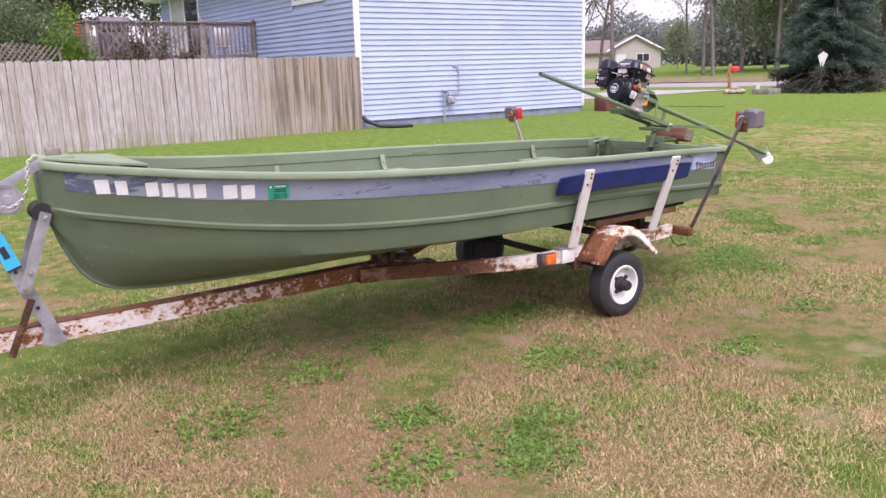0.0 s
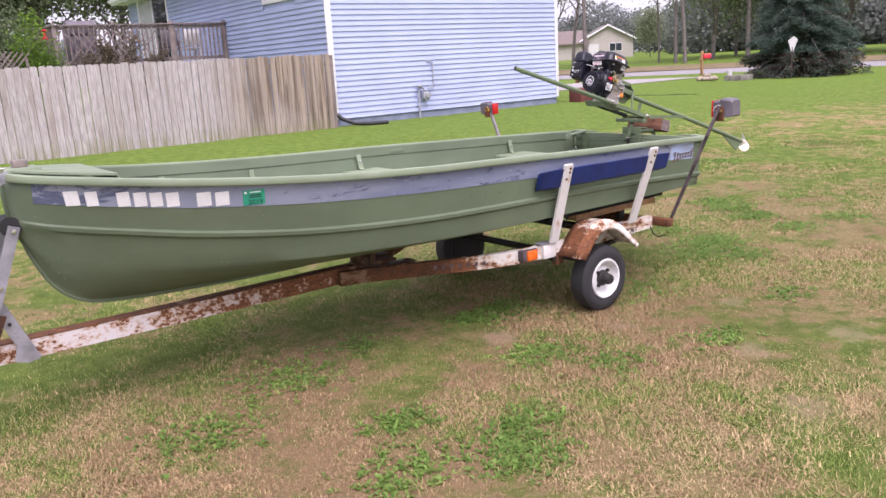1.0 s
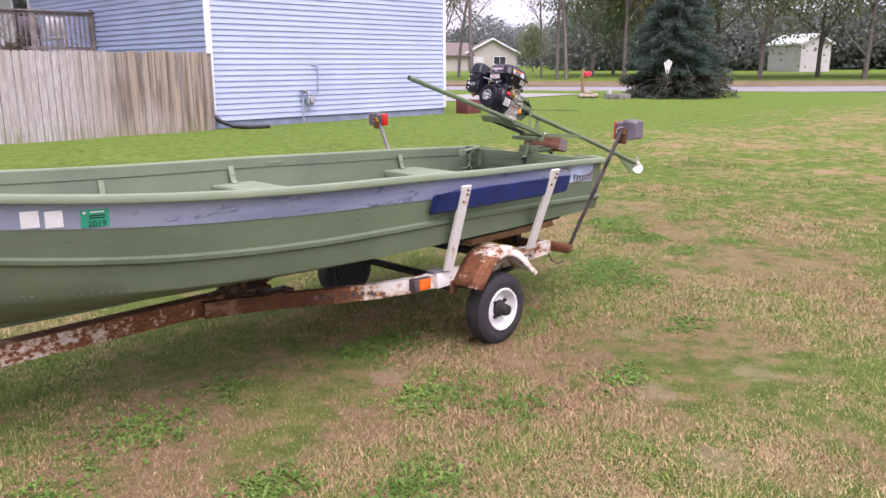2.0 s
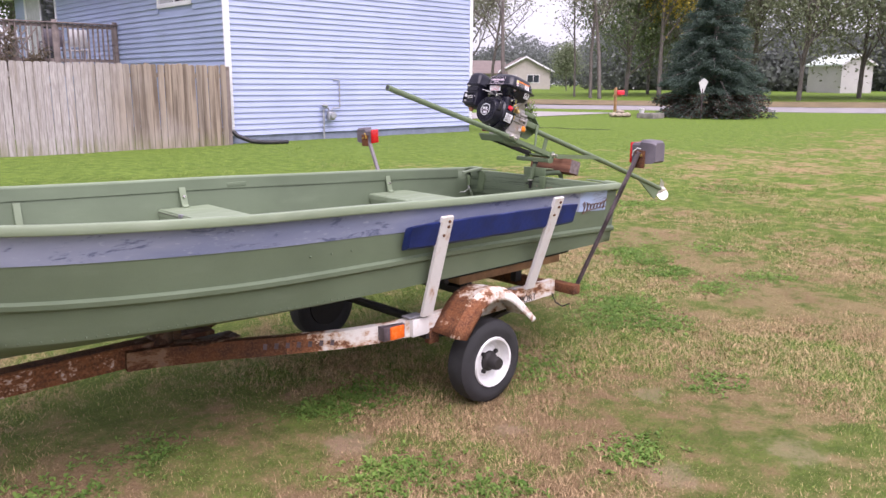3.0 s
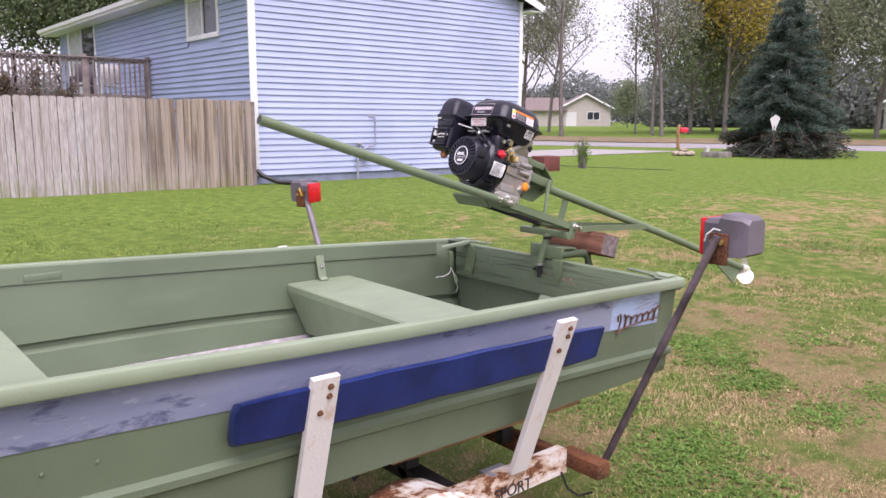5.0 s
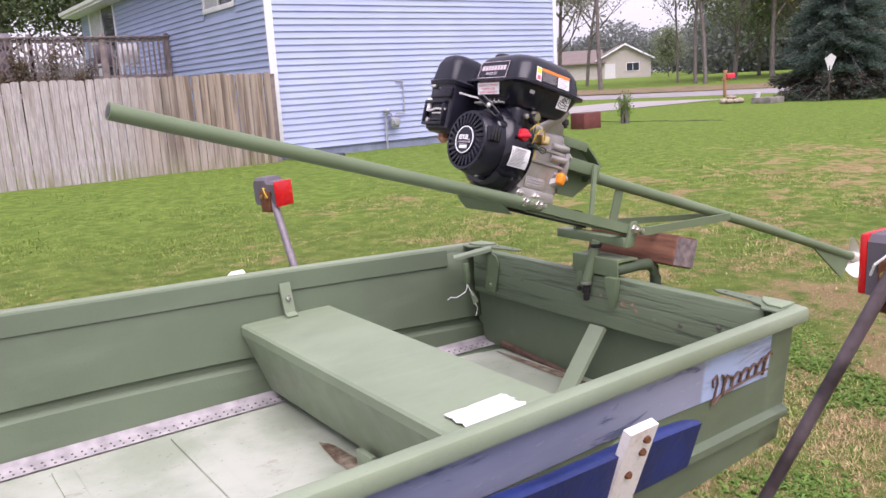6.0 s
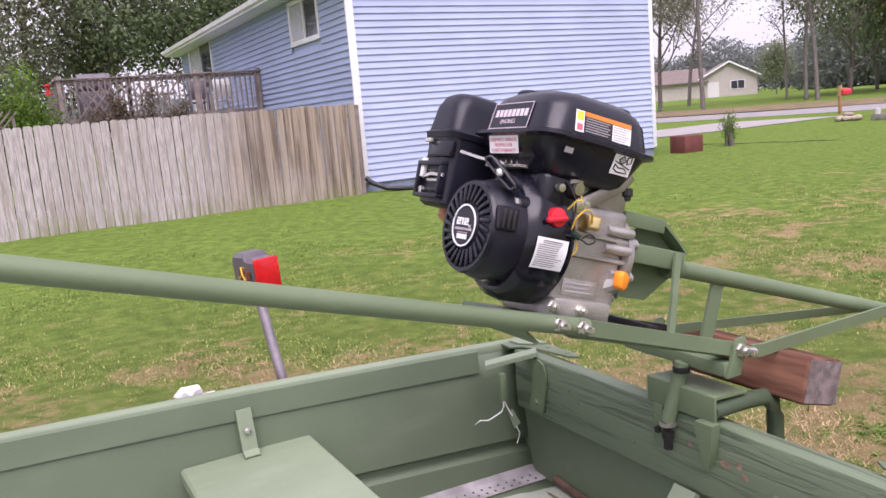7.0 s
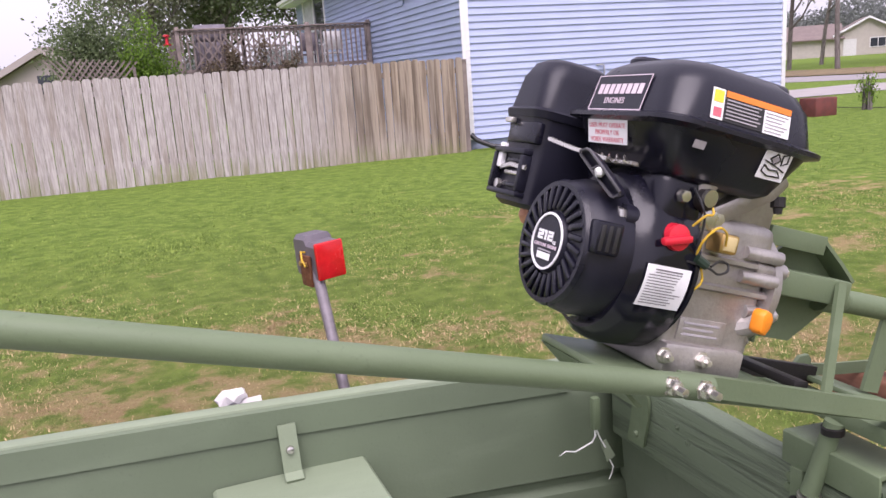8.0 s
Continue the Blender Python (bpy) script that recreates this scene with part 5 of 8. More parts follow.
        part("floor_seam", bm, seam_pale, b, "pale flaking seam strip with rivets")
        bm = bmesh.new()
        for x in np.arange(2.4, 5.05, 0.024):
            for d, z in ((0.022, 0.0055), (0.042, 0.004)):
                p = (x + d * 0.2, YC + s * (ease(x, CHINE_W) - 0.006 - d), ease(x, CHINE_Z) + z)
                bmesh.ops.create_icosphere(bm, subdivisions=1, radius=0.0036, matrix=Matrix.Translation(p))
        tagged(part("seam_rivets", bm, rivet_dark, b), kind="stuff")
    for x in (2.3, 2.62, 3.36, 3.66, 3.955, 4.72):
        w, zf = ease(x, CHINE_W) - 0.1, ease(x, CHINE_Z) + 0.0
        part("floor_rib", sweep([(x, YC - w, zf), (x, YC, zf), (x, YC + w, zf)], 0.01, 6, flat=(0.05, 0.016)), floor_worn, b)
    # benches
    for x0, x1, z in ((2.86, 3.14, 0.905), (4.205, 4.50, 0.864)):
        w0, w1 = side_width(x0, z) - 0.012, side_width(x0 + 0.05, 0.66) - 0.03
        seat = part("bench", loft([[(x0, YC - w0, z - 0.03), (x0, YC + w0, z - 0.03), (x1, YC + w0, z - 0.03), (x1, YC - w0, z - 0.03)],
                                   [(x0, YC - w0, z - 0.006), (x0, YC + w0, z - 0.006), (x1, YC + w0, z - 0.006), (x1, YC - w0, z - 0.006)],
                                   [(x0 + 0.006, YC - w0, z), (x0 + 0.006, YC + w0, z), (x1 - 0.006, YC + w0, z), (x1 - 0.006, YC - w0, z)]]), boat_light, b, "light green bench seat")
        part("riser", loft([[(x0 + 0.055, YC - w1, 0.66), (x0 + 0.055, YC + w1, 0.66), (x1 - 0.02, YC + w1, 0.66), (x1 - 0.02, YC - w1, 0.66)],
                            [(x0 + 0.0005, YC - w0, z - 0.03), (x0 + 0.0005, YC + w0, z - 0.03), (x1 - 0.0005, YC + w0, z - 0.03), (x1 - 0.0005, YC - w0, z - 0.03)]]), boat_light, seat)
        if x0 < 4:
            part("lid_seam", slab((x0 - 0.0015, YC - w0 + 0.01, z - 0.0125), (x0 + 0.01, YC + w0 - 0.01, z - 0.009)), rivet_dark, seat)
            part("lid_edge", slab((x0 + 0.004, YC - w0 + 0.004, z), (x0 + 0.02, YC + w0 - 0.004, z + 0.003), 0.001), boat_light, seat)
        for hy in (-0.32, 0.1, 0.36) if x0 < 4 else ():
            part("hinge", slab((x0 - 0.004, YC + hy, z - 0.016), (x0 + 0.014, YC + hy + 0.035, z + 0.005), 0.002), galv, seat)
        part("leg", slab((x0 + 0.07, YC - 0.3, 0.58), (x0 + 0.1, YC - 0.24, 0.67), 0.003), boat_light, seat)
        for s in (-1, 1):
            xb = (x0 + x1) / 2 + 0.0
            wa, wb = side_width(xb, z) - 0.03, side_width(xb, z + 0.1) - 0.016
            st = part("bracket", sweep([(xb, YC + s * (wa - 0.02), z + 0.002), (xb, YC + s * wa, z + 0.012), (xb, YC + s * (wb - 0.002), z + 0.1)], 0.01, 4, flat=(0.008, 0.034), up=(1, 0, 0)), boat_light, b)
            part("bracket_bolt", lathe([(0, 0.009), (0.006, 0.007), (0.008, 0.0)], (xb, YC + s * ((wa + wb) / 2 - 0.008), z + 0.055), (0, -s, 0.2), 8), zinc, st)
    # side ribs on the inner plate
    for x in (1.62, 2.2):
        for s in (-1, 1):
            pts = [(x, YC + s * (side_width(x, z) - 0.014), z) for z in (ease(x, SHEER) - 0.05, 0.96, ease(x, STRAKE) + 0.02)]
            part("side_rib", sweep(pts, 0.01, 4, flat=(0.010, 0.03), up=(1, 0, 0)), boat_light, b)
    # far oarlock socket
    for s in (-1, 1):
        x = 3.32
        zs = ease(x, SHEER)
        part("oarlock_socket", slab((x - 0.06, YC + s * (side_width(x, zs) - 0.01) - 0.008, zs - 0.035), (x + 0.06, YC + s * (side_width(x, zs) - 0.01) + 0.008, zs - 0.01), 0.004), boat_green, b)
    part("bench_leg", slab((4.222, -0.128, 0.628), (4.238, -0.062, 0.684), 0.002), boat_light, b, "flat light green bench leg")
    # transom knee brace
    part("knee_brace", sweep([(4.885, YC - 0.03, 0.636), (5.032, YC - 0.03, 0.81)], 0.01, 4, flat=(0.055, 0.014)), boat_light, b)
    part("drain_seam", sweep([(5.07, YC - 0.45, 0.635), (5.06, YC, 0.60), (5.07, YC + 0.45, 0.635)], 0.012, 6), rust_dirt, b, "rust-stained transom seam")
    gen = random.Random(12)
    for cx, cy, rx, ry in ((4.232, 0.0, 0.028, 0.20), (4.262, -0.15, 0.03, 0.12), (5.028, 0.16, 0.016, 0.26), (5.03, -0.12, 0.012, 0.12)):
        bm = bmesh.new()
        zf = ease(cx, CHINE_Z) + 0.0005
        ring = [(cx + rx * (0.85 + 0.25 * gen.random()) * math.cos(q), YC + cy + ry * (0.9 + 0.2 * gen.random()) * math.sin(q)) for q in [2 * math.pi * i / 26 for i in range(26)]]
        top = bm.verts.new((cx, YC + cy, zf + 0.006))
        vs = [bm.verts.new((x, y, zf)) for x, y in ring]
        for a, q in zip(vs, vs[1:] + vs[:1]):
            bm.faces.new((a, q, top))
        part("dirt_patch", bm, damp_dirt, b, "damp brown dirt and leaf bits", 0)
    # corner plates with their inner braces
    for s in (-1, 1):
        cy = YC + s * 0.578
        bm = prism([(5.025, cy + s * 0.012), (5.108, cy + s * 0.012), (5.112, cy - s * 0.19), (5.1, cy - s * 0.21), (5.085, cy - s * 0.19), (5.066, cy - s * 0.085), (5.05, cy - s * 0.045), (5.025, cy - s * 0.03)], 0.9665, 0.9715, "xy", bevel=0.001)
        p = part("corner_plate", bm, boat_green, b, "bent green corner plate")
        for x, d in ((5.096, 0.17), (5.09, 0.10), (5.06, 0.01)):
            part("plate_rivet", lathe([(0, 0.006), (0.002, 0.005), (0.0035, 0.0)], (x, cy - s * d, 0.9715), (0, 0, 1), 8), boat_green, p)
        part("plate_layer", prism([(5.048, cy + s * 0.008), (5.106, cy + s * 0.008), (5.107, cy - s * 0.075), (5.072, cy - s * 0.055), (5.052, cy - s * 0.03)], 0.972, 0.9765, "xy", bevel=0.001), rim_green, p)
        part("gunwale_cap", loft([[(5.098 + dx, cy + s * (0.014 + w * math.cos(q)), 0.948 + w * 0.9 * math.sin(q)) for q in [2 * math.pi * i / 14 for i in range(14)]] for dx, w in ((-0.03, 0.026), (0.008, 0.027), (0.019, 0.022), (0.024, 0.012))]), rim_green, p, "rounded dented gunwale end")
        if s < 0:
            continue
        # diagonal pad from the side to the transom
        q0, q1 = Vector((4.935, YC + s * 0.525, 0.95)), Vector((5.04, YC + s * 0.455, 0.976))
        pad = part("corner_pad", sweep([q0, q0.lerp(q1, 0.12), q0.lerp(q1, 0.9), q1], [0.75, 1, 1, 0.9], 8, flat=(0.042, 0.016)), rim_green, p, "light green corner pad")
        part("pad_stem", slab((4.945, YC + s * 0.485 - 0.008, 0.865), (4.962, YC + s * 0.485 + 0.008, 0.935), 0.003), motor_green, pad)
        curve = [(0.962, 0.435), (0.955, 0.418), (0.935, 0.408), (0.9, 0.41), (0.83, 0.428)]
        part("corner_gusset", loft([[(5.0335, YC + s * (y - 0.0), z), (5.0335, YC + s * (y + 0.055), z - 0.002), (5.0275, YC + s * (y + 0.055), z - 0.002), (5.0275, YC + s * y, z)] for z, y in curve]), motor_green, p)
        part("gusset_bolt", lathe([(0, 0.008), (0.005, 0.006), (0.006, 0)], (5.0275, YC + s * 0.45, 0.852), (-1, 0, 0), 8), motor_green, p)
    cy = YC + 0.485
    cord = part("frayed_cord", sweep([(4.952, cy, 0.868), (4.95, cy - 0.004, 0.852), (4.945, cy, 0.838), (4.925, cy + 0.004, 0.829), (4.905, cy, 0.826), (4.885, cy + 0.003, 0.831), (4.868, cy, 0.826)], [0.0022, 0.0022, 0.002, 0.0018, 0.0018, 0.0015, 0.0008], 5), paper_white, b, "frayed pale cord")
    part("cord_strand", sweep([(4.954, cy, 0.868), (4.962, cy - 0.002, 0.845), (4.975, cy - 0.002, 0.82)], 0.0018, 5), paper_white, cord)
    part("cord_tail", sweep([(4.985, cy, 0.79), (4.993, cy - 0.002, 0.772), (4.989, cy, 0.755), (4.984, cy, 0.745)], 0.0014, 5), paper_white, cord)
    part("cord_tag", loft([[(4.966, cy, 0.83), (4.978, cy, 0.835), (4.978, cy + 0.003, 0.835), (4.966, cy + 0.003, 0.83)], [(4.98, cy, 0.785), (5.0, cy, 0.795), (5.0, cy + 0.003, 0.795), (4.98, cy + 0.003, 0.785)]]), boat_light, cord)
    for y, z in ((-0.315, 0.875), (-0.41, 0.83), (-0.43, 0.895), (-0.49, 0.835), (-0.23, 0.87), (0.33, 0.915), (0.30, 0.895), (0.12, 0.86)):
        part("plank_bolt", lathe([(0, 0.0075), (0.0015, 0.0075), (0.002, 0.0045), (0.0035, 0.004), (0.004, 0)], (5.0345, YC + y, z), (-1, 0, 0), 8), rivet_dark if y < -0.25 else plank_green, b)
    for y, z, w in ((-0.125, 0.895, 0.026), (-0.155, 0.902, 0.018), (-0.165, 0.885, 0.02), (-0.04, 0.905, 0.014)):
        bm = bmesh.new()
        rr = random.Random(int(abs(y) * 1000))
        bm.faces.new([bm.verts.new((5.0338, YC + y + w * 0.5 * (0.6 + 0.5 * rr.random()) * math.cos(q), z + w * 0.45 * (0.5 + 0.6 * rr.random()) * math.sin(q))) for q in [2 * math.pi * i / 11 for i in range(11)]][::-1])
        part("worn_spot", bm, worn_red, b, "reddish bare worn spot")
    # marks on the side
    def on_side(x, z, grow):
        y = YC - side_width(x, z) - grow
        dx = (side_width(x + 0.02, z) - side_width(x - 0.02, z)) / 0.04
        dz = (side_width(x, z + 0.02) - side_width(x, z - 0.02)) / 0.04
        tx, nz = Vector((1, -dx, 0)).normalized(), Vector((-dx, -1, -dz)).normalized()
        up = nz.cross(tx).normalized()
        m = Matrix((tx, up, nz)).transposed().to_4x4()
        m.translation = (x, y, z)
        return m
    def mid(x):
        return ease(x, SHEER) - 0.076
    for x0, x1 in ((0.962, 1.024), (1.039, 1.09), (1.155, 1.208), (1.219, 1.272), (1.281, 1.334), (1.345, 1.400), (1.469, 1.532), (1.547, 1.609)):
        m = on_side((x0 + x1) / 2, mid((x0 + x1) / 2), 0.005)
        part("white_bar", box((x1 - x0, 0.068, 0.0012), m=m), white_paint, b, "white painted bar")
    m = on_side(1.715, mid(1.715) + 0.002, 0.005)
    d = part("decal", box((0.10, 0.074, 0.001), m=m), green_decal, b, "small green decal")
    part("decal_words", lettering("2019", 0.034, 0.0006, m @ pose(0.006, -0.023, 0.0015)), ink, d)
    part("decal_mark", lathe([(0, 0.006), (0.0006, 0.006), (0.0006, 0.0)], (-0.037, 0.026, 0.0005), (0, 0, 1), 12, m=m), white_paint, d)
    for r, w, c in ((0.027, 0.05, white_paint), (0.012, 0.055, ink), (0.002, 0.055, ink)):
        part("decal_bar", box((w, 0.005, 0.001), (0.008, r, 0.001), m), c, d)
    # script emblem drawn as plain loops
    m = on_side(4.888, ease(4.888, SHEER) - 0.099, 0.004)
    def loops(u0, u1, n, rx, ry, lean, tall):
        return [(u0 + (u1 - u0) * i / n + rx * math.sin(i * 0.62) + lean * ry * math.cos(i * 0.62), ry * math.cos(i * 0.62) * (tall if i < 10 or i > n - 9 else 1), 0.003) for i in range(n + 1)]
    e = part("emblem", sweep(loops(-0.102, 0.105, 62, 0.0085, 0.0135, 0.35, 1.85), 0.0031, 6, m=m), chrome_brown, b, "tarnished script-like emblem")
    part("emblem_base", sweep([(-0.128, 0.006, 0.002), (-0.132, 0.024, 0.002), (-0.118, 0.031, 0.002), (-0.112, 0.012, 0.002), (-0.12, -0.022, 0.002), (-0.128, -0.034, 0.002), (-0.118, -0.036, 0.002), (-0.10, -0.024, 0.002), (-0.04, -0.02, 0.002), (0.02, -0.017, 0.002), (0.105, -0.018, 0.002)], 0.0029, 6, m=m), chrome_brown, e)
    part("emblem_cross", sweep([(0.068, 0.018, 0.003), (0.112, 0.021, 0.003)], 0.002, 6, m=m), chrome_brown, e)
    return b


build_boat()
def torn_sheet(w, d, n, seed):
    """A thin crumpled sheet with torn edges."""
    rr = random.Random(seed)
    bm = bmesh.new()
    rows = []
    for i in range(n + 1):
        row = []
        for j in range(n + 1):
            edge = 0.009 if i == n else 0.0025 if i == 0 or j in (0, n) else 0.0015
            row.append(bm.verts.new((w * (i / n - 0.5) + rr.uniform(-edge, edge), d * (j / n - 0.5) + rr.uniform(-edge, edge), 0.002 + rr.random() * 0.004)))
        rows.append(row)
    for r, q in zip(rows, rows[1:]):
        for j in range(n):
            bm.faces.new((r[j], q[j], q[j + 1], r[j + 1]))
    bm.transform(pose(4.328, YC - 0.369, 0.8665, 0, 0, 0))
    return bm


pp = solo("paper_sheet", torn_sheet(0.16, 0.085, 8, 4), paper_white, "white paper sheet lying on the rear bench", "paper")


# ---- the trailer ----
def build_trailer():
    t = thing("boat_trailer", "rusty white boat trailer with curved side rails", "trailer", (3, YC, 0))
    part("tongue_end", sweep([(2.38, YC, 0.405), (2.75, YC, 0.395)], 0.05, 4, flat=(0.085, 0.096)), rail_dark, t, "dark rusted tongue joint")
    part("tongue", sweep([(0.1, YC, 0.416), (1.4, YC, 0.405), (2.40, YC, 0.404)], 0.05, 4, flat=(0.075, 0.09)), tongue_rust, t, "rust-streaked box tongue")
    part("tongue_top", sweep([(0.1, YC, 0.4635), (1.4, YC, 0.4525), (2.40, YC, 0.4515)], 0.05, 4, flat=(0.078, 0.006)), deep_rust, t, "rusted top face of the tongue")
    part("coupler", prism([(-0.2, 0.37), (-0.16, 0.46), (0.12, 0.46), (0.12, 0.36), (-0.2, 0.35)], YC - 0.045, YC + 0.045, "xz", bevel=0.01), deep_rust, t)
    jk = part("tongue_jack", sweep([(0.22, YC - 0.08, 0.05), (0.22, YC - 0.08, 0.6)], 0.025, 10), galv, t)
    part("jack_foot", lathe([(0, 0.0), (0, 0.08), (0.015, 0.08), (0.05, 0.03)], (0.22, YC - 0.08, 0.0), (0, 0, 1), 14), galv, jk)
    for s in (-1, 1):
        h = 0.575
        pts = [(2.34, YC + s * 0.058, 0.398), (2.48, YC + s * 0.08, 0.393), (2.7, YC + s * 0.17, 0.391), (2.95, YC + s * 0.32, 0.397), (3.15, YC + s * 0.44, 0.405), (3.35, YC + s * 0.53, 0.415), (3.55, YC + s * 0.565, 0.422), (3.75, YC + s * h, 0.428), (4.50, YC + s * h, 0.44)]
        part("rail_front", sweep(pts[:4], 0.03, 4, flat=(0.04, 0.082)), rail_dark, t, "dark rusted front of the curved rail")
        part("side_rail", sweep(pts[3:], 0.03, 4, flat=(0.04, 0.0815)), rail_rust, t, "curved rail with rust breaking through white paint")
        if s < 0:
            m = pose(4.262, YC - h - 0.0215, 0.414, 90, 0, 0) @ pose(0, 0, 0, 0, 0, 0.5)
            part("rail_words", lettering("SPORT", 0.052, 0.001, m), ink, t, "dark stencilled letters")
            bar = [(2.86 + 0.042 * i) for i in range(7)]
            for xb in bar:
                yb = YC - float(np.interp(xb, [2.7, 2.95, 3.15, 3.35], [0.17, 0.32, 0.44, 0.53])) - 0.0235
                part("dark_bar", box((0.017, 0.004, 0.026), m=pose(xb, yb, 0.398, 0, 8, -31)), steel_brown, t)
        part("end_bracket", slab((4.50, YC + s * 0.56, 0.415), (4.56, YC + s * 0.725, 0.468), 0.008), deep_rust, t, "rusted rear bracket")
        part("marker_back", slab((3.30, YC + s * 0.555 - 0.022, 0.388), (3.425, YC + s * 0.555 + 0.022, 0.455), 0.004, m=None), steel_brown, t)
        part("marker_lens", slab((3.335, YC + s * 0.575 - 0.012, 0.39), (3.415, YC + s * 0.575 + 0.012, 0.45), 0.004), amber_lens, t, "orange side marker")
        part("rail_sleeve", slab((3.46, YC + s * 0.568 - 0.026, 0.378), (3.56, YC + s * 0.568 + 0.026, 0.462), 0.004), post_white, t, "pale bracket plate")
        part("hanger", slab((3.57, YC + s * 0.57 - 0.02, 0.32), (3.63, YC + s * 0.57 + 0.02, 0.40), 0.004), deep_rust, t)
    part("rear_crossbar", slab((4.47, YC - 0.58, 0.405), (4.51, YC + 0.58, 0.47), 0.005), deep_rust, t)
    part("mid_crossbar", sweep([(2.66, YC - 0.14, 0.40), (2.66, YC, 0.41), (2.66, YC + 0.14, 0.40)], 0.03, 4, flat=(0.06, 0.04)), cradle_rust, t)
    kc = part("keel_cradle", prism([(2.46, 0.425), (2.60, 0.425), (2.58, 0.47), (2.59, 0.52), (2.47, 0.52), (2.48, 0.47)], YC - 0.045, YC + 0.045, "xz", bevel=0.004), cradle_rust, t, "dark rusty keel cradle")
    for s in (-1, 1):
        part("cradle_wing", sweep([(2.525, YC + s * 0.02, 0.515), (2.525, YC + s * 0.13, 0.548)], 0.02, 4, flat=(0.11, 0.014), up=(0, 0, 1)), cradle_rust, kc)
        part("cradle_strut", sweep([(2.57, YC + s * 0.05, 0.44), (2.545, YC + s * 0.12, 0.535)], 0.012, 4, flat=(0.03, 0.012)), cradle_rust, kc)
        part("joint_plate", slab((2.40, YC + s * 0.078 - 0.005, 0.36), (2.56, YC + s * 0.078 + 0.005, 0.43), 0.003), cradle_rust, kc)
        part("pad_plate", slab((2.60, YC + s * 0.14 - 0.05, 0.432), (2.80, YC + s * 0.14 + 0.05, 0.442), 0.003), cradle_rust, kc)
    part("diagonal_brace", sweep([(2.55, YC - 0.06, 0.43), (2.85, YC - 0.25, 0.41)], 0.02, 6, flat=(0.04, 0.03)), cradle_rust, t)
    part("diagonal_brace", sweep([(2.55, YC + 0.06, 0.43), (2.85, YC + 0.25, 0.41)], 0.02, 6, flat=(0.04, 0.03)), cradle_rust, t)
    part("axle", sweep([(3.84, YC - 0.74, 0.215), (3.84, YC - 0.6, 0.30), (3.84, YC + 0.6, 0.30), (3.84, YC + 0.74, 0.215)], 0.024, 8), dark_steel, t)
    part("spring", sweep([(3.55, YC - 0.56, 0.36), (3.84, YC - 0.56, 0.33), (4.15, YC - 0.56, 0.37)], 0.02, 4, flat=(0.045, 0.02)), dark_steel, t)
    part("spring", sweep([(3.55, YC + 0.56, 0.36), (3.84, YC + 0.56, 0.33), (4.15, YC + 0.56, 0.37)], 0.02, 4, flat=(0.045, 0.02)), dark_steel, t)
    # bunks under the hull
    for s in (-1, 1):
        bk = part("bunk_board", slab((3.95, YC + s * 0.36 - 0.045, 0.51), (4.78, YC + s * 0.36 + 0.045, 0.552), 0.004), raw_wood, t, "raw wooden bunk board")
        part("bunk_carpet", slab((3.7, YC + s * 0.36 - 0.05, 0.553), (4.86, YC + s * 0.36 + 0.05, 0.578), 0.006), black_carpet, bk, "black carpeted bunk")
        for x in (4.02, 4.42):
            part("bunk_bracket", slab((x, YC + s * 0.36 - 0.02, 0.44), (x + 0.05, YC + s * 0.36 + 0.02, 0.512), 0.003), dark_steel, bk)
    part("bunk_crossbar", slab((4.02, YC - 0.56, 0.43), (4.08, YC + 0.56, 0.47), 0.004), dark_steel, t)
    part("strap_hook", sweep([(3.80, YC - 0.50, 0.628), (3.765, YC - 0.505, 0.612), (3.75, YC - 0.505, 0.585), (3.765, YC - 0.505, 0.57)], 0.008, 6, flat=(0.03, 0.008), up=(0, 1, 0)), dark_steel, t, "dark tie-down hook")
    # guide posts and pads
    for s in (-1, 1):
        for x in (3.532, 4.27):
            p0, p1 = Vector((x, YC + s * 0.605, 0.476)), Vector((x - 0.012 * (s > 0), YC + s * (0.745 if x < 4 else 0.785), (0.96 if x < 4 else 0.978) - 0.014 * (s > 0)))
            post = part("guide_post", sweep([p0, p0.lerp(p1, 0.5), p1], 0.03, 4, flat=(0.068, 0.016), up=(0, s, 0)), post_white, t, "white guide post with rust spots")
            if s > 0:
                rr = random.Random(int(x * 10))
                bm = bmesh.new()
                bmesh.ops.create_icosphere(bm, subdivisions=2, radius=0.03)
                for v in bm.verts:
                    v.co = Vector((v.co.x * 1.15, v.co.y * 0.6, v.co.z * 0.62)) * (1 + 0.45 * (rr.random() - 0.4))
                bm.transform(Matrix.Translation(p1 + Vector((-0.024, 0, 0.006))))
                part("split_top", bm, post_white, post, "ragged split post top", 20)
            for f in (0.82, 0.90, 0.95):
                q = p0.lerp(p1, f) + Vector((0.012 if f > 0.85 else -0.006, s * 0.008, 0))
                part("post_bolt", lathe([(0, 0.008), (0.006, 0.006), (0.007, 0)], q, (0, s, 0), 8), deep_rust, post)
            part("post_clip", slab((x - 0.09, YC + s * 0.56 - 0.03, 0.468), (x + 0.0, YC + s * 0.56 + 0.03, 0.476), 0.002), galv, post)
        ring = []
        a, bq = Vector((0, YC + s * 0.655, 0.83)), Vector((0, YC + s * 0.69, 0.945))
        up, nrm = (bq - a), Vector((0, s * (bq - a).z, -s * s * (bq - a).y)).normalized()
        prof = []
        for u, w in ((0.02, 0), (0.0, 0.012), (0.0, 0.04), (0.06, 0.054), (0.94, 0.054), (1.0, 0.04), (1.0, 0.012), (0.98, 0)):
            prof.append(a + up * u + nrm * (w - 0.004))
        xs = [3.335, 3.345, 3.42] + [3.5 + 0.1 * i for i in range(9)] + [4.40, 4.445, 4.452]
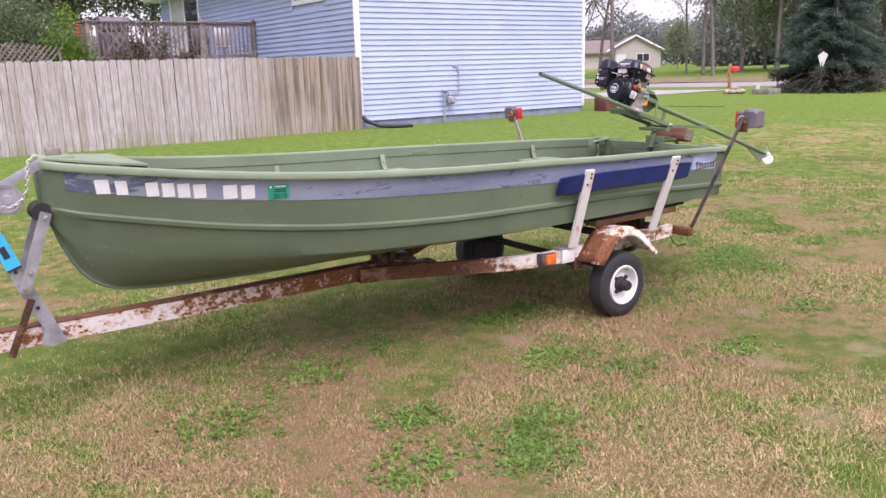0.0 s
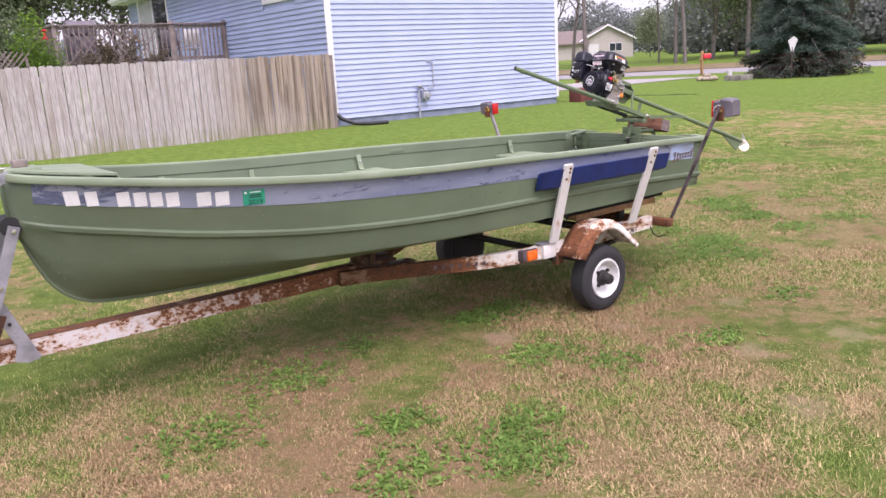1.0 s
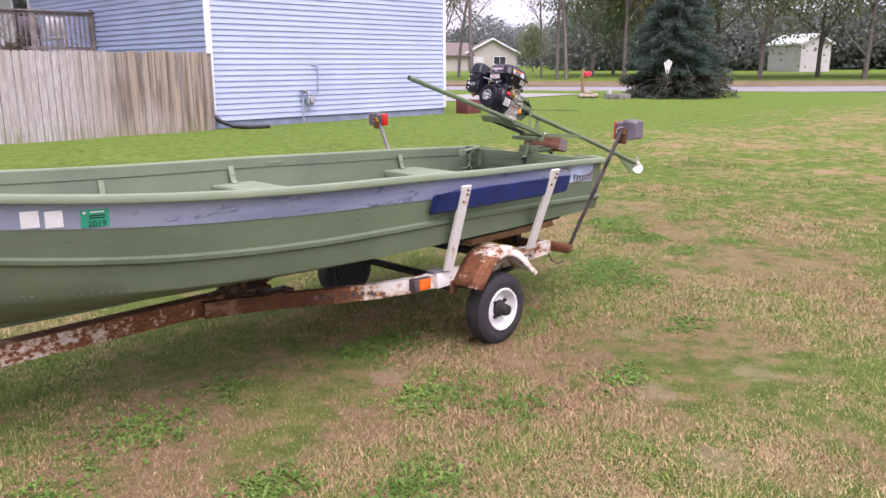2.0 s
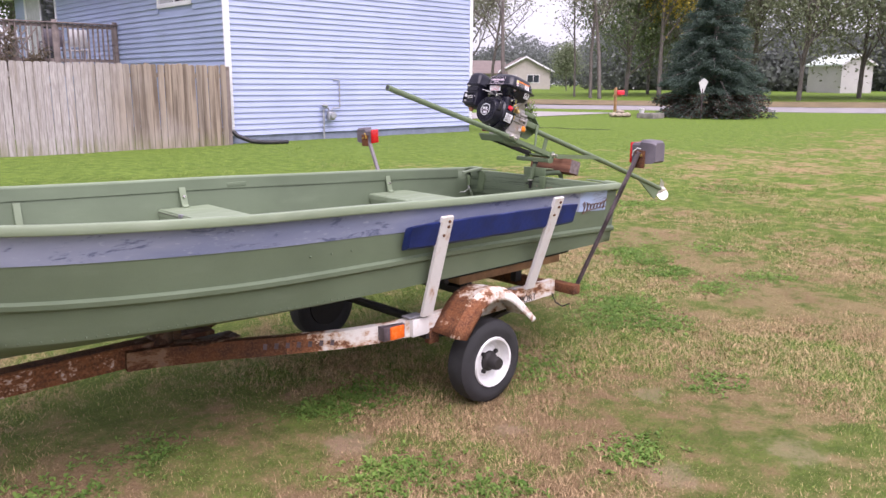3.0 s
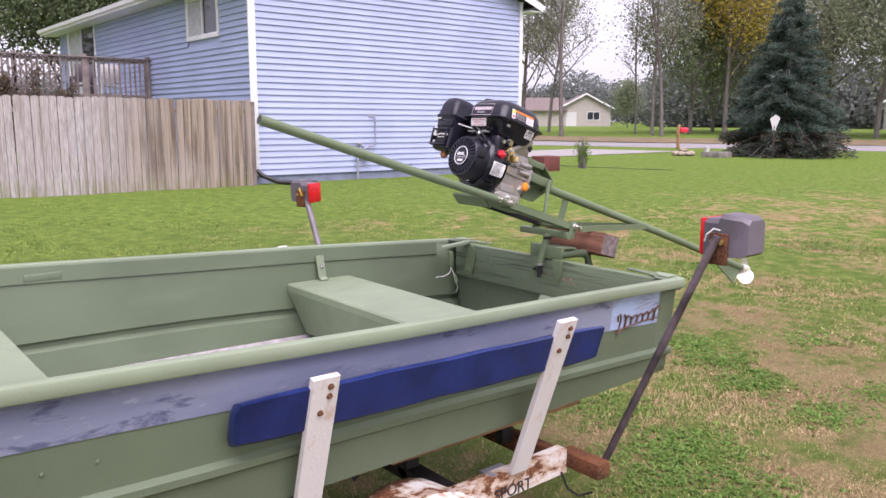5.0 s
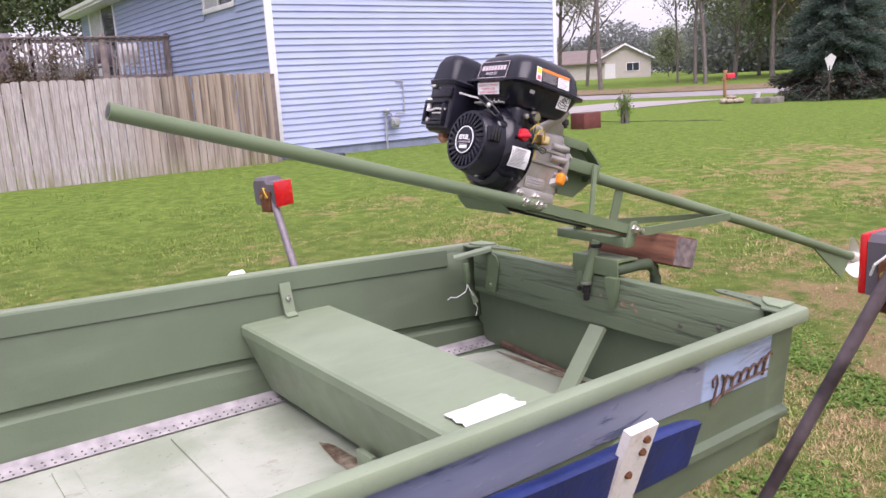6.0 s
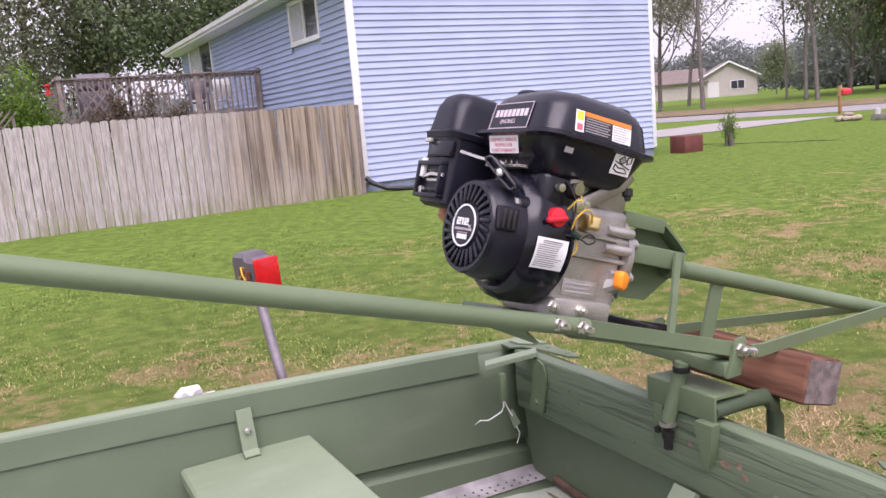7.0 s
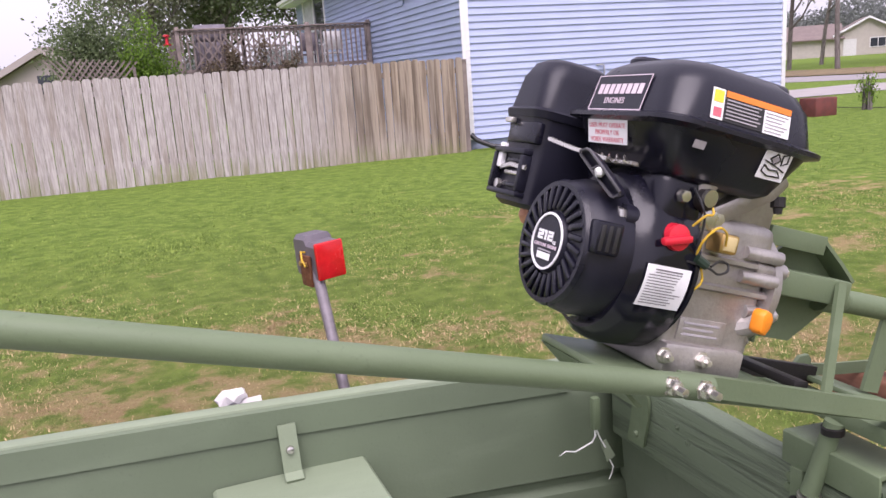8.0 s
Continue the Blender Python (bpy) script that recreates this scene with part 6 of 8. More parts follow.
        sag = [0.55, 0.92] + [1.0 + 0.03 * math.sin(i * 2.3) for i in range(len(xs) - 4)] + [0.92, 0.55]
        mid = sum(prof, Vector()) / len(prof)
        part("guide_pad", loft([[Vector((x, s * -0.006 + s * 0.042 * (x - 3.335), -0.018 - 0.0043 * (x - 3.335))) + mid + (p - mid) * k for p in prof] for x, k in zip(xs, sag)]), blue_vinyl, t, "blue vinyl padded guide board")
    # wheels with fenders
    for s in (-1, 1):
        w = part("wheel", lathe([(-0.056, 0.122), (-0.066, 0.155), (-0.062, 0.185), (-0.046, 0.204), (-0.02, 0.209), (0.02, 0.209), (0.046, 0.204), (0.062, 0.185), (0.066, 0.155), (0.056, 0.122)], (3.84, YC + s * 0.69, 0.207), (0, 1, 0), 40, caps=False), rubber, t, "worn black tyre")
        o = YC + s * 0.69
        part("rim", lathe([(0.058, 0.126), (0.067, 0.122), (0.065, 0.112), (0.04, 0.105), (0.022, 0.096), (0.014, 0.08), (0.028, 0.06), (0.03, 0.03), (0.03, 0.0)], (3.84, o, 0.207), (0, s, 0), 36, caps=False), rim_white, w, "white steel rim")
        part("hub", lathe([(0.02, 0.0), (0.02, 0.052), (0.04, 0.05), (0.05, 0.036), (0.085, 0.034), (0.1, 0.028), (0.102, 0.0)], (3.84, o, 0.207), (0, s, 0), 20), dark_steel, w, "black greasy hub")
        for k in range(4):
            a = radians(45 + 90 * k)
            part("lug_nut", lathe([(0.03, 0.0), (0.03, 0.011), (0.045, 0.011), (0.046, 0.0)], (3.84 + 0.06 * math.cos(a), o, 0.207 + 0.06 * math.sin(a)), (0, s, 0), 6), dark_steel, w)
        part("back_plate", lathe([(0.06, 0.0), (0.06, 0.12), (0.04, 0.128), (0.03, 0.131)], (3.84, o, 0.207), (0, -s, 0), 24, caps=False), dark_steel, w)
        arc = [(3.578, 0.385), (3.612, 0.43), (3.65, 0.478), (3.688, 0.518), (3.73, 0.55), (3.775, 0.567), (3.825, 0.573), (3.875, 0.568), (3.925, 0.552), (3.97, 0.524), (4.015, 0.487), (4.06, 0.446), (4.10, 0.408), (4.122, 0.386), (4.128, 0.374)]
        inn = YC + s * 0.585
        rows = []
        bm = bmesh.new()
        for x, z in arc:
            d = Vector((x - 3.835, 0, z - 0.325)).normalized()
            rows.append([bm.verts.new((x + d.x * e, inn + s * q, z + d.z * e)) for q, e in ((0, -0.006), (0.05, 0.0), (0.145, 0.006), (0.15, 0.010), (0.155, 0.006), (0.175, 0.004), (0.192, -0.006), (0.2, -0.03), (0.2, -0.045))])
        for r, q in zip(rows, rows[1:]):
            for i in range(8):
                bm.faces.new((r[i], r[i + 1], q[i + 1], q[i]))
        fd = part("fender", bm, fender_rust, t, "rusty white pressed fender")
        sol = fd.modifiers.new("sheet", 'SOLIDIFY')
        sol.thickness, sol.offset = 0.004, 0
    # lamps on their arms, both turned so that the red lens looks inwards
    for s in (-1, 1):
        mat_arm = steel_brown if s < 0 else arm_grey
        top = Vector((4.668, YC - 0.978, 1.195)) if s < 0 else Vector((4.48, YC + 1.03, 1.205))
        low = Vector((4.565, YC - 0.695, 0.455)) if s < 0 else Vector((4.52, YC + 0.72, 0.45))
        arm = part("lamp_arm", sweep([low, low.lerp(top, 0.5), top], 0.0118 if s < 0 else 0.0135, 14), mat_arm, t, "bent steel lamp arm")
        m = pose(4.738, YC - 0.945, 1.19, 0, 0, 0) if s < 0 else pose(4.505, YC + 1.01, 1.187, 0, -3, 14)
        m = m @ Matrix.Diagonal((1, 1, 1, 1) if s < 0 else (0.70, 0.9, 0.84, 1))
        def shell(y, w, z0, z1):
            c = 0.012
            return [(-w, y, z0), (w, y, z0), (w, y, z1 - c), (w - c, y, z1), (-w + c, y, z1), (-w, y, z1 - c)]
        k = 1 if s < 0 else -1
        rings = [shell(k * y, w, z0, z1) for y, w, z0, z1 in ((0.022, 0.05, -0.054, 0.05), (-0.022, 0.05, -0.054, 0.05), (-0.028, 0.052, -0.058, 0.066), (-0.095, 0.049, -0.052, 0.062), (-0.112, 0.042, -0.042, 0.052))]
        part("tail_lamp", loft(rings, m=m), lamp_grey, arm, "grey tail lamp housing")
        part("lamp_lens", slab((-0.0515, min(k * 0.022, k * 0.036), -0.055), (0.0515, max(k * 0.022, k * 0.036), 0.051), 0.005, m=m), red_lens, arm, "red tail lamp lens")
        part("lamp_slot", slab((-0.0515, -0.002, -0.012), (-0.0495, 0.004, 0.008), m=m), ink, arm)
        part("lamp_plate", slab((-0.062, k * -0.03 - 0.028, -0.078), (-0.050, k * -0.03 + 0.028, 0.012), 0.002, m=m), deep_rust, arm)
        for dy in (-0.014, 0.014):
            part("lamp_bolt", lathe([(0, 0.008), (0.008, 0.008), (0.009, 0)], (-0.062, k * -0.03 + dy, -0.012), (-1, 0, 0), 6, m=m), brass, arm)
        part("lamp_wire", sweep([m @ Vector((-0.052, k * -0.03, 0.02)), m @ Vector((-0.072, k * -0.022, 0.026)), m @ Vector((-0.082, k * -0.006, 0.008)), m @ Vector((-0.078, k * 0.002, -0.012))], 0.0024, 6), yellow_wire if s > 0 else paper_white, arm)
    part("dangling_wire", sweep([(4.47, YC - 0.6, 0.41), (4.48, YC - 0.62, 0.36), (4.5, YC - 0.65, 0.34), (4.53, YC - 0.68, 0.355)], 0.004, 5), dark_steel, t)
    # winch stand
    main = part("winch_post", sweep([(0.715, YC - 0.05, 0.40), (0.62, YC - 0.05, 0.64), (0.535, YC - 0.05, 0.88), (0.48, YC - 0.05, 1.02)], 0.03, 4, flat=(0.02, 0.06), up=(1, 0, 0)), galv, t, "dull galvanized winch post")
    part("post_foot", prism([(0.648, 0.374), (0.70, 0.358), (0.75, 0.365), (0.757, 0.382), (0.72, 0.44), (0.67, 0.455)], YC - 0.064, YC - 0.05, "xz"), galv, main)
    st = part("sticker", sweep([(0.582, YC - 0.0655, 0.748), (0.528, YC - 0.0655, 0.90)], 0.03, 4, flat=(0.004, 0.064), up=(1, 0, 0)), blue_sticker, main, "cyan sticker")
    part("sticker_edge", sweep([(0.584, YC - 0.067, 0.742), (0.581, YC - 0.067, 0.751)], 0.03, 4, flat=(0.004, 0.064), up=(1, 0, 0)), ink, st)
    part("sticker_bar", sweep([(0.562, YC - 0.068, 0.798), (0.543, YC - 0.068, 0.852)], 0.01, 4, flat=(0.002, 0.026), up=(1, 0, 0)), ink, st)
    for z in (0.55, 0.66, 0.73):
        part("post_bolt", lathe([(0, 0.009), (0.006, 0.007), (0.007, 0)], (0.62 - (z - 0.64) * 0.37, YC - 0.06, z), (0, -1, 0), 8), dark_steel, main)
    armr = part("roller_arm", sweep([(0.605, YC - 0.085, 0.635), (0.672, YC - 0.085, 0.81), (0.738, YC - 0.085, 0.985)], 0.03, 4, flat=(0.014, 0.048), up=(1, 0, 0)), galv, t, "galvanized roller arm")
    part("roller_arm_far", sweep([(0.605, YC + 0.06, 0.635), (0.672, YC + 0.06, 0.81), (0.738, YC + 0.06, 0.985)], 0.03, 4, flat=(0.014, 0.048), up=(1, 0, 0)), galv, t)
    part("bow_roller", lathe([(-0.06, 0.0), (-0.06, 0.045), (-0.02, 0.035), (0.02, 0.035), (0.06, 0.045), (0.06, 0.0)], (0.728, YC, 0.982), (0, 1, 0), 20), rubber, armr, "black rubber bow roller")
    for z, x in ((0.655, 0.612), (0.725, 0.64), (0.965, 0.731)):
        part("arm_bolt", lathe([(0, 0.012), (0.008, 0.01), (0.009, 0)], (x, YC - 0.094, z), (0, -1, 0), 8), zinc, armr)
    part("handle_bar", sweep([(0.628, YC - 0.1, 0.605), (0.515, YC - 0.1, 0.355)], 0.015, 6, flat=(0.034, 0.012), up=(0, 1, 0)), cradle_rust, t, "rusty strap below the winch post")
    win = part("winch", lathe([(-0.006, 0.0), (-0.006, 0.02), (-0.003, 0.022), (-0.003, 0.05), (-0.006, 0.052), (-0.006, 0.062), (0.006, 0.062), (0.006, 0.0)], (0.592, YC - 0.1, 1.062), (0, 1, 0), 44), galv, t, "toothed winch gear")
    bm = bmesh.new()
    for i in range(40):
        a = 2 * math.pi * i / 40
        box((0.008, 0.012, 0.006), m=pose(0.592 + 0.064 * math.cos(a), YC - 0.1, 1.062 + 0.064 * math.sin(a), 0, -math.degrees(a), 0), bm=bm)
    part("gear_teeth", bm, galv, win)
    part("winch_frame", slab((0.41, YC - 0.07, 0.98), (0.56, YC + 0.06, 1.10), 0.01), galv, win)
    part("bow_strap_bar", sweep([(0.755, YC - 0.08, 1.212), (0.70, YC - 0.085, 1.182), (0.59, YC - 0.09, 1.128), (0.46, YC - 0.09, 1.07)], 0.015, 6, flat=(0.04, 0.014), up=(0, 1, 0)), galv, t, "grey metal strap to the bow")
    ch = part("chain", bmesh.new(), zinc, t, "bright link chain")
    bm = bmesh.new()
    pts = [(0.735, 1.245), (0.71, 1.24), (0.688, 1.218), (0.68, 1.18), (0.678, 1.145), (0.672, 1.105), (0.655, 1.068), (0.63, 1.045), (0.60, 1.03), (0.565, 1.035)]
    for i in range(len(pts) * 2 - 2):
        a, b2 = pts[i // 2], pts[i // 2 + 1]
        f = 0.25 + 0.5 * (i % 2)
        c = (a[0] + (b2[0] - a[0]) * f, YC - 0.13, a[1] + (b2[1] - a[1]) * f)
        ang = math.degrees(math.atan2(b2[1] - a[1], b2[0] - a[0]))
        ring = [(0.0125 * math.cos(q), 0.0075 * math.sin(q), 0) for q in np.linspace(0, 2 * math.pi, 9)]
        sweep(ring, 0.0026, 5, bm, pose(*c, 0, -ang, 0) @ pose(0, 0, 0, 90 * (i % 2), 0, 0))
    me = bpy.data.meshes.new("chain")
    bm.transform(WORLD[t].inverted())
    bm.to_mesh(me)
    bm.free()
    me.materials.append(zinc)
    ch.data = me
    t.location.x += 0.04
    return t


build_trailer()

# ---- the long-tail mud motor, built level and then tipped on its pivot ----
TIP = pose(5.105, YC - 0.012, 1.095, 0, 17.5, 0)


def build_motor():
    o = TIP.translation
    mt = thing("mud_motor", "long-tail mud motor with black petrol engine on green frame", "outboard motor", tuple(o))
    def put(name, bm, material, parent=None, label="", sharp=35):
        bm.transform(TIP)
        return part(name, bm, material, parent or mt, label, sharp)
    # frame
    handle = put("tiller_tube", sweep([(-1.44, -0.140, -0.014), (-0.9, -0.119, -0.006), (-0.385, -0.098, 0.003)], 0.0148, 18), motor_green, None, "long green steel tiller tube", 50)
    # black disc on the closed end paints the dark inside of a hollow tube
    put("tube_end", lathe([(0, 0.0), (0, 0.011), (-0.002, 0.0115)], (-1.4405, -0.140, -0.014), (-1, 0, 0), 16), ink, handle, "black disc as the dark of the open tube end")
    for x in (-0.452, -0.404):
        put("bolt", lathe([(0, 0.0125), (0.002, 0.0125), (0.0025, 0.0095), (0.012, 0.009), (0.013, 0.0052), (0.026, 0.005), (0.027, 0)], (x, -0.1125, 0.0035), (0, -1, 0), 6), zinc, handle, "bright zinc bolt")
    frm = put("engine_frame", slab((-0.505, -0.085, -0.008), (-0.22, 0.09, 0.002), 0.003), motor_green, None, "green welded steel frame")
    put("frame_lip", prism([(-0.505, -0.008), (-0.50, -0.008), (-0.46, -0.032), (-0.468, -0.034)], -0.085, 0.09, "xz"), motor_green, frm)
    put("frame_bar", sweep([(-0.42, -0.085, 0.002), (-0.018, -0.092, -0.002)], 0.01, 4, flat=(0.012, 0.026)), motor_green, frm)
    put("frame_bar", slab((-0.40, 0.076, -0.017), (-0.012, 0.088, 0.011), 0.002), dark_steel, frm, "dark far side bar")
    put("frame_ledge", slab((-0.40, -0.084, -0.019), (0.0, -0.068, -0.012), 0.001), motor_green, frm)
    put("dark_cross_bar", slab((-0.22, -0.07, 0.006), (-0.195, 0.07, 0.018), 0.002), dark_steel, frm)
    put("upright", sweep([(-0.186, -0.092, 0.0), (-0.158, -0.046, 0.15)], 0.01, 4, flat=(0.015, 0.006), up=(0, 1, 0)), motor_green, frm)
    put("upright", sweep([(0.010, 0.0, 0.0), (0.012, 0.0, 0.115)], 0.01, 4, flat=(0.032, 0.006), up=(0, 1, 0)), motor_green, frm)
    put("upright_flange", sweep([(0.026, 0.013, 0.0), (0.028, 0.013, 0.113)], 0.01, 4, flat=(0.005, 0.024), up=(0, 1, 0)), motor_green, frm)
    put("upright_base", slab((-0.03, -0.086, -0.012), (0.026, 0.086, -0.004), 0.002), motor_green, frm)
    # bent strip bracket that holds the shaft to the engine
    outline = [(-0.262, 0.055), (-0.163, 0.055), (-0.102, 0.112), (-0.102, 0.150), (-0.178, 0.194), (-0.206, 0.19), (-0.252, 0.150), (-0.262, 0.150)]
    bk = put("shaft_bracket", prism(outline, 0.010, 0.016, "xz"), motor_green, None, "green folded shaft bracket")
    top_line = [(-0.184, -0.008, 0.203), (-0.178, -0.008, 0.197), (-0.140, -0.008, 0.174), (-0.112, -0.008, 0.154)]
    put("bracket_flange", sweep(top_line, 0.01, 4, flat=(0.036, 0.005), up=(0, 0, 1)), motor_green, bk)
    put("bracket_arm", slab((-0.282, -0.030, 0.181), (-0.184, -0.024, 0.206), 0.001), motor_green, bk)
    put("bracket_arm", slab((-0.282, -0.024, 0.200), (-0.184, 0.012, 0.206), 0.001), motor_green, bk)
    put("bracket_plate", slab((-0.268, -0.03, 0.052), (-0.263, 0.04, 0.152), 0.001), motor_green, bk)
    put("bracket_shelf", slab((-0.272, -0.044, 0.120), (-0.134, 0.0095, 0.154), 0.003), motor_green, bk)
    sh = put("shaft_tube", sweep([(-0.13, 0, 0.125), (0.7, 0, 0.122), (1.47, 0, 0.106)], 0.0165, 16), motor_green, None, "long green drive shaft tube", 50)
    put("shaft_collar", lathe([(0, 0.0205), (0.04, 0.0205), (0.045, 0.017)], (-0.14, 0, 0.125), (1, 0, 0), 16), motor_green, sh)
    for s in (-1, 1):
        put("side_brace", sweep([(0.008, s * 0.107, 0.0), (0.04, s * 0.104, 0.004), (0.55, s * 0.022, 0.121)], 0.01, 4, flat=(0.006, 0.024 if s < 0 else 0.019)), motor_green, sh)
    put("pivot_bolt", lathe([(0, 0.014), (0.002, 0.014), (0.0025, 0.011), (0.013, 0.0105), (0.014, 0.006), (0.03, 0.006), (0.031, 0)], (-0.018, -0.106, 0), (0, -1, 0), 6), zinc, frm)
    put("pivot_sleeve", sweep([(-0.018, -0.112, 0.0), (0.012, -0.112, 0.0)], 0.008, 10), zinc, frm)
    put("skeg", prism([(1.12, 0.112), (1.455, 0.10), (1.445, 0.06), (1.42, 0.012)], -0.004, 0.004, "xz"), motor_green, sh, "green triangular skeg")
    hub = put("propeller", lathe([(0, 0.02), (0.05, 0.023), (0.072, 0.017), (0.08, 0.0)], (1.468, 0, 0.106), (1, 0, 0), 16), prop_white, sh, "worn pale propeller")
    for a in (-20, 160):
        rows = []
        for i in range(8):
            r = 0.014 + 0.07 * i / 7
            w = 0.088 * math.sin(math.pi * (0.22 + 0.70 * i / 7)) ** 0.8
            tw = radians(58 - 24 * i / 7)
            rows.append([(math.cos(tw) * w * k, math.sin(tw) * w * k + th, r) for k, th in ((-0.5, 0.0), (0, 0.005), (0.5, 0.0), (0, -0.005))])
        put("blade", loft(rows, m=pose(1.505, 0, 0.106, a, 0, 0)), prop_white, hub)
    # ---- the engine
    en = thing("engine", "black single-cylinder petrol engine with printed labels", "engine", tuple(TIP @ Vector((-0.4, 0, 0.0))))
    def eng(name, bm, material, parent=None, label="", sharp=35):
        bm.transform(TIP)
        return part(name, bm, material, parent or en, label, sharp)
    # crankcase
    case = eng("crankcase", slab((-0.43, -0.052, 0.028), (-0.29, 0.085, 0.2), 0.014, 3), alloy, None, "grey cast alloy crankcase")
    eng("case_foot", slab((-0.428, -0.062, 0.004), (-0.305, 0.085, 0.042), 0.005), alloy, case)
    eng("side_cover", lathe([(0, 0.0), (0, 0.078), (0.012, 0.078), (0.016, 0.07), (0.022, 0.06), (0.024, 0.03), (0.026, 0.03), (0.026, 0.0)], (-0.292, 0.01, 0.12), (1, 0, 0), 30), alloy, case)
    for a in range(0, 360, 45):
        y, z = 0.01 + 0.066 * math.cos(radians(a + 22)), 0.12 + 0.074 * math.sin(radians(a + 22))
        bs = eng("boss", lathe([(-0.045, 0.0), (-0.045, 0.0085), (-0.004, 0.0095), (0.002, 0.0105), (0.003, 0)], (-0.272, y, z), (1, 0, 0), 12), alloy, case)
        eng("boss_bolt", lathe([(0, 0.0065), (0.006, 0.0065), (0.007, 0)], (-0.269, y, z), (1, 0, 0), 6), zinc, bs)
    for z in (0.135, 0.165):
        eng("side_boss", lathe([(-0.03, 0.0), (-0.03, 0.008), (0.022, 0.009), (0.023, 0.0055), (0.03, 0.0)], (-0.31, -0.058, z), (0.97, -0.12, 0), 12), alloy, case)
    for z in (0.115, 0.15):
        eng("rib", sweep([(-0.42, -0.054, z), (-0.29, -0.054, z)], 0.005, 6), alloy, case)
    eng("cast_panel", slab((-0.412, -0.0545, 0.046), (-0.34, -0.05, 0.074), 0.001), alloy, case)
    for i in range(3):
        eng("cast_bar", slab((-0.405, -0.0552, 0.052 + 0.007 * i), (-0.35 - 0.008 * (i % 2), -0.054, 0.055 + 0.007 * i), 0.0003), grey_print, case)
    for x in (-0.43, -0.372):
        eng("foot_bolt", lathe([(0, 0.011), (0.002, 0.011), (0.0025, 0.008), (0.01, 0.0075), (0.011, 0.004), (0.017, 0.004), (0.018, 0)], (x, -0.061, 0.026), (0, -1, 0), 6), zinc, case)
    eng("dipstick_neck", sweep([(-0.315, -0.04, 0.07), (-0.297, -0.062, 0.083)], 0.014, 10), alloy, case)
    cap = [(-0.016, 0.004), (-0.013, 0.013), (0.0, 0.016), (0.013, 0.013), (0.015, -0.003), (0.009, -0.014), (-0.006, -0.015)]
    eng("dipstick_cap", prism(cap, -0.009, 0.009, "xz", m=pose(-0.303, -0.07, 0.085, 0, 24, 20), bevel=0.004), orange_plastic, case, "orange oil dipstick cap")
    cyl = eng("cylinder_head", slab((-0.42, -0.03, 0.18), (-0.30, 0.11, 0.25), 0.012, 2), alloy, None, "finned alloy cylinder")
    for i in range(7):
        eng("fin", slab((-0.425, -0.038 + 0.02 * i, 0.19), (-0.295, -0.032 + 0.02 * i, 0.252), 0.001), alloy, cyl)
    # blower housing and recoil cover
    bl = eng("blower_housing", loft([[(x, 0.012 + r * math.cos(a) * (1.0 if math.cos(a) < 0 else 1.08), 0.125 + max(r * math.sin(a) * (1.2 if math.sin(a) > 0 else 1.12), -0.108)) for a in [2 * math.pi * i / 36 for i in range(36)]] for x, r in ((-0.425, 0.09), (-0.435, 0.096), (-0.485, 0.096), (-0.50, 0.092), (-0.512, 0.082))]), black_satin, None, "glossy black blower housing", 40)
    eng("housing_shoulder", slab((-0.495, -0.068, 0.16), (-0.42, 0.10, 0.245), 0.02, 3), black_satin, bl)
    eng("housing_lip", lathe([(0, 0.099), (0.006, 0.099), (0.006, 0.093), (0, 0.093)], (-0.436, 0.012, 0.125), (1, 0, 0), 40, caps=False), black_satin, bl)
    rc = eng("recoil_cover", lathe([(0, 0.0), (0, 0.083), (0.026, 0.082), (0.04, 0.078), (0.056, 0.07), (0.058, 0.036), (0.06, 0.035), (0.06, 0.0)], (-0.512, 0.012, 0.128), (-1, 0, 0), 44), black_plastic, None, "black slotted recoil starter cover", 40)
    for i in range(26):
        a = 2 * math.pi * i / 26
        bm = box((0.006, 0.029, 0.0072), bevel=0.002)
        eng("cooling_rib", (bm.transform(pose(-0.571, 0.012, 0.128, math.degrees(a), 0, 0) @ pose(0, 0.053, 0, 14, 0, 0)), bm)[1], black_satin, rc)
    eng("cover_ring", lathe([(0, 0.066), (0.006, 0.067), (0.006, 0.073), (0, 0.076)], (-0.566, 0.012, 0.128), (-1, 0, 0), 44, caps=False), black_satin, rc)
    em = eng("emblem_disc", lathe([(0, 0.0), (0, 0.037), (0.006, 0.035), (0.006, 0.0)], (-0.570, 0.012, 0.128), (-1, 0, 0), 36), black_plastic, rc, "round printed emblem")
    eng("emblem_ring", lathe([(0, 0.0345), (0.0015, 0.0345), (0.0015, 0.0318), (0, 0.0318)], (-0.576, 0.012, 0.128), (-1, 0, 0), 36, caps=False), white_paint, em)
    face = pose(-0.5765, 0.012, 0.128) @ Matrix(((0, 0, -1, 0), (-1, 0, 0, 0), (0, 1, 0, 0), (0, 0, 0, 1)))
    bm = bmesh.new()
    def bar(u0, u1, v0, v1):
        box((u1 - u0, v1 - v0, 0.0008), ((u0 + u1) / 2, (v0 + v1) / 2, 0.0006), face, bm=bm)
    for u in (-0.0215, 0.0012):
        for v in (0.0005, 0.0048, 0.0091):
            bar(u, u + 0.0118, v, v + 0.0031)
        bar(u, u + 0.0036, 0.0031, 0.0052)
        bar(u + 0.0082, u + 0.0118, 0.0074, 0.0095)
    bar(-0.0055, -0.0018, 0.0005, 0.0122)
    bar(-0.0078, -0.0050, 0.0091, 0.0122)
    eng("emblem_number", bm, white_paint, em, "white number 212")
    eng("emblem_unit", lettering("cc", 0.0085, 0.0004, face @ pose(0.0185, 0.0008, 0.0006)), white_paint, em)
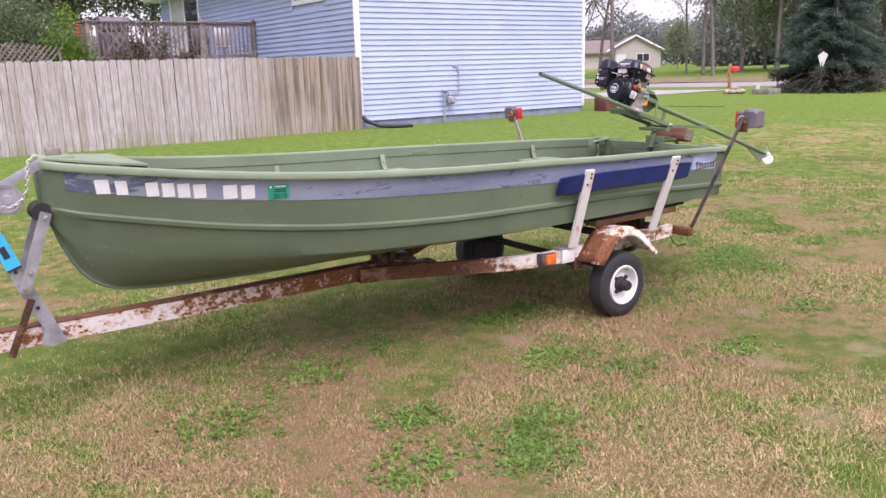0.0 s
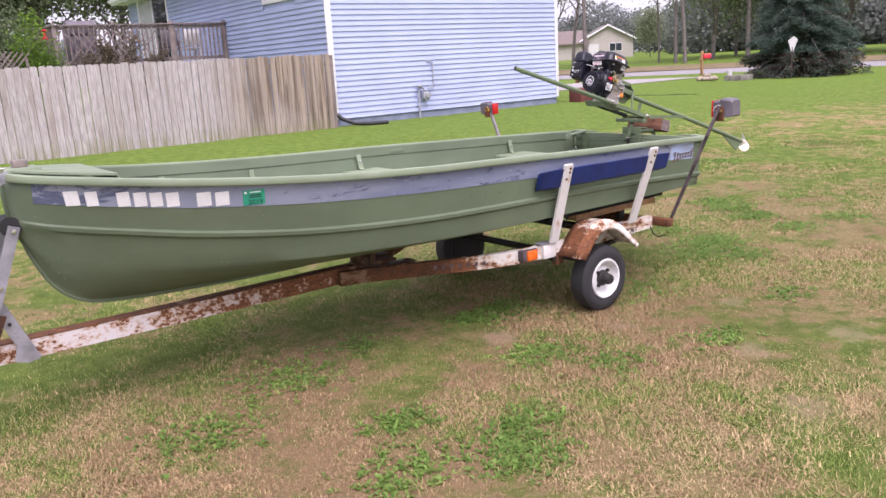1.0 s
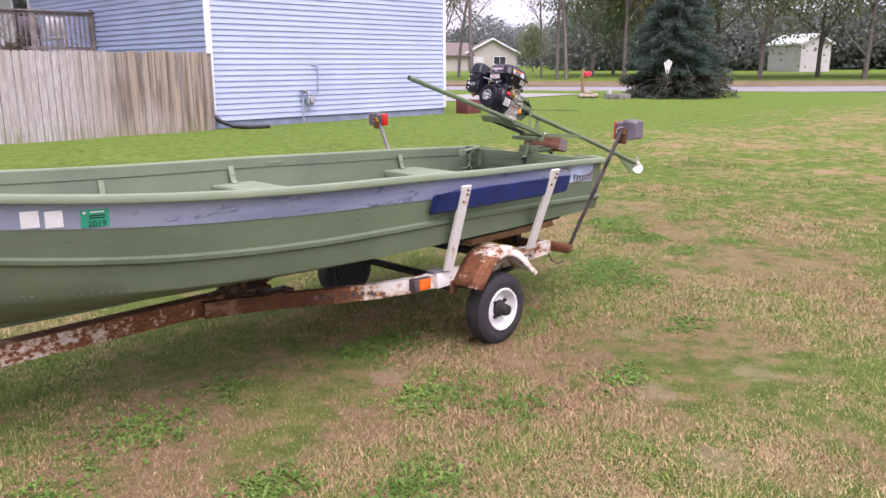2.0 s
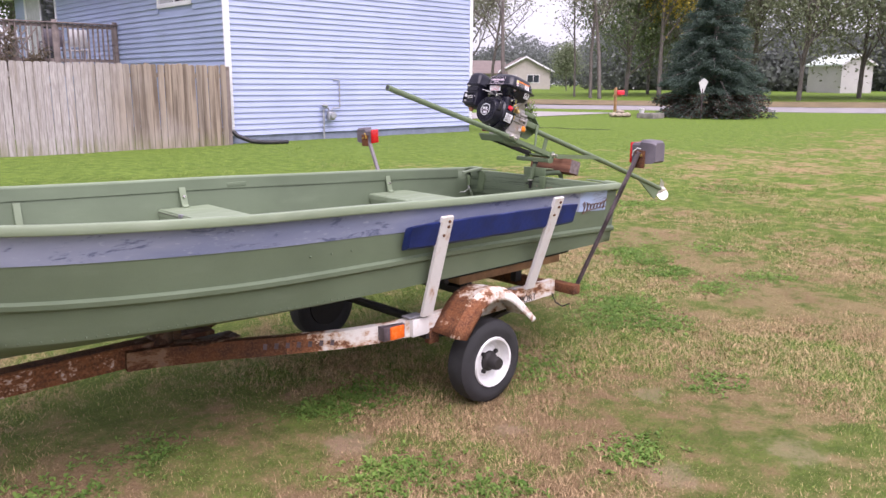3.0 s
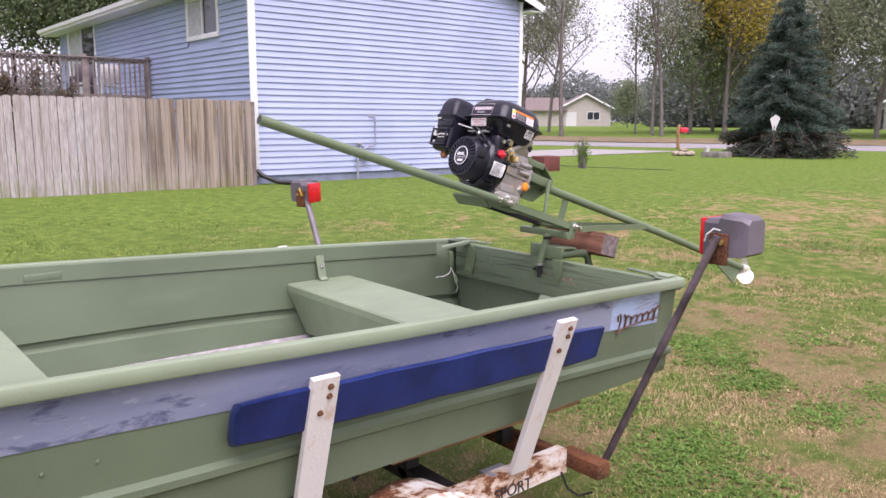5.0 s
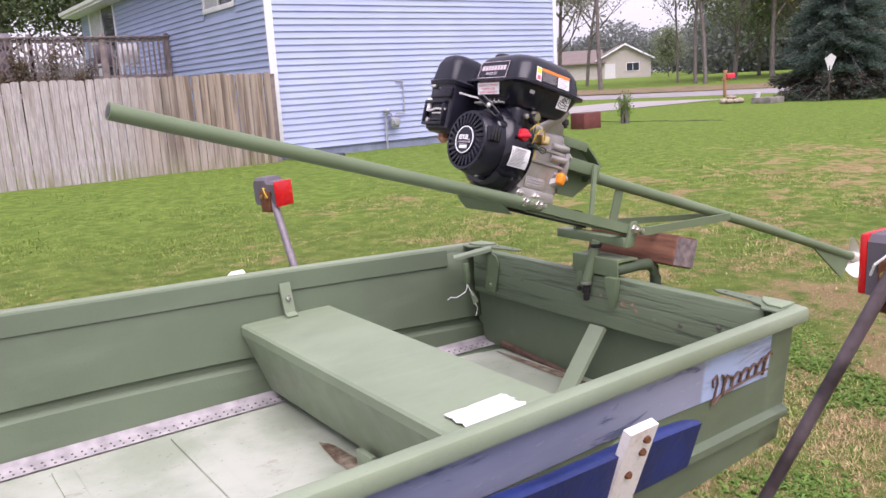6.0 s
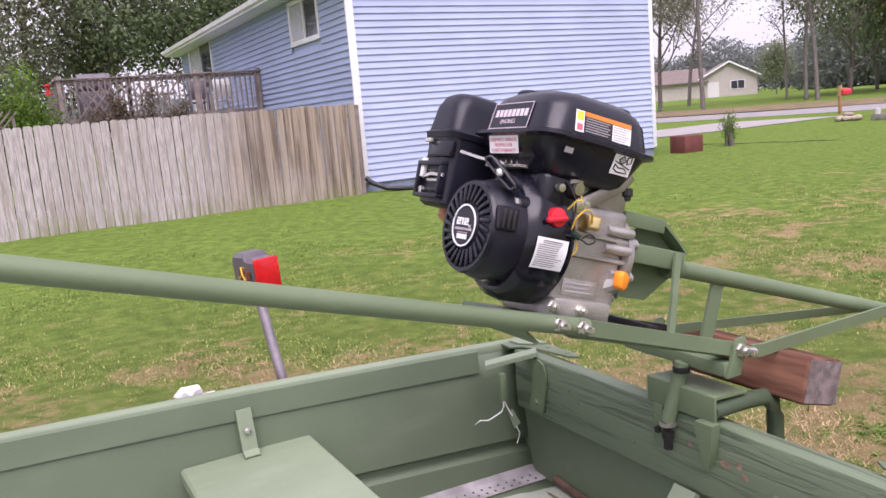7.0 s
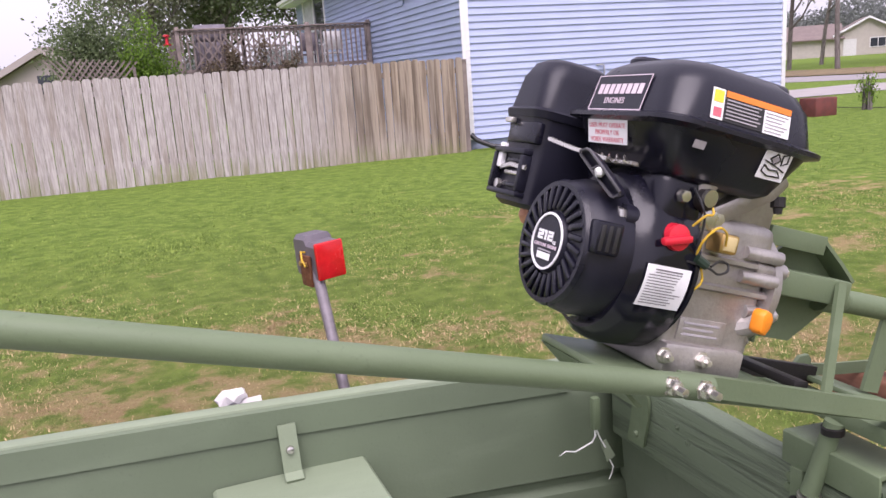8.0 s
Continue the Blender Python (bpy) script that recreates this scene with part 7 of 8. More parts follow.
    eng("emblem_words", lettering("GASOLINE ENGINE", 0.0062, 0.0003, face @ pose(0, -0.0058, 0.0006)), pale_print, em)
    eng("emblem_bar", box((0.030, 0.0016, 0.001), (0, -0.0115, 0.0006), face), grey_print, em)
    eng("emblem_bar", box((0.03, 0.008, 0.001), (0, -0.018, 0.0006), face, 0.0004, 1), white_paint, em)
    for a in (140, 260, 20):
        y, z = 0.012 + 0.074 * math.cos(radians(a)), 0.128 + 0.074 * math.sin(radians(a))
        eng("cover_screw", lathe([(0, 0.011), (0.02, 0.011), (0.021, 0.007), (0.028, 0.007), (0.029, 0)], (-0.512, y, z), (-1, 0, 0), 8), zinc, rc)
        eng("screw_ear", lathe([(0, 0.016), (0.016, 0.015), (0.017, 0)], (-0.508, y, z), (-1, 0, 0), 12), black_plastic, rc)
    lv = eng("louvre_box", slab((-0.568, -0.0760, 0.130), (-0.535, -0.055, 0.167), 0.003), black_satin, rc)
    for i in range(3):
        eng("louvre_slot", slab((-0.5645 + 0.0095 * i, -0.0767, 0.134), (-0.5595 + 0.0095 * i, -0.0757, 0.163), 0.0004), ink, lv)
    # pull handle: a hollow tray with a raised rim and a knot in it
    tl, tr, bl_, br_ = Vector((-0.566, 0.004, 0.238)), Vector((-0.566, -0.015, 0.243)), Vector((-0.547, -0.056, 0.193)), Vector((-0.546, -0.070, 0.199))
    def on_handle(u, v, back=0.0, k=1.0):
        u, v = 0.5 + (u - 0.5) * k, 0.5 + (v - 0.5) * k
        return tl.lerp(tr, v).lerp(bl_.lerp(br_, v), u) + Vector((back, back * 0.45, 0))
    edge = ((0, 0.2), (0, 0.8), (0.05, 1), (0.5, 1.04), (0.95, 1), (1, 0.8), (1, 0.2), (0.95, 0), (0.5, -0.04), (0.05, 0))
    pu = eng("pull_handle", loft([[on_handle(u, v, d, k) for u, v in edge] for d, k in ((0.004, 0.8), (0.0, 0.96), (0.002, 1.02), (0.010, 0.98), (0.017, 0.8))]), black_plastic, None, "black recoil pull handle")
    # rim and bridge in lighter grey: the edge highlight is put into their colour
    eng("handle_rim", sweep([on_handle(u, v, -0.001) for u, v in edge + edge[:1]], 0.0019, 6), handle_highlight, pu)
    eng("handle_bridge", sweep([on_handle(0.38, 0.02), on_handle(0.38, 0.98)], 0.0018, 6), handle_highlight, pu)
    eng("rope_knot", lathe([(-0.005, 0.0), (-0.004, 0.005), (0.001, 0.0065), (0.005, 0.004), (0.006, 0)], on_handle(0.5, 0.5, -0.002), (1, -0.3, 0.4), 9), paper_white, pu, "pale rope knot")
    # switch, plugs and wires
    sw = eng("switch", lathe([(0, 0.0), (0, 0.0165), (0.014, 0.0150), (0.018, 0.0)], (-0.468, -0.072, 0.165), (0, -1, 0.1), 20), red_plastic, None, "red engine switch knob")
    eng("switch_grip", box((0.040, 0.010, 0.010), m=pose(-0.474, -0.09, 0.163, 0, -14, 0), bevel=0.004), red_plastic, sw)
    cap2 = eng("oil_switch", slab((-0.402, -0.078, 0.158), (-0.374, -0.052, 0.182), 0.004), brass, None, "brass oil switch")
    eng("switch_face", slab((-0.398, -0.0795, 0.162), (-0.379, -0.0775, 0.179), 0.0008), pale_gold, cap2, "pale yellow face")
    def bend(pts, steps=6):
        """Smooth line through a few points."""
        p = [Vector(q) for q in pts]
        p = [p[0] * 2 - p[1]] + p + [p[-1] * 2 - p[-2]]
        out = []
        for a, b, c, d in zip(p, p[1:], p[2:], p[3:]):
            for i in range(steps):
                u = i / steps
                out.append(0.5 * (b * 2 + (c - a) * u + (a * 2 - b * 5 + c * 4 - d) * u * u + (b * 3 - a - c * 3 + d) * u ** 3))
        return out + [p[-2]]
    for pts, mt_ in ((((-0.448, -0.078, 0.182), (-0.442, -0.088, 0.196), (-0.43, -0.086, 0.2), (-0.428, -0.076, 0.212)), yellow_wire),
                     (((-0.435, -0.08, 0.15), (-0.437, -0.09, 0.17), (-0.425, -0.094, 0.186), (-0.408, -0.09, 0.182), (-0.396, -0.08, 0.168)), yellow_wire),
                     (((-0.448, -0.082, 0.142), (-0.42, -0.088, 0.139), (-0.402, -0.086, 0.134), (-0.386, -0.082, 0.139), (-0.384, -0.078, 0.147), (-0.398, -0.08, 0.149), (-0.415, -0.086, 0.141)), ink),
                     (((-0.425, -0.082, 0.138), (-0.421, -0.084, 0.122), (-0.43, -0.08, 0.108), (-0.444, -0.076, 0.103)), yellow_wire),
                     (((-0.452, -0.07, 0.225), (-0.446, -0.084, 0.206), (-0.438, -0.084, 0.188), (-0.436, -0.08, 0.15)), ink)):
        eng("wire", sweep(bend(pts), 0.0015, 6), mt_)
    eng("wire_joint", sweep([(-0.438, -0.086, 0.148), (-0.424, -0.089, 0.141)], 0.0055, 8), mat_tape)
    eng("ground_clip", slab((-0.43, -0.068, 0.18), (-0.405, -0.055, 0.205), 0.004), zinc)
    # labels on the housing side
    def curved_label(name, a0, a1, x0, x1, material, label):
        bm = bmesh.new()
        rows = [[bm.verts.new((x, 0.012 + 0.0985 * math.cos(a), 0.125 + 0.1 * math.sin(a))) for x in (x0, x1)] for a in np.linspace(radians(a0), radians(a1), 8)]
        for r, q in zip(rows, rows[1:]):
            bm.faces.new((r[0], r[1], q[1], q[0]))
        return eng(name, bm, material, None, label)
    lb = curved_label("spec_label", 176, 205, -0.502, -0.440, white_paint, "white printed specification label")
    rl_ = random.Random(5)
    for i in range(13):
        a = 178.5 + i * 1.95
        xs = (-0.49, -0.452) if i in (0, 1) else (-0.498, -0.446 - 0.014 * rl_.random())
        bm = bmesh.new()
        rows = [[bm.verts.new((x, 0.012 + 0.0991 * math.cos(q), 0.125 + 0.1006 * math.sin(q))) for x in xs] for q in (radians(a), radians(a + 0.62 + 0.35 * (i == 0)))]
        bm.faces.new((rows[0][0], rows[0][1], rows[1][1], rows[1][0]))
        eng("print_line", bm, fine_print, lb)
    # fuel tank
    cx, cy, L, W = -0.417, 0.006, 0.225, 0.218
    def ring(z, dl, dw, r, ox=0.0):
        return [(cx + ox + x, cy + y, z) for x, y in rounded(L + dl, W + dw, r, 6)]
    tank = eng("fuel_tank", loft([ring(0.228, -0.075, -0.075, 0.03), ring(0.236, -0.05, -0.048, 0.04), ring(0.284, -0.008, -0.012, 0.035), ring(0.288, 0.014, 0.012, 0.035), ring(0.293, 0.014, 0.012, 0.035), ring(0.297, -0.006, -0.008, 0.035),
                             ring(0.335, -0.02, -0.02, 0.04), ring(0.352, -0.038, -0.038, 0.045), ring(0.363, -0.07, -0.07, 0.045), ring(0.368, -0.12, -0.12, 0.03)]), tank_black, None, "black pressed steel fuel tank", 40)
    eng("tank_cap", lathe([(0, 0.028), (0.006, 0.028), (0.010, 0.024), (0.011, 0.0)], (cx - 0.045, cy + 0.045, 0.362), (0, 0, 1), 22), black_plastic, tank, "black fuel cap")
    eng("tank_hump", slab((cx + 0.015, cy - 0.06, 0.345), (cx + 0.09, cy + 0.04, 0.370), 0.012, 3), tank_black, tank)
    def slanted(origin, deg, front=False):
        """Axes of a label on a wall that leans by deg: to the right, up, and out."""
        c, d = math.cos(radians(deg)), math.sin(radians(deg))
        if front:
            return pose(*origin) @ Matrix(((0, d, -c, 0), (-1, 0, 0, 0), (0, c, d, 0), (0, 0, 0, 1)))
        return pose(*origin) @ Matrix(((1, 0, 0, 0), (0, d, -c, 0), (0, c, d, 0), (0, 0, 0, 1)))
    side_y = cy - W / 2
    sm = slanted((0.007, side_y + 0.0075, 0.316), 9)
    def side_label(name, x0, x1, v0, v1, material, parent, lift=0.0, label=""):
        return eng(name, box((x1 - x0, v1 - v0, 0.0008), ((x0 + x1) / 2, (v0 + v1) / 2, 0.0012 + lift), sm), material, parent, label)
    wl_ = side_label("warning_label", -0.487, -0.372, -0.016, 0.018, ink, tank, 0, "warning label with orange header")
    side_label("label_field", -0.487, -0.470, -0.016, 0.018, white_paint, wl_, 0.0006)
    side_label("label_mark", -0.485, -0.472, 0.003, 0.016, label_yellow, wl_, 0.0012)
    side_label("label_mark", -0.484, -0.473, -0.013, -0.003, label_red, wl_, 0.0012)
    side_label("label_header", -0.468, -0.372, 0.011, 0.018, label_orange, wl_, 0.0006)
    side_label("label_field", -0.411, -0.372, -0.016, 0.010, white_paint, wl_, 0.0006)
    for i in range(6):
        side_label("print_line", -0.466, -0.416 - 0.004 * (i % 2), 0.0075 - 0.004 * i, 0.009 - 0.004 * i, grey_print, wl_, 0.0008)
        side_label("print_line", -0.409, -0.376 - 0.004 * (i % 3), 0.0065 - 0.004 * i, 0.0075 - 0.004 * i, grey_print, wl_, 0.0012)
    lowm = slanted((-0.002, side_y + 0.0115, 0.271), -16)
    hl = eng("pictogram_label", box((0.04, 0.037, 0.0008), (-0.366, 0, 0.002), lowm), white_paint, tank, "white pictogram label")
    for pts in (((-0.381, -0.002), (-0.372, -0.007), (-0.360, -0.006), (-0.352, -0.013), (-0.372, -0.014), (-0.382, -0.010), (-0.381, -0.002)), ((-0.376, 0.006), (-0.368, 0.013), (-0.361, 0.006), (-0.369, 0.000), (-0.376, 0.006)),
                ((-0.360, 0.012), (-0.352, 0.015), (-0.350, 0.005), (-0.358, 0.001), (-0.360, 0.012)), ((-0.383, 0.003), (-0.362, -0.002), (-0.350, -0.006))):
        eng("pictogram", sweep([(u, v, 0.0027) for u, v in pts], 0.0011, 4, m=lowm), ink, hl)
    eng("pictogram_fill", box((0.012, 0.007, 0.0008), (-0.368, 0.006, 0.0026), lowm @ pose(0, 0, 0)), grey_print, hl)
    eng("small_plate", box((0.016, 0.009, 0.0008), (-0.478, 0.0, 0.003), lowm), grey_print, tank)
    # front face of the tank: framed plate with plain bars
    fx = cx - L / 2
    fm = slanted((fx + 0.0075, cy, 0.316), 10, True)
    pl = eng("name_plate", box((0.108, 0.044, 0.0008), (-0.008, 0.001, 0.0026), fm), tank_black, tank, "dark plate with pale frame and bars")
    for a in ((0.108, 0.0011, -0.008, 0.0225), (0.108, 0.0011, -0.008, -0.0205), (0.0011, 0.044, -0.0615, 0.001), (0.0011, 0.044, 0.0455, 0.001)):
        eng("plate_edge", box((a[0], a[1], 0.0006), (a[2], a[3], 0.0033), fm), pale_print, pl)
    for i in range(8):
        eng("plate_bar", box((0.0085, 0.0125, 0.0006), (-0.0485 + 0.0116 * i, 0.0055, 0.0033), fm), pale_print, pl)
    eng("plate_words", lettering("ENGINES", 0.0105, 0.0002, fm @ pose(-0.012, -0.0095, 0.0034)), pale_print, pl)
    lowf = slanted((fx + 0.013, cy, 0.262), -16, True)
    rl = eng("red_print_label", box((0.083, 0.029, 0.0008), (-0.018, 0.010, 0.003), lowf), white_paint, tank, "white label with red print lines")
    for i, words in enumerate(("USER MUST OPERATE", "PROPERLY OR", "VOIDS WARRANTY")):
        eng("print_words", lettering(words, 0.0080, 0.0002, lowf @ pose(-0.018, 0.0172 - 0.0085 * i, 0.0037)), label_red, rl)
    # air cleaner
    ax, ay = -0.495, 0.184
    def aring(z, l, w, r):
        return [(ax + x, ay + y, z) for x, y in rounded(l, w, r, 6)]
    ac = eng("air_cleaner", loft([aring(0.278, 0.13, 0.105, 0.02), aring(0.288, 0.135, 0.11, 0.02), aring(0.292, 0.126, 0.102, 0.022), aring(0.335, 0.116, 0.092, 0.025), aring(0.355, 0.10, 0.078, 0.03), aring(0.362, 0.075, 0.055, 0.02)]), black_plastic, None, "black plastic air cleaner housing", 40)
    low = eng("cleaner_base", loft([aring(0.155, 0.10, 0.08, 0.015), aring(0.162, 0.115, 0.095, 0.015), aring(0.262, 0.118, 0.098, 0.018), aring(0.278, 0.125, 0.10, 0.02)]), black_plastic, ac)
    for z in (0.18, 0.197, 0.214):
        eng("base_slot", slab((ax - 0.064, ay - 0.035, z), (ax - 0.055, ay + 0.015, z + 0.006), 0.002), zinc if z == 0.197 else black_satin, low)
    fx0 = ax - 0.07
    for y0, y1, z0, z1 in ((-0.042, 0.046, 0.168, 0.176), (-0.042, 0.046, 0.226, 0.234), (-0.042, -0.034, 0.176, 0.226), (0.038, 0.046, 0.176, 0.226)):
        eng("recess_rim", slab((fx0, ay + y0, z0), (ax - 0.054, ay + y1, z1), 0.002), black_plastic, low)
    eng("choke_lever", sweep([(ax - 0.062, ay + 0.03, 0.205), (ax - 0.066, ay - 0.005, 0.211), (ax - 0.066, ay - 0.05, 0.209)], 0.0035, 6, flat=(0.004, 0.007)), zinc, low)
    eng("intake_hood", slab((ax - 0.063, ay - 0.052, 0.242), (ax - 0.05, ay + 0.03, 0.272), 0.004), black_satin, low)
    eng("choke_tab", slab((ax - 0.066, ay + 0.028, 0.205), (ax - 0.056, ay + 0.04, 0.24), 0.002), white_paint, low)
    eng("base_screw", lathe([(0, 0.007), (0.006, 0.007), (0.007, 0)], (ax - 0.059, ay + 0.03, 0.182), (-1, 0, 0), 8), zinc, low)
    eng("clip", slab((ax - 0.072, ay + 0.01, 0.268), (ax - 0.064, ay + 0.03, 0.275), 0.001), zinc, ac)
    eng("copper_bowl", lathe([(0, 0.0), (0, 0.014), (0.016, 0.016), (0.026, 0.01), (0.03, 0)], (-0.50, 0.205, 0.16), (0, 0, -1), 14), copper_pink, low)
    # throttle linkage
    eng("throttle_lever", sweep([(-0.56, 0.085, 0.25), (-0.545, 0.05, 0.243), (-0.52, 0.01, 0.238)], 0.006, 6, flat=(0.016, 0.006)), zinc, None, "bright throttle lever")
    eng("throttle_spring", sweep([(-0.52 + 0.004 * math.cos(i * 1.6), 0.03 - 0.004 * i + 0.0, 0.24 + 0.004 * math.sin(i * 1.6)) for i in range(16)], 0.0014, 5), zinc, None)
    eng("governor_plate", slab((-0.515, -0.03, 0.235), (-0.47, 0.08, 0.24), 0.001), alloy, None)
    # tank brackets and muffler
    br = eng("tank_bracket", sweep([(-0.436, -0.03, 0.188), (-0.436, -0.055, 0.212), (-0.43, -0.062, 0.238), (-0.43, -0.055, 0.252)], [0.9, 1, 1, 0.9], 12, flat=(0.024, 0.027), up=(1, 0, 0)), alloy, None, "cast tank bracket")
    eng("bracket_bolt", lathe([(0, 0.013), (0.010, 0.013), (0.016, 0.009), (0.017, 0)], (-0.436, -0.066, 0.214), (0.1, -1, -0.1), 12), dark_steel, br)
    eng("bracket_washer", lathe([(0, 0.0105), (0.005, 0.0105), (0.006, 0)], (-0.437, -0.079, 0.217), (0.1, -1, -0.1), 12), zinc, br)
    eng("bracket_bolt", lathe([(0, 0.009), (0.008, 0.007), (0.009, 0)], (-0.466, -0.070, 0.213), (0, -1, 0), 6), zinc, br)
    br = eng("tank_bracket", sweep([(-0.40, -0.025, 0.19), (-0.372, -0.04, 0.213), (-0.335, -0.055, 0.243), (-0.318, -0.05, 0.26)], 0.01, 12, flat=(0.026, 0.03), up=(0, 1, 0)), alloy, None, "cast tank bracket")
    eng("bracket_bolt", lathe([(0, 0.009), (0.012, 0.009), (0.013, 0.006), (0.02, 0.005), (0.021, 0)], (-0.319, -0.062, 0.238), (0.1, -0.2, -1), 10), dark_steel, br)
    eng("bracket_bolt", lathe([(0, 0.008), (0.007, 0.008), (0.008, 0)], (-0.395, -0.052, 0.196), (0, -1, 0), 6), zinc, br)
    eng("muffler", slab((-0.40, 0.07, 0.14), (-0.29, 0.19, 0.24), 0.02, 3), black_satin, None, "black muffler guard")
    # ---- swivel, clamp and the timber it sits on
    cl = thing("transom_clamp", "green steel swivel clamp bolted on the transom", "clamp", (5.06, YC - 0.04, 0.8))
    yoke = part("swivel_yoke", slab((5.050, YC - 0.112, 1.040), (5.086, YC + 0.15, 1.066), 0.003), motor_green, cl, "green cross yoke under the pivot")
    for s in (-1, 1):
        part("yoke_ear", prism([(5.052, 1.038), (5.087, 1.038), (5.098, 1.068), (5.106, 1.098), (5.100, 1.108), (5.082, 1.108), (5.073, 1.098), (5.063, 1.066)], YC - 0.012 + s * 0.102 - 0.004, YC - 0.012 + s * 0.102 + 0.004, "xz", bevel=0.001), motor_green, yoke)
    pin = part("swivel_pin", sweep([(5.020, YC + 0.002, 0.930), (5.033, YC - 0.008, 0.99), (5.045, YC - 0.016, 1.048)], 0.0140, 14), motor_green, cl, "round swivel pin", 50)
    part("pin_collar", lathe([(0, 0.0165), (0.01, 0.0165), (0.011, 0.013)], (5.042, YC - 0.016, 1.030), (0, 0, 1), 16), dark_steel, pin)
    part("pin_clip", lathe([(0, 0.017), (0.004, 0.0175), (0.008, 0.017)], (5.0200, YC + 0.002, 0.930), (0, 0, -1), 16), zinc, pin, "bright snap ring")
    part("pin_nut", lathe([(0, 0.0095), (0.012, 0.0095), (0.013, 0.012), (0.028, 0.012), (0.029, 0.009), (0.05, 0.009), (0.051, 0)], (5.0195, YC + 0.003, 0.923), (0, 0, -1), 6), dark_steel, pin, "dark nut")
    chan = part("clamp_channel", prism([(5.030, 0.954), (5.036, 0.954), (5.036, 0.998), (5.118, 0.992), (5.118, 0.998), (5.034, 1.006), (5.030, 1.004)], YC - 0.106, YC + 0.066, "xz", bevel=0.001), motor_green, cl, "folded green clamp channel")
    part("channel_web", slab((5.036, YC + 0.055, 0.955), (5.114, YC + 0.061, 0.991), 0.001), motor_green, chan)
    def jaw(name, y0, y1, tip):
        bm = loft([[(5.012, y0, 0.956), (5.012, y1, 0.956), (5.0345, y1, 0.956), (5.0345, y0, 0.956)],
                   [(5.012, y0 + 0.002, 0.935), (5.012, y1 - 0.001, 0.935), (5.034, y1 - 0.001, 0.935), (5.034, y0 + 0.002, 0.935)],
                   [(5.014, y0 + 0.006, 0.905), (5.014, y1 - 0.008, 0.905), (5.033, y1 - 0.008, 0.905), (5.033, y0 + 0.006, 0.905)],
                   [(5.018, (y0 + y1) / 2 - 0.006, tip + 0.01), (5.018, (y0 + y1) / 2 + 0.008, tip + 0.01), (5.032, (y0 + y1) / 2 + 0.008, tip + 0.01), (5.032, (y0 + y1) / 2 - 0.006, tip + 0.01)],
                   [(5.022, (y0 + y1) / 2 - 0.003, tip), (5.022, (y0 + y1) / 2 + 0.003, tip), (5.03, (y0 + y1) / 2 + 0.003, tip), (5.03, (y0 + y1) / 2 - 0.003, tip)]])
        return part(name, bm, motor_green, cl)
    jaw("clamp_jaw", YC - 0.114, YC - 0.073, 0.864)
    jw = part("clamp_strap", slab((5.026, YC + 0.022, 0.872), (5.0345, YC + 0.046, 0.955), 0.002), motor_green, cl)
    for z, y in ((0.934, 0.05), (0.915, 0.052), (0.885, 0.05), (0.902, 0.034)):
        part("strap_bolt", lathe([(0, 0.0075), (0.006, 0.0075), (0.007, 0)], (5.0345 if y > 0.047 else 5.026, YC + y, z), (-1, 0, 0), 8), dark_steel if z == 0.902 else motor_green, jw)
    part("rear_clamp_leg", sweep([(5.036, YC - 0.092, 0.974), (5.13, YC - 0.094, 0.972), (5.175, YC - 0.096, 0.968), (5.196, YC - 0.098, 0.952), (5.202, YC - 0.1, 0.925), (5.203, YC - 0.1, 0.862)], 0.0165, 12), dark_green, cl, "bent round bar behind the transom", 50)
    cl.location.z += 0.014
    part("leg_pad", slab((5.142, YC - 0.125, 0.845), (5.19, YC - 0.075, 0.865), 0.004), dark_steel, cl)
    bm = slab((-0.05, -0.19, -0.0475), (0.05, 0.135, 0.0425), 0.007, 3, m=pose(5.238, YC + 0.012, 1.019, 0, 16, 0))
    tb = solo("timber_block", bm, timber_red, "short red-brown timber block behind the clamp", "timber block")
    end = loft([[(x, y, z) for x, z in ((-0.0455, -0.043), (0.0455, -0.043), (0.0455, 0.038), (-0.0455, 0.038))] for y in (-0.1918, -0.189)], m=pose(5.238, YC + 0.012, 1.019, 0, 16, 0))
    part("sawn_end", end, timber_end, tb, "grey weathered sawn end")


build_motor()

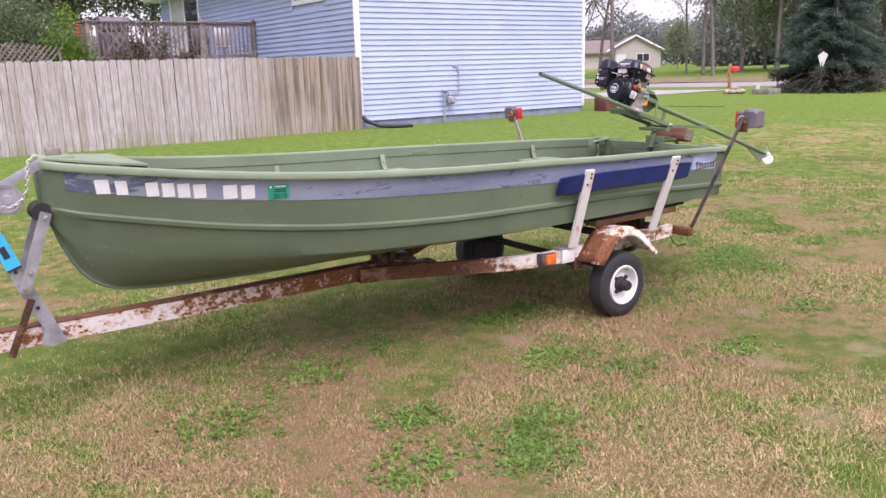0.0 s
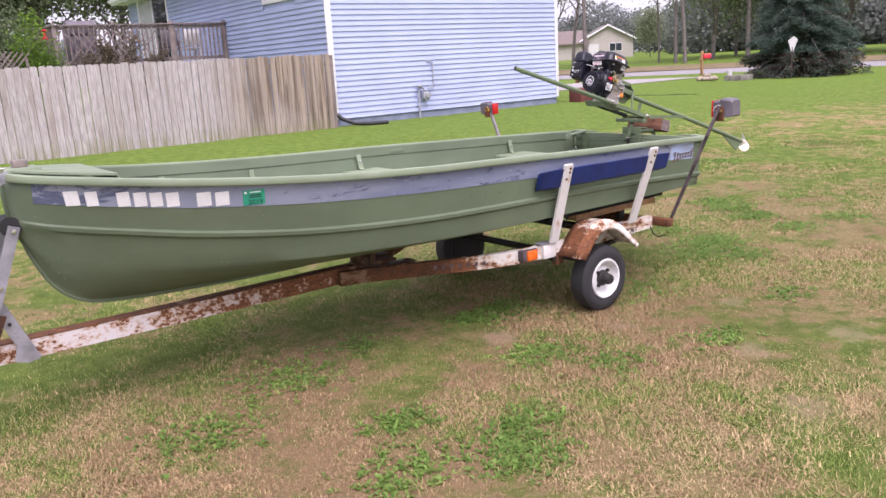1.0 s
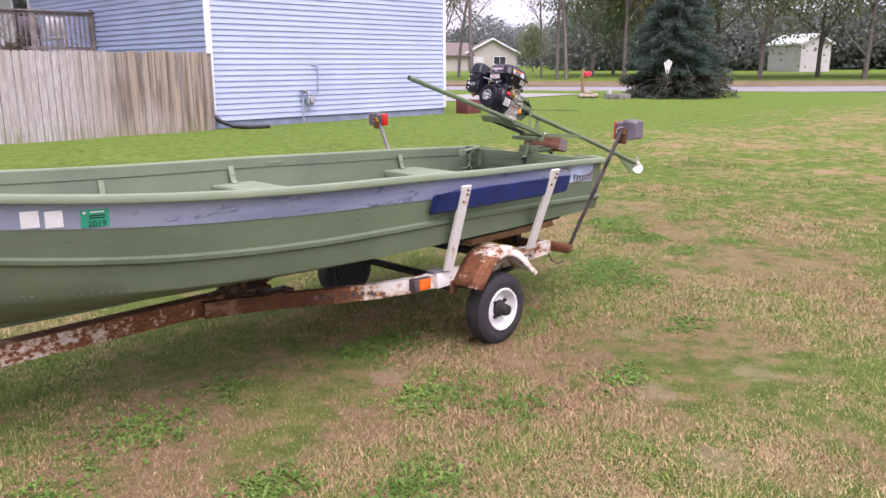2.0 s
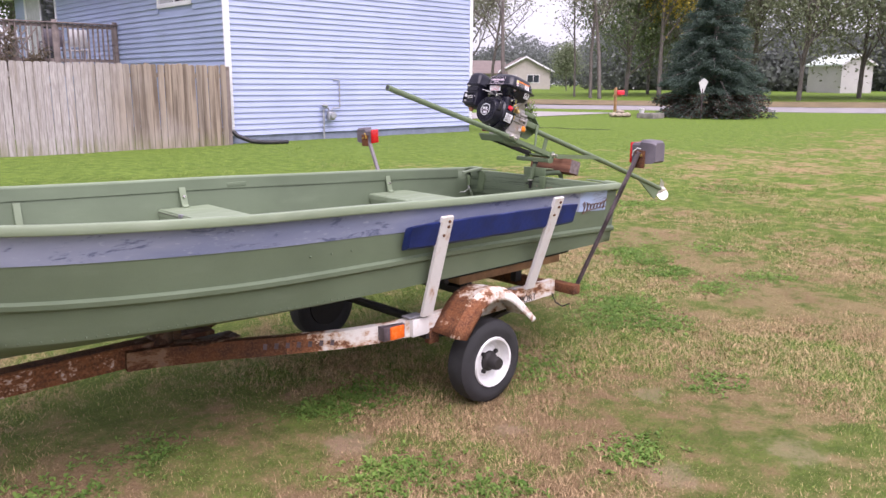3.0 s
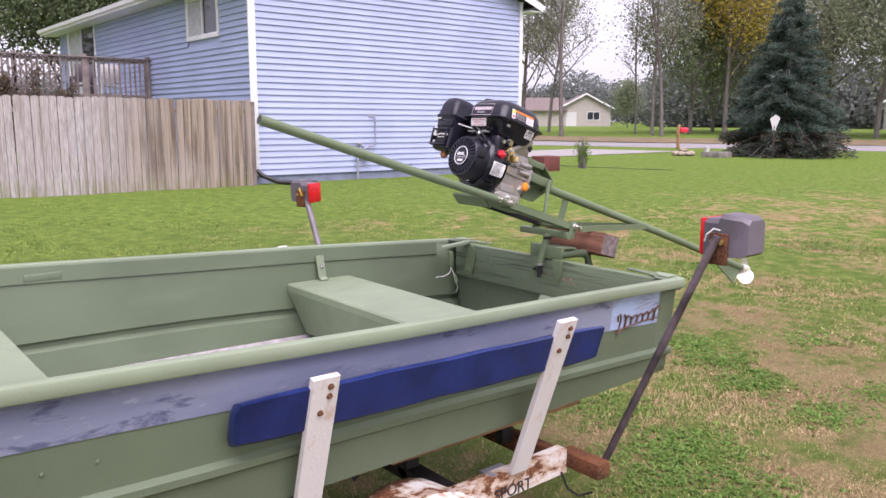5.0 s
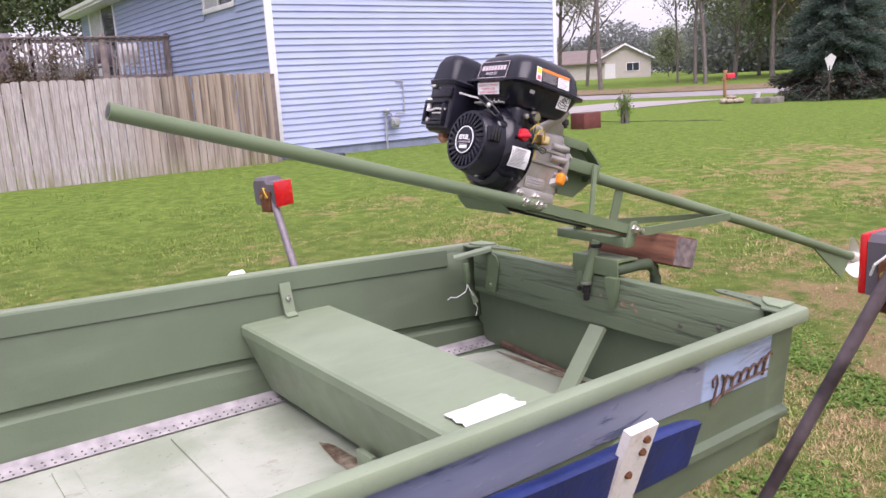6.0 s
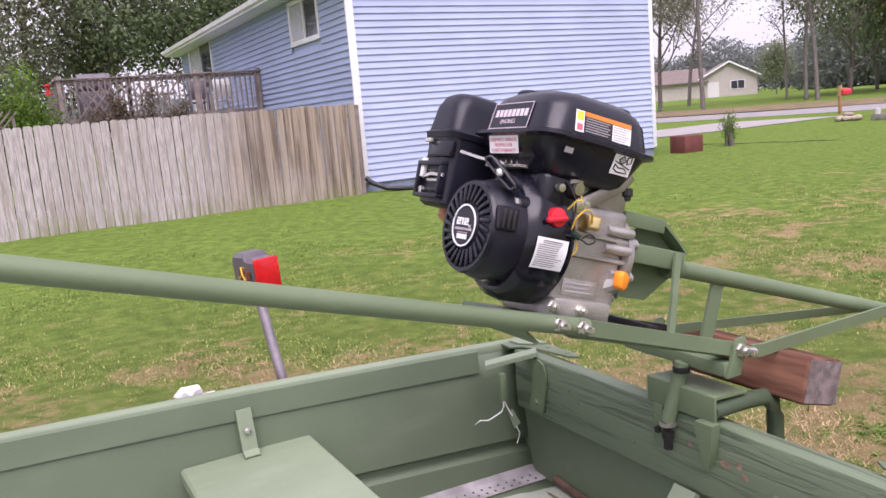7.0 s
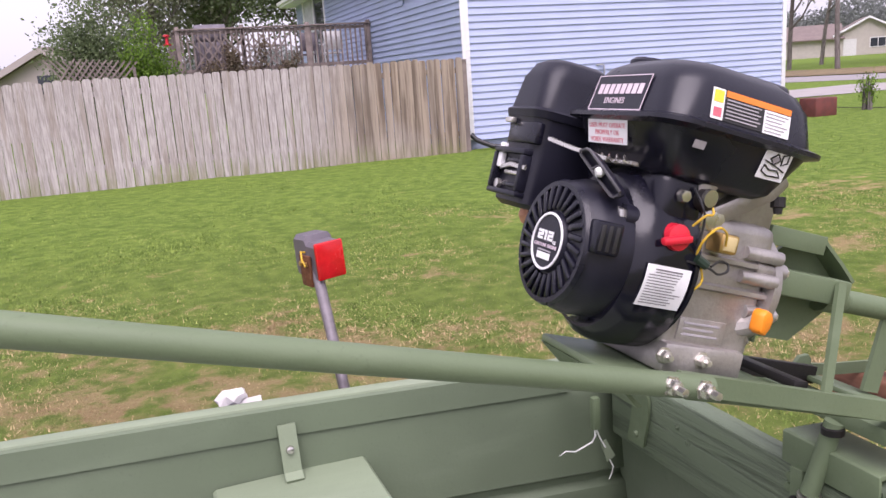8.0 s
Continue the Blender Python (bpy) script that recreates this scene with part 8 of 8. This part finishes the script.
# ---- grass, weeds and bare soil ----
def build_grass():
    gen = np.random.default_rng(17)
    zones = ((3.6, -0.9, 4.4, 3.0, 640000, 0.029, 0.0018), (5.5, 1.2, 9.5, 8.0, 580000, 0.029, 0.0030), (10.0, 4.0, 19.0, 13.0, 180000, 0.030, 0.0054))
    vs = []
    for cx, cy, rx, ry, k, tall, wide in zones:
        ang, rad = gen.uniform(0, 2 * np.pi, k), np.sqrt(gen.random(k)) * gen.uniform(0.72, 1.12, k)
        x, y = cx + rx * rad * np.cos(ang), cy + ry * rad * np.sin(ang)
        keep = ~((x > HX0 - 0.02) & (y > HY0 - 0.02))
        for px, py, r in SPOTS:
            q = np.hypot(x - px, y - py) / r
            keep &= gen.random(k) < np.clip(q - 0.05, 0.3, 1)
        x, y = x[keep], y[keep]
        k = len(x)
        patch = 0.95 + 0.28 * np.sin(x * 1.9 + 1.3 * np.sin(y * 1.4)) * np.sin(y * 2.3 + 0.6 * x)
        ln = tall * gen.uniform(0.5, 1.4, k) * patch
        tilt = np.radians(np.clip(gen.normal(26, 20, k), 5, 80))
        h = ln * np.sin(tilt)
        q = gen.uniform(0, 2 * np.pi, k)
        lean = np.stack([np.cos(q), np.sin(q)], 1) * (ln * np.cos(tilt))[:, None]
        a = q + np.pi / 2
        z = height(x, y) - 0.004
        w = wide * gen.uniform(0.6, 1.2, k)
        dx, dy = np.cos(a) * w, np.sin(a) * w
        tri = np.stack([np.stack([x - dx, y - dy, z], 1), np.stack([x + dx, y + dy, z], 1), np.stack([x + lean[:, 0], y + lean[:, 1], z + h], 1)], 1)
        vs.append(tri.reshape(-1, 3))
    ob = raw_mesh("grass", np.concatenate(vs), 3, blade_mat)
    tagged(ob, "short mown grass blades, green and straw-coloured", "grass", kind="stuff")


def build_weeds():
    gen = np.random.default_rng(23)
    spots = [(1.92, -0.36, 0.30, 90), (2.02, -1.19, 0.18, 40), (2.2, -1.78, 0.24, 80), (2.40, -1.62, 0.2, 50), (1.77, -1.61, 0.25, 50), (3.06, -1.07, 0.24, 70), (3.24, -1.41, 0.2, 40), (3.93, -1.59, 0.2, 36), (4.92, -1.43, 0.2, 30), (4.43, -0.66, 0.28, 60), (3.5, -0.31, 0.25, 50), (3.19, -0.31, 0.2, 40), (2.38, -0.20, 0.25, 50),
             (5.48, -0.40, 0.34, 90), (5.72, -0.21, 0.3, 90), (5.93, -0.27, 0.22, 60), (5.65, -0.68, 0.25, 60), (5.95, 0.29, 0.3, 60), (6.77, -0.50, 0.28, 70), (6.95, 0.03, 0.25, 60), (7.31, -0.6, 0.3, 70), (7.2, 0.42, 0.25, 60), (7.40, 0.74, 0.3, 80), (7.93, 0.95, 0.32, 110), (8.13, 0.32, 0.3, 50), (9.88, 2.23, 0.4, 80), (11.92, 2.04, 0.5, 80), (1.3, -0.7, 0.3, 50)]
    vs = []
    for x0, y0, r, k in spots:
        for i in range(int(k * 2.8)):
            x, y = x0 + gen.normal(0, r * 0.5), y0 + gen.normal(0, r * 0.4)
            z = float(height(x, y))
            for j in range(gen.integers(4, 8)):
                a, ln, up = gen.uniform(0, 6.283), gen.uniform(0.014, 0.04) * (1.0 if k < 100 else 0.7), gen.uniform(0.2, 1.0)
                d = np.array([np.cos(a), np.sin(a), 0])
                s = np.array([-d[1], d[0], 0]) * ln * gen.uniform(0.13, 0.22)
                b = np.array([x, y, z])
                m = b + d * ln * 0.55 + np.array([0, 0, ln * up * 0.6])
                t = b + d * ln + np.array([0, 0, ln * up * 0.45])
                vs += [b, m + s, t, m - s]
    ob = raw_mesh("broadleaf_weeds", np.array(vs), 4, weed_leaf)
    tagged(ob, "patches of bright green broadleaf weeds and clover", "weeds", kind="stuff")


build_grass()
build_weeds()
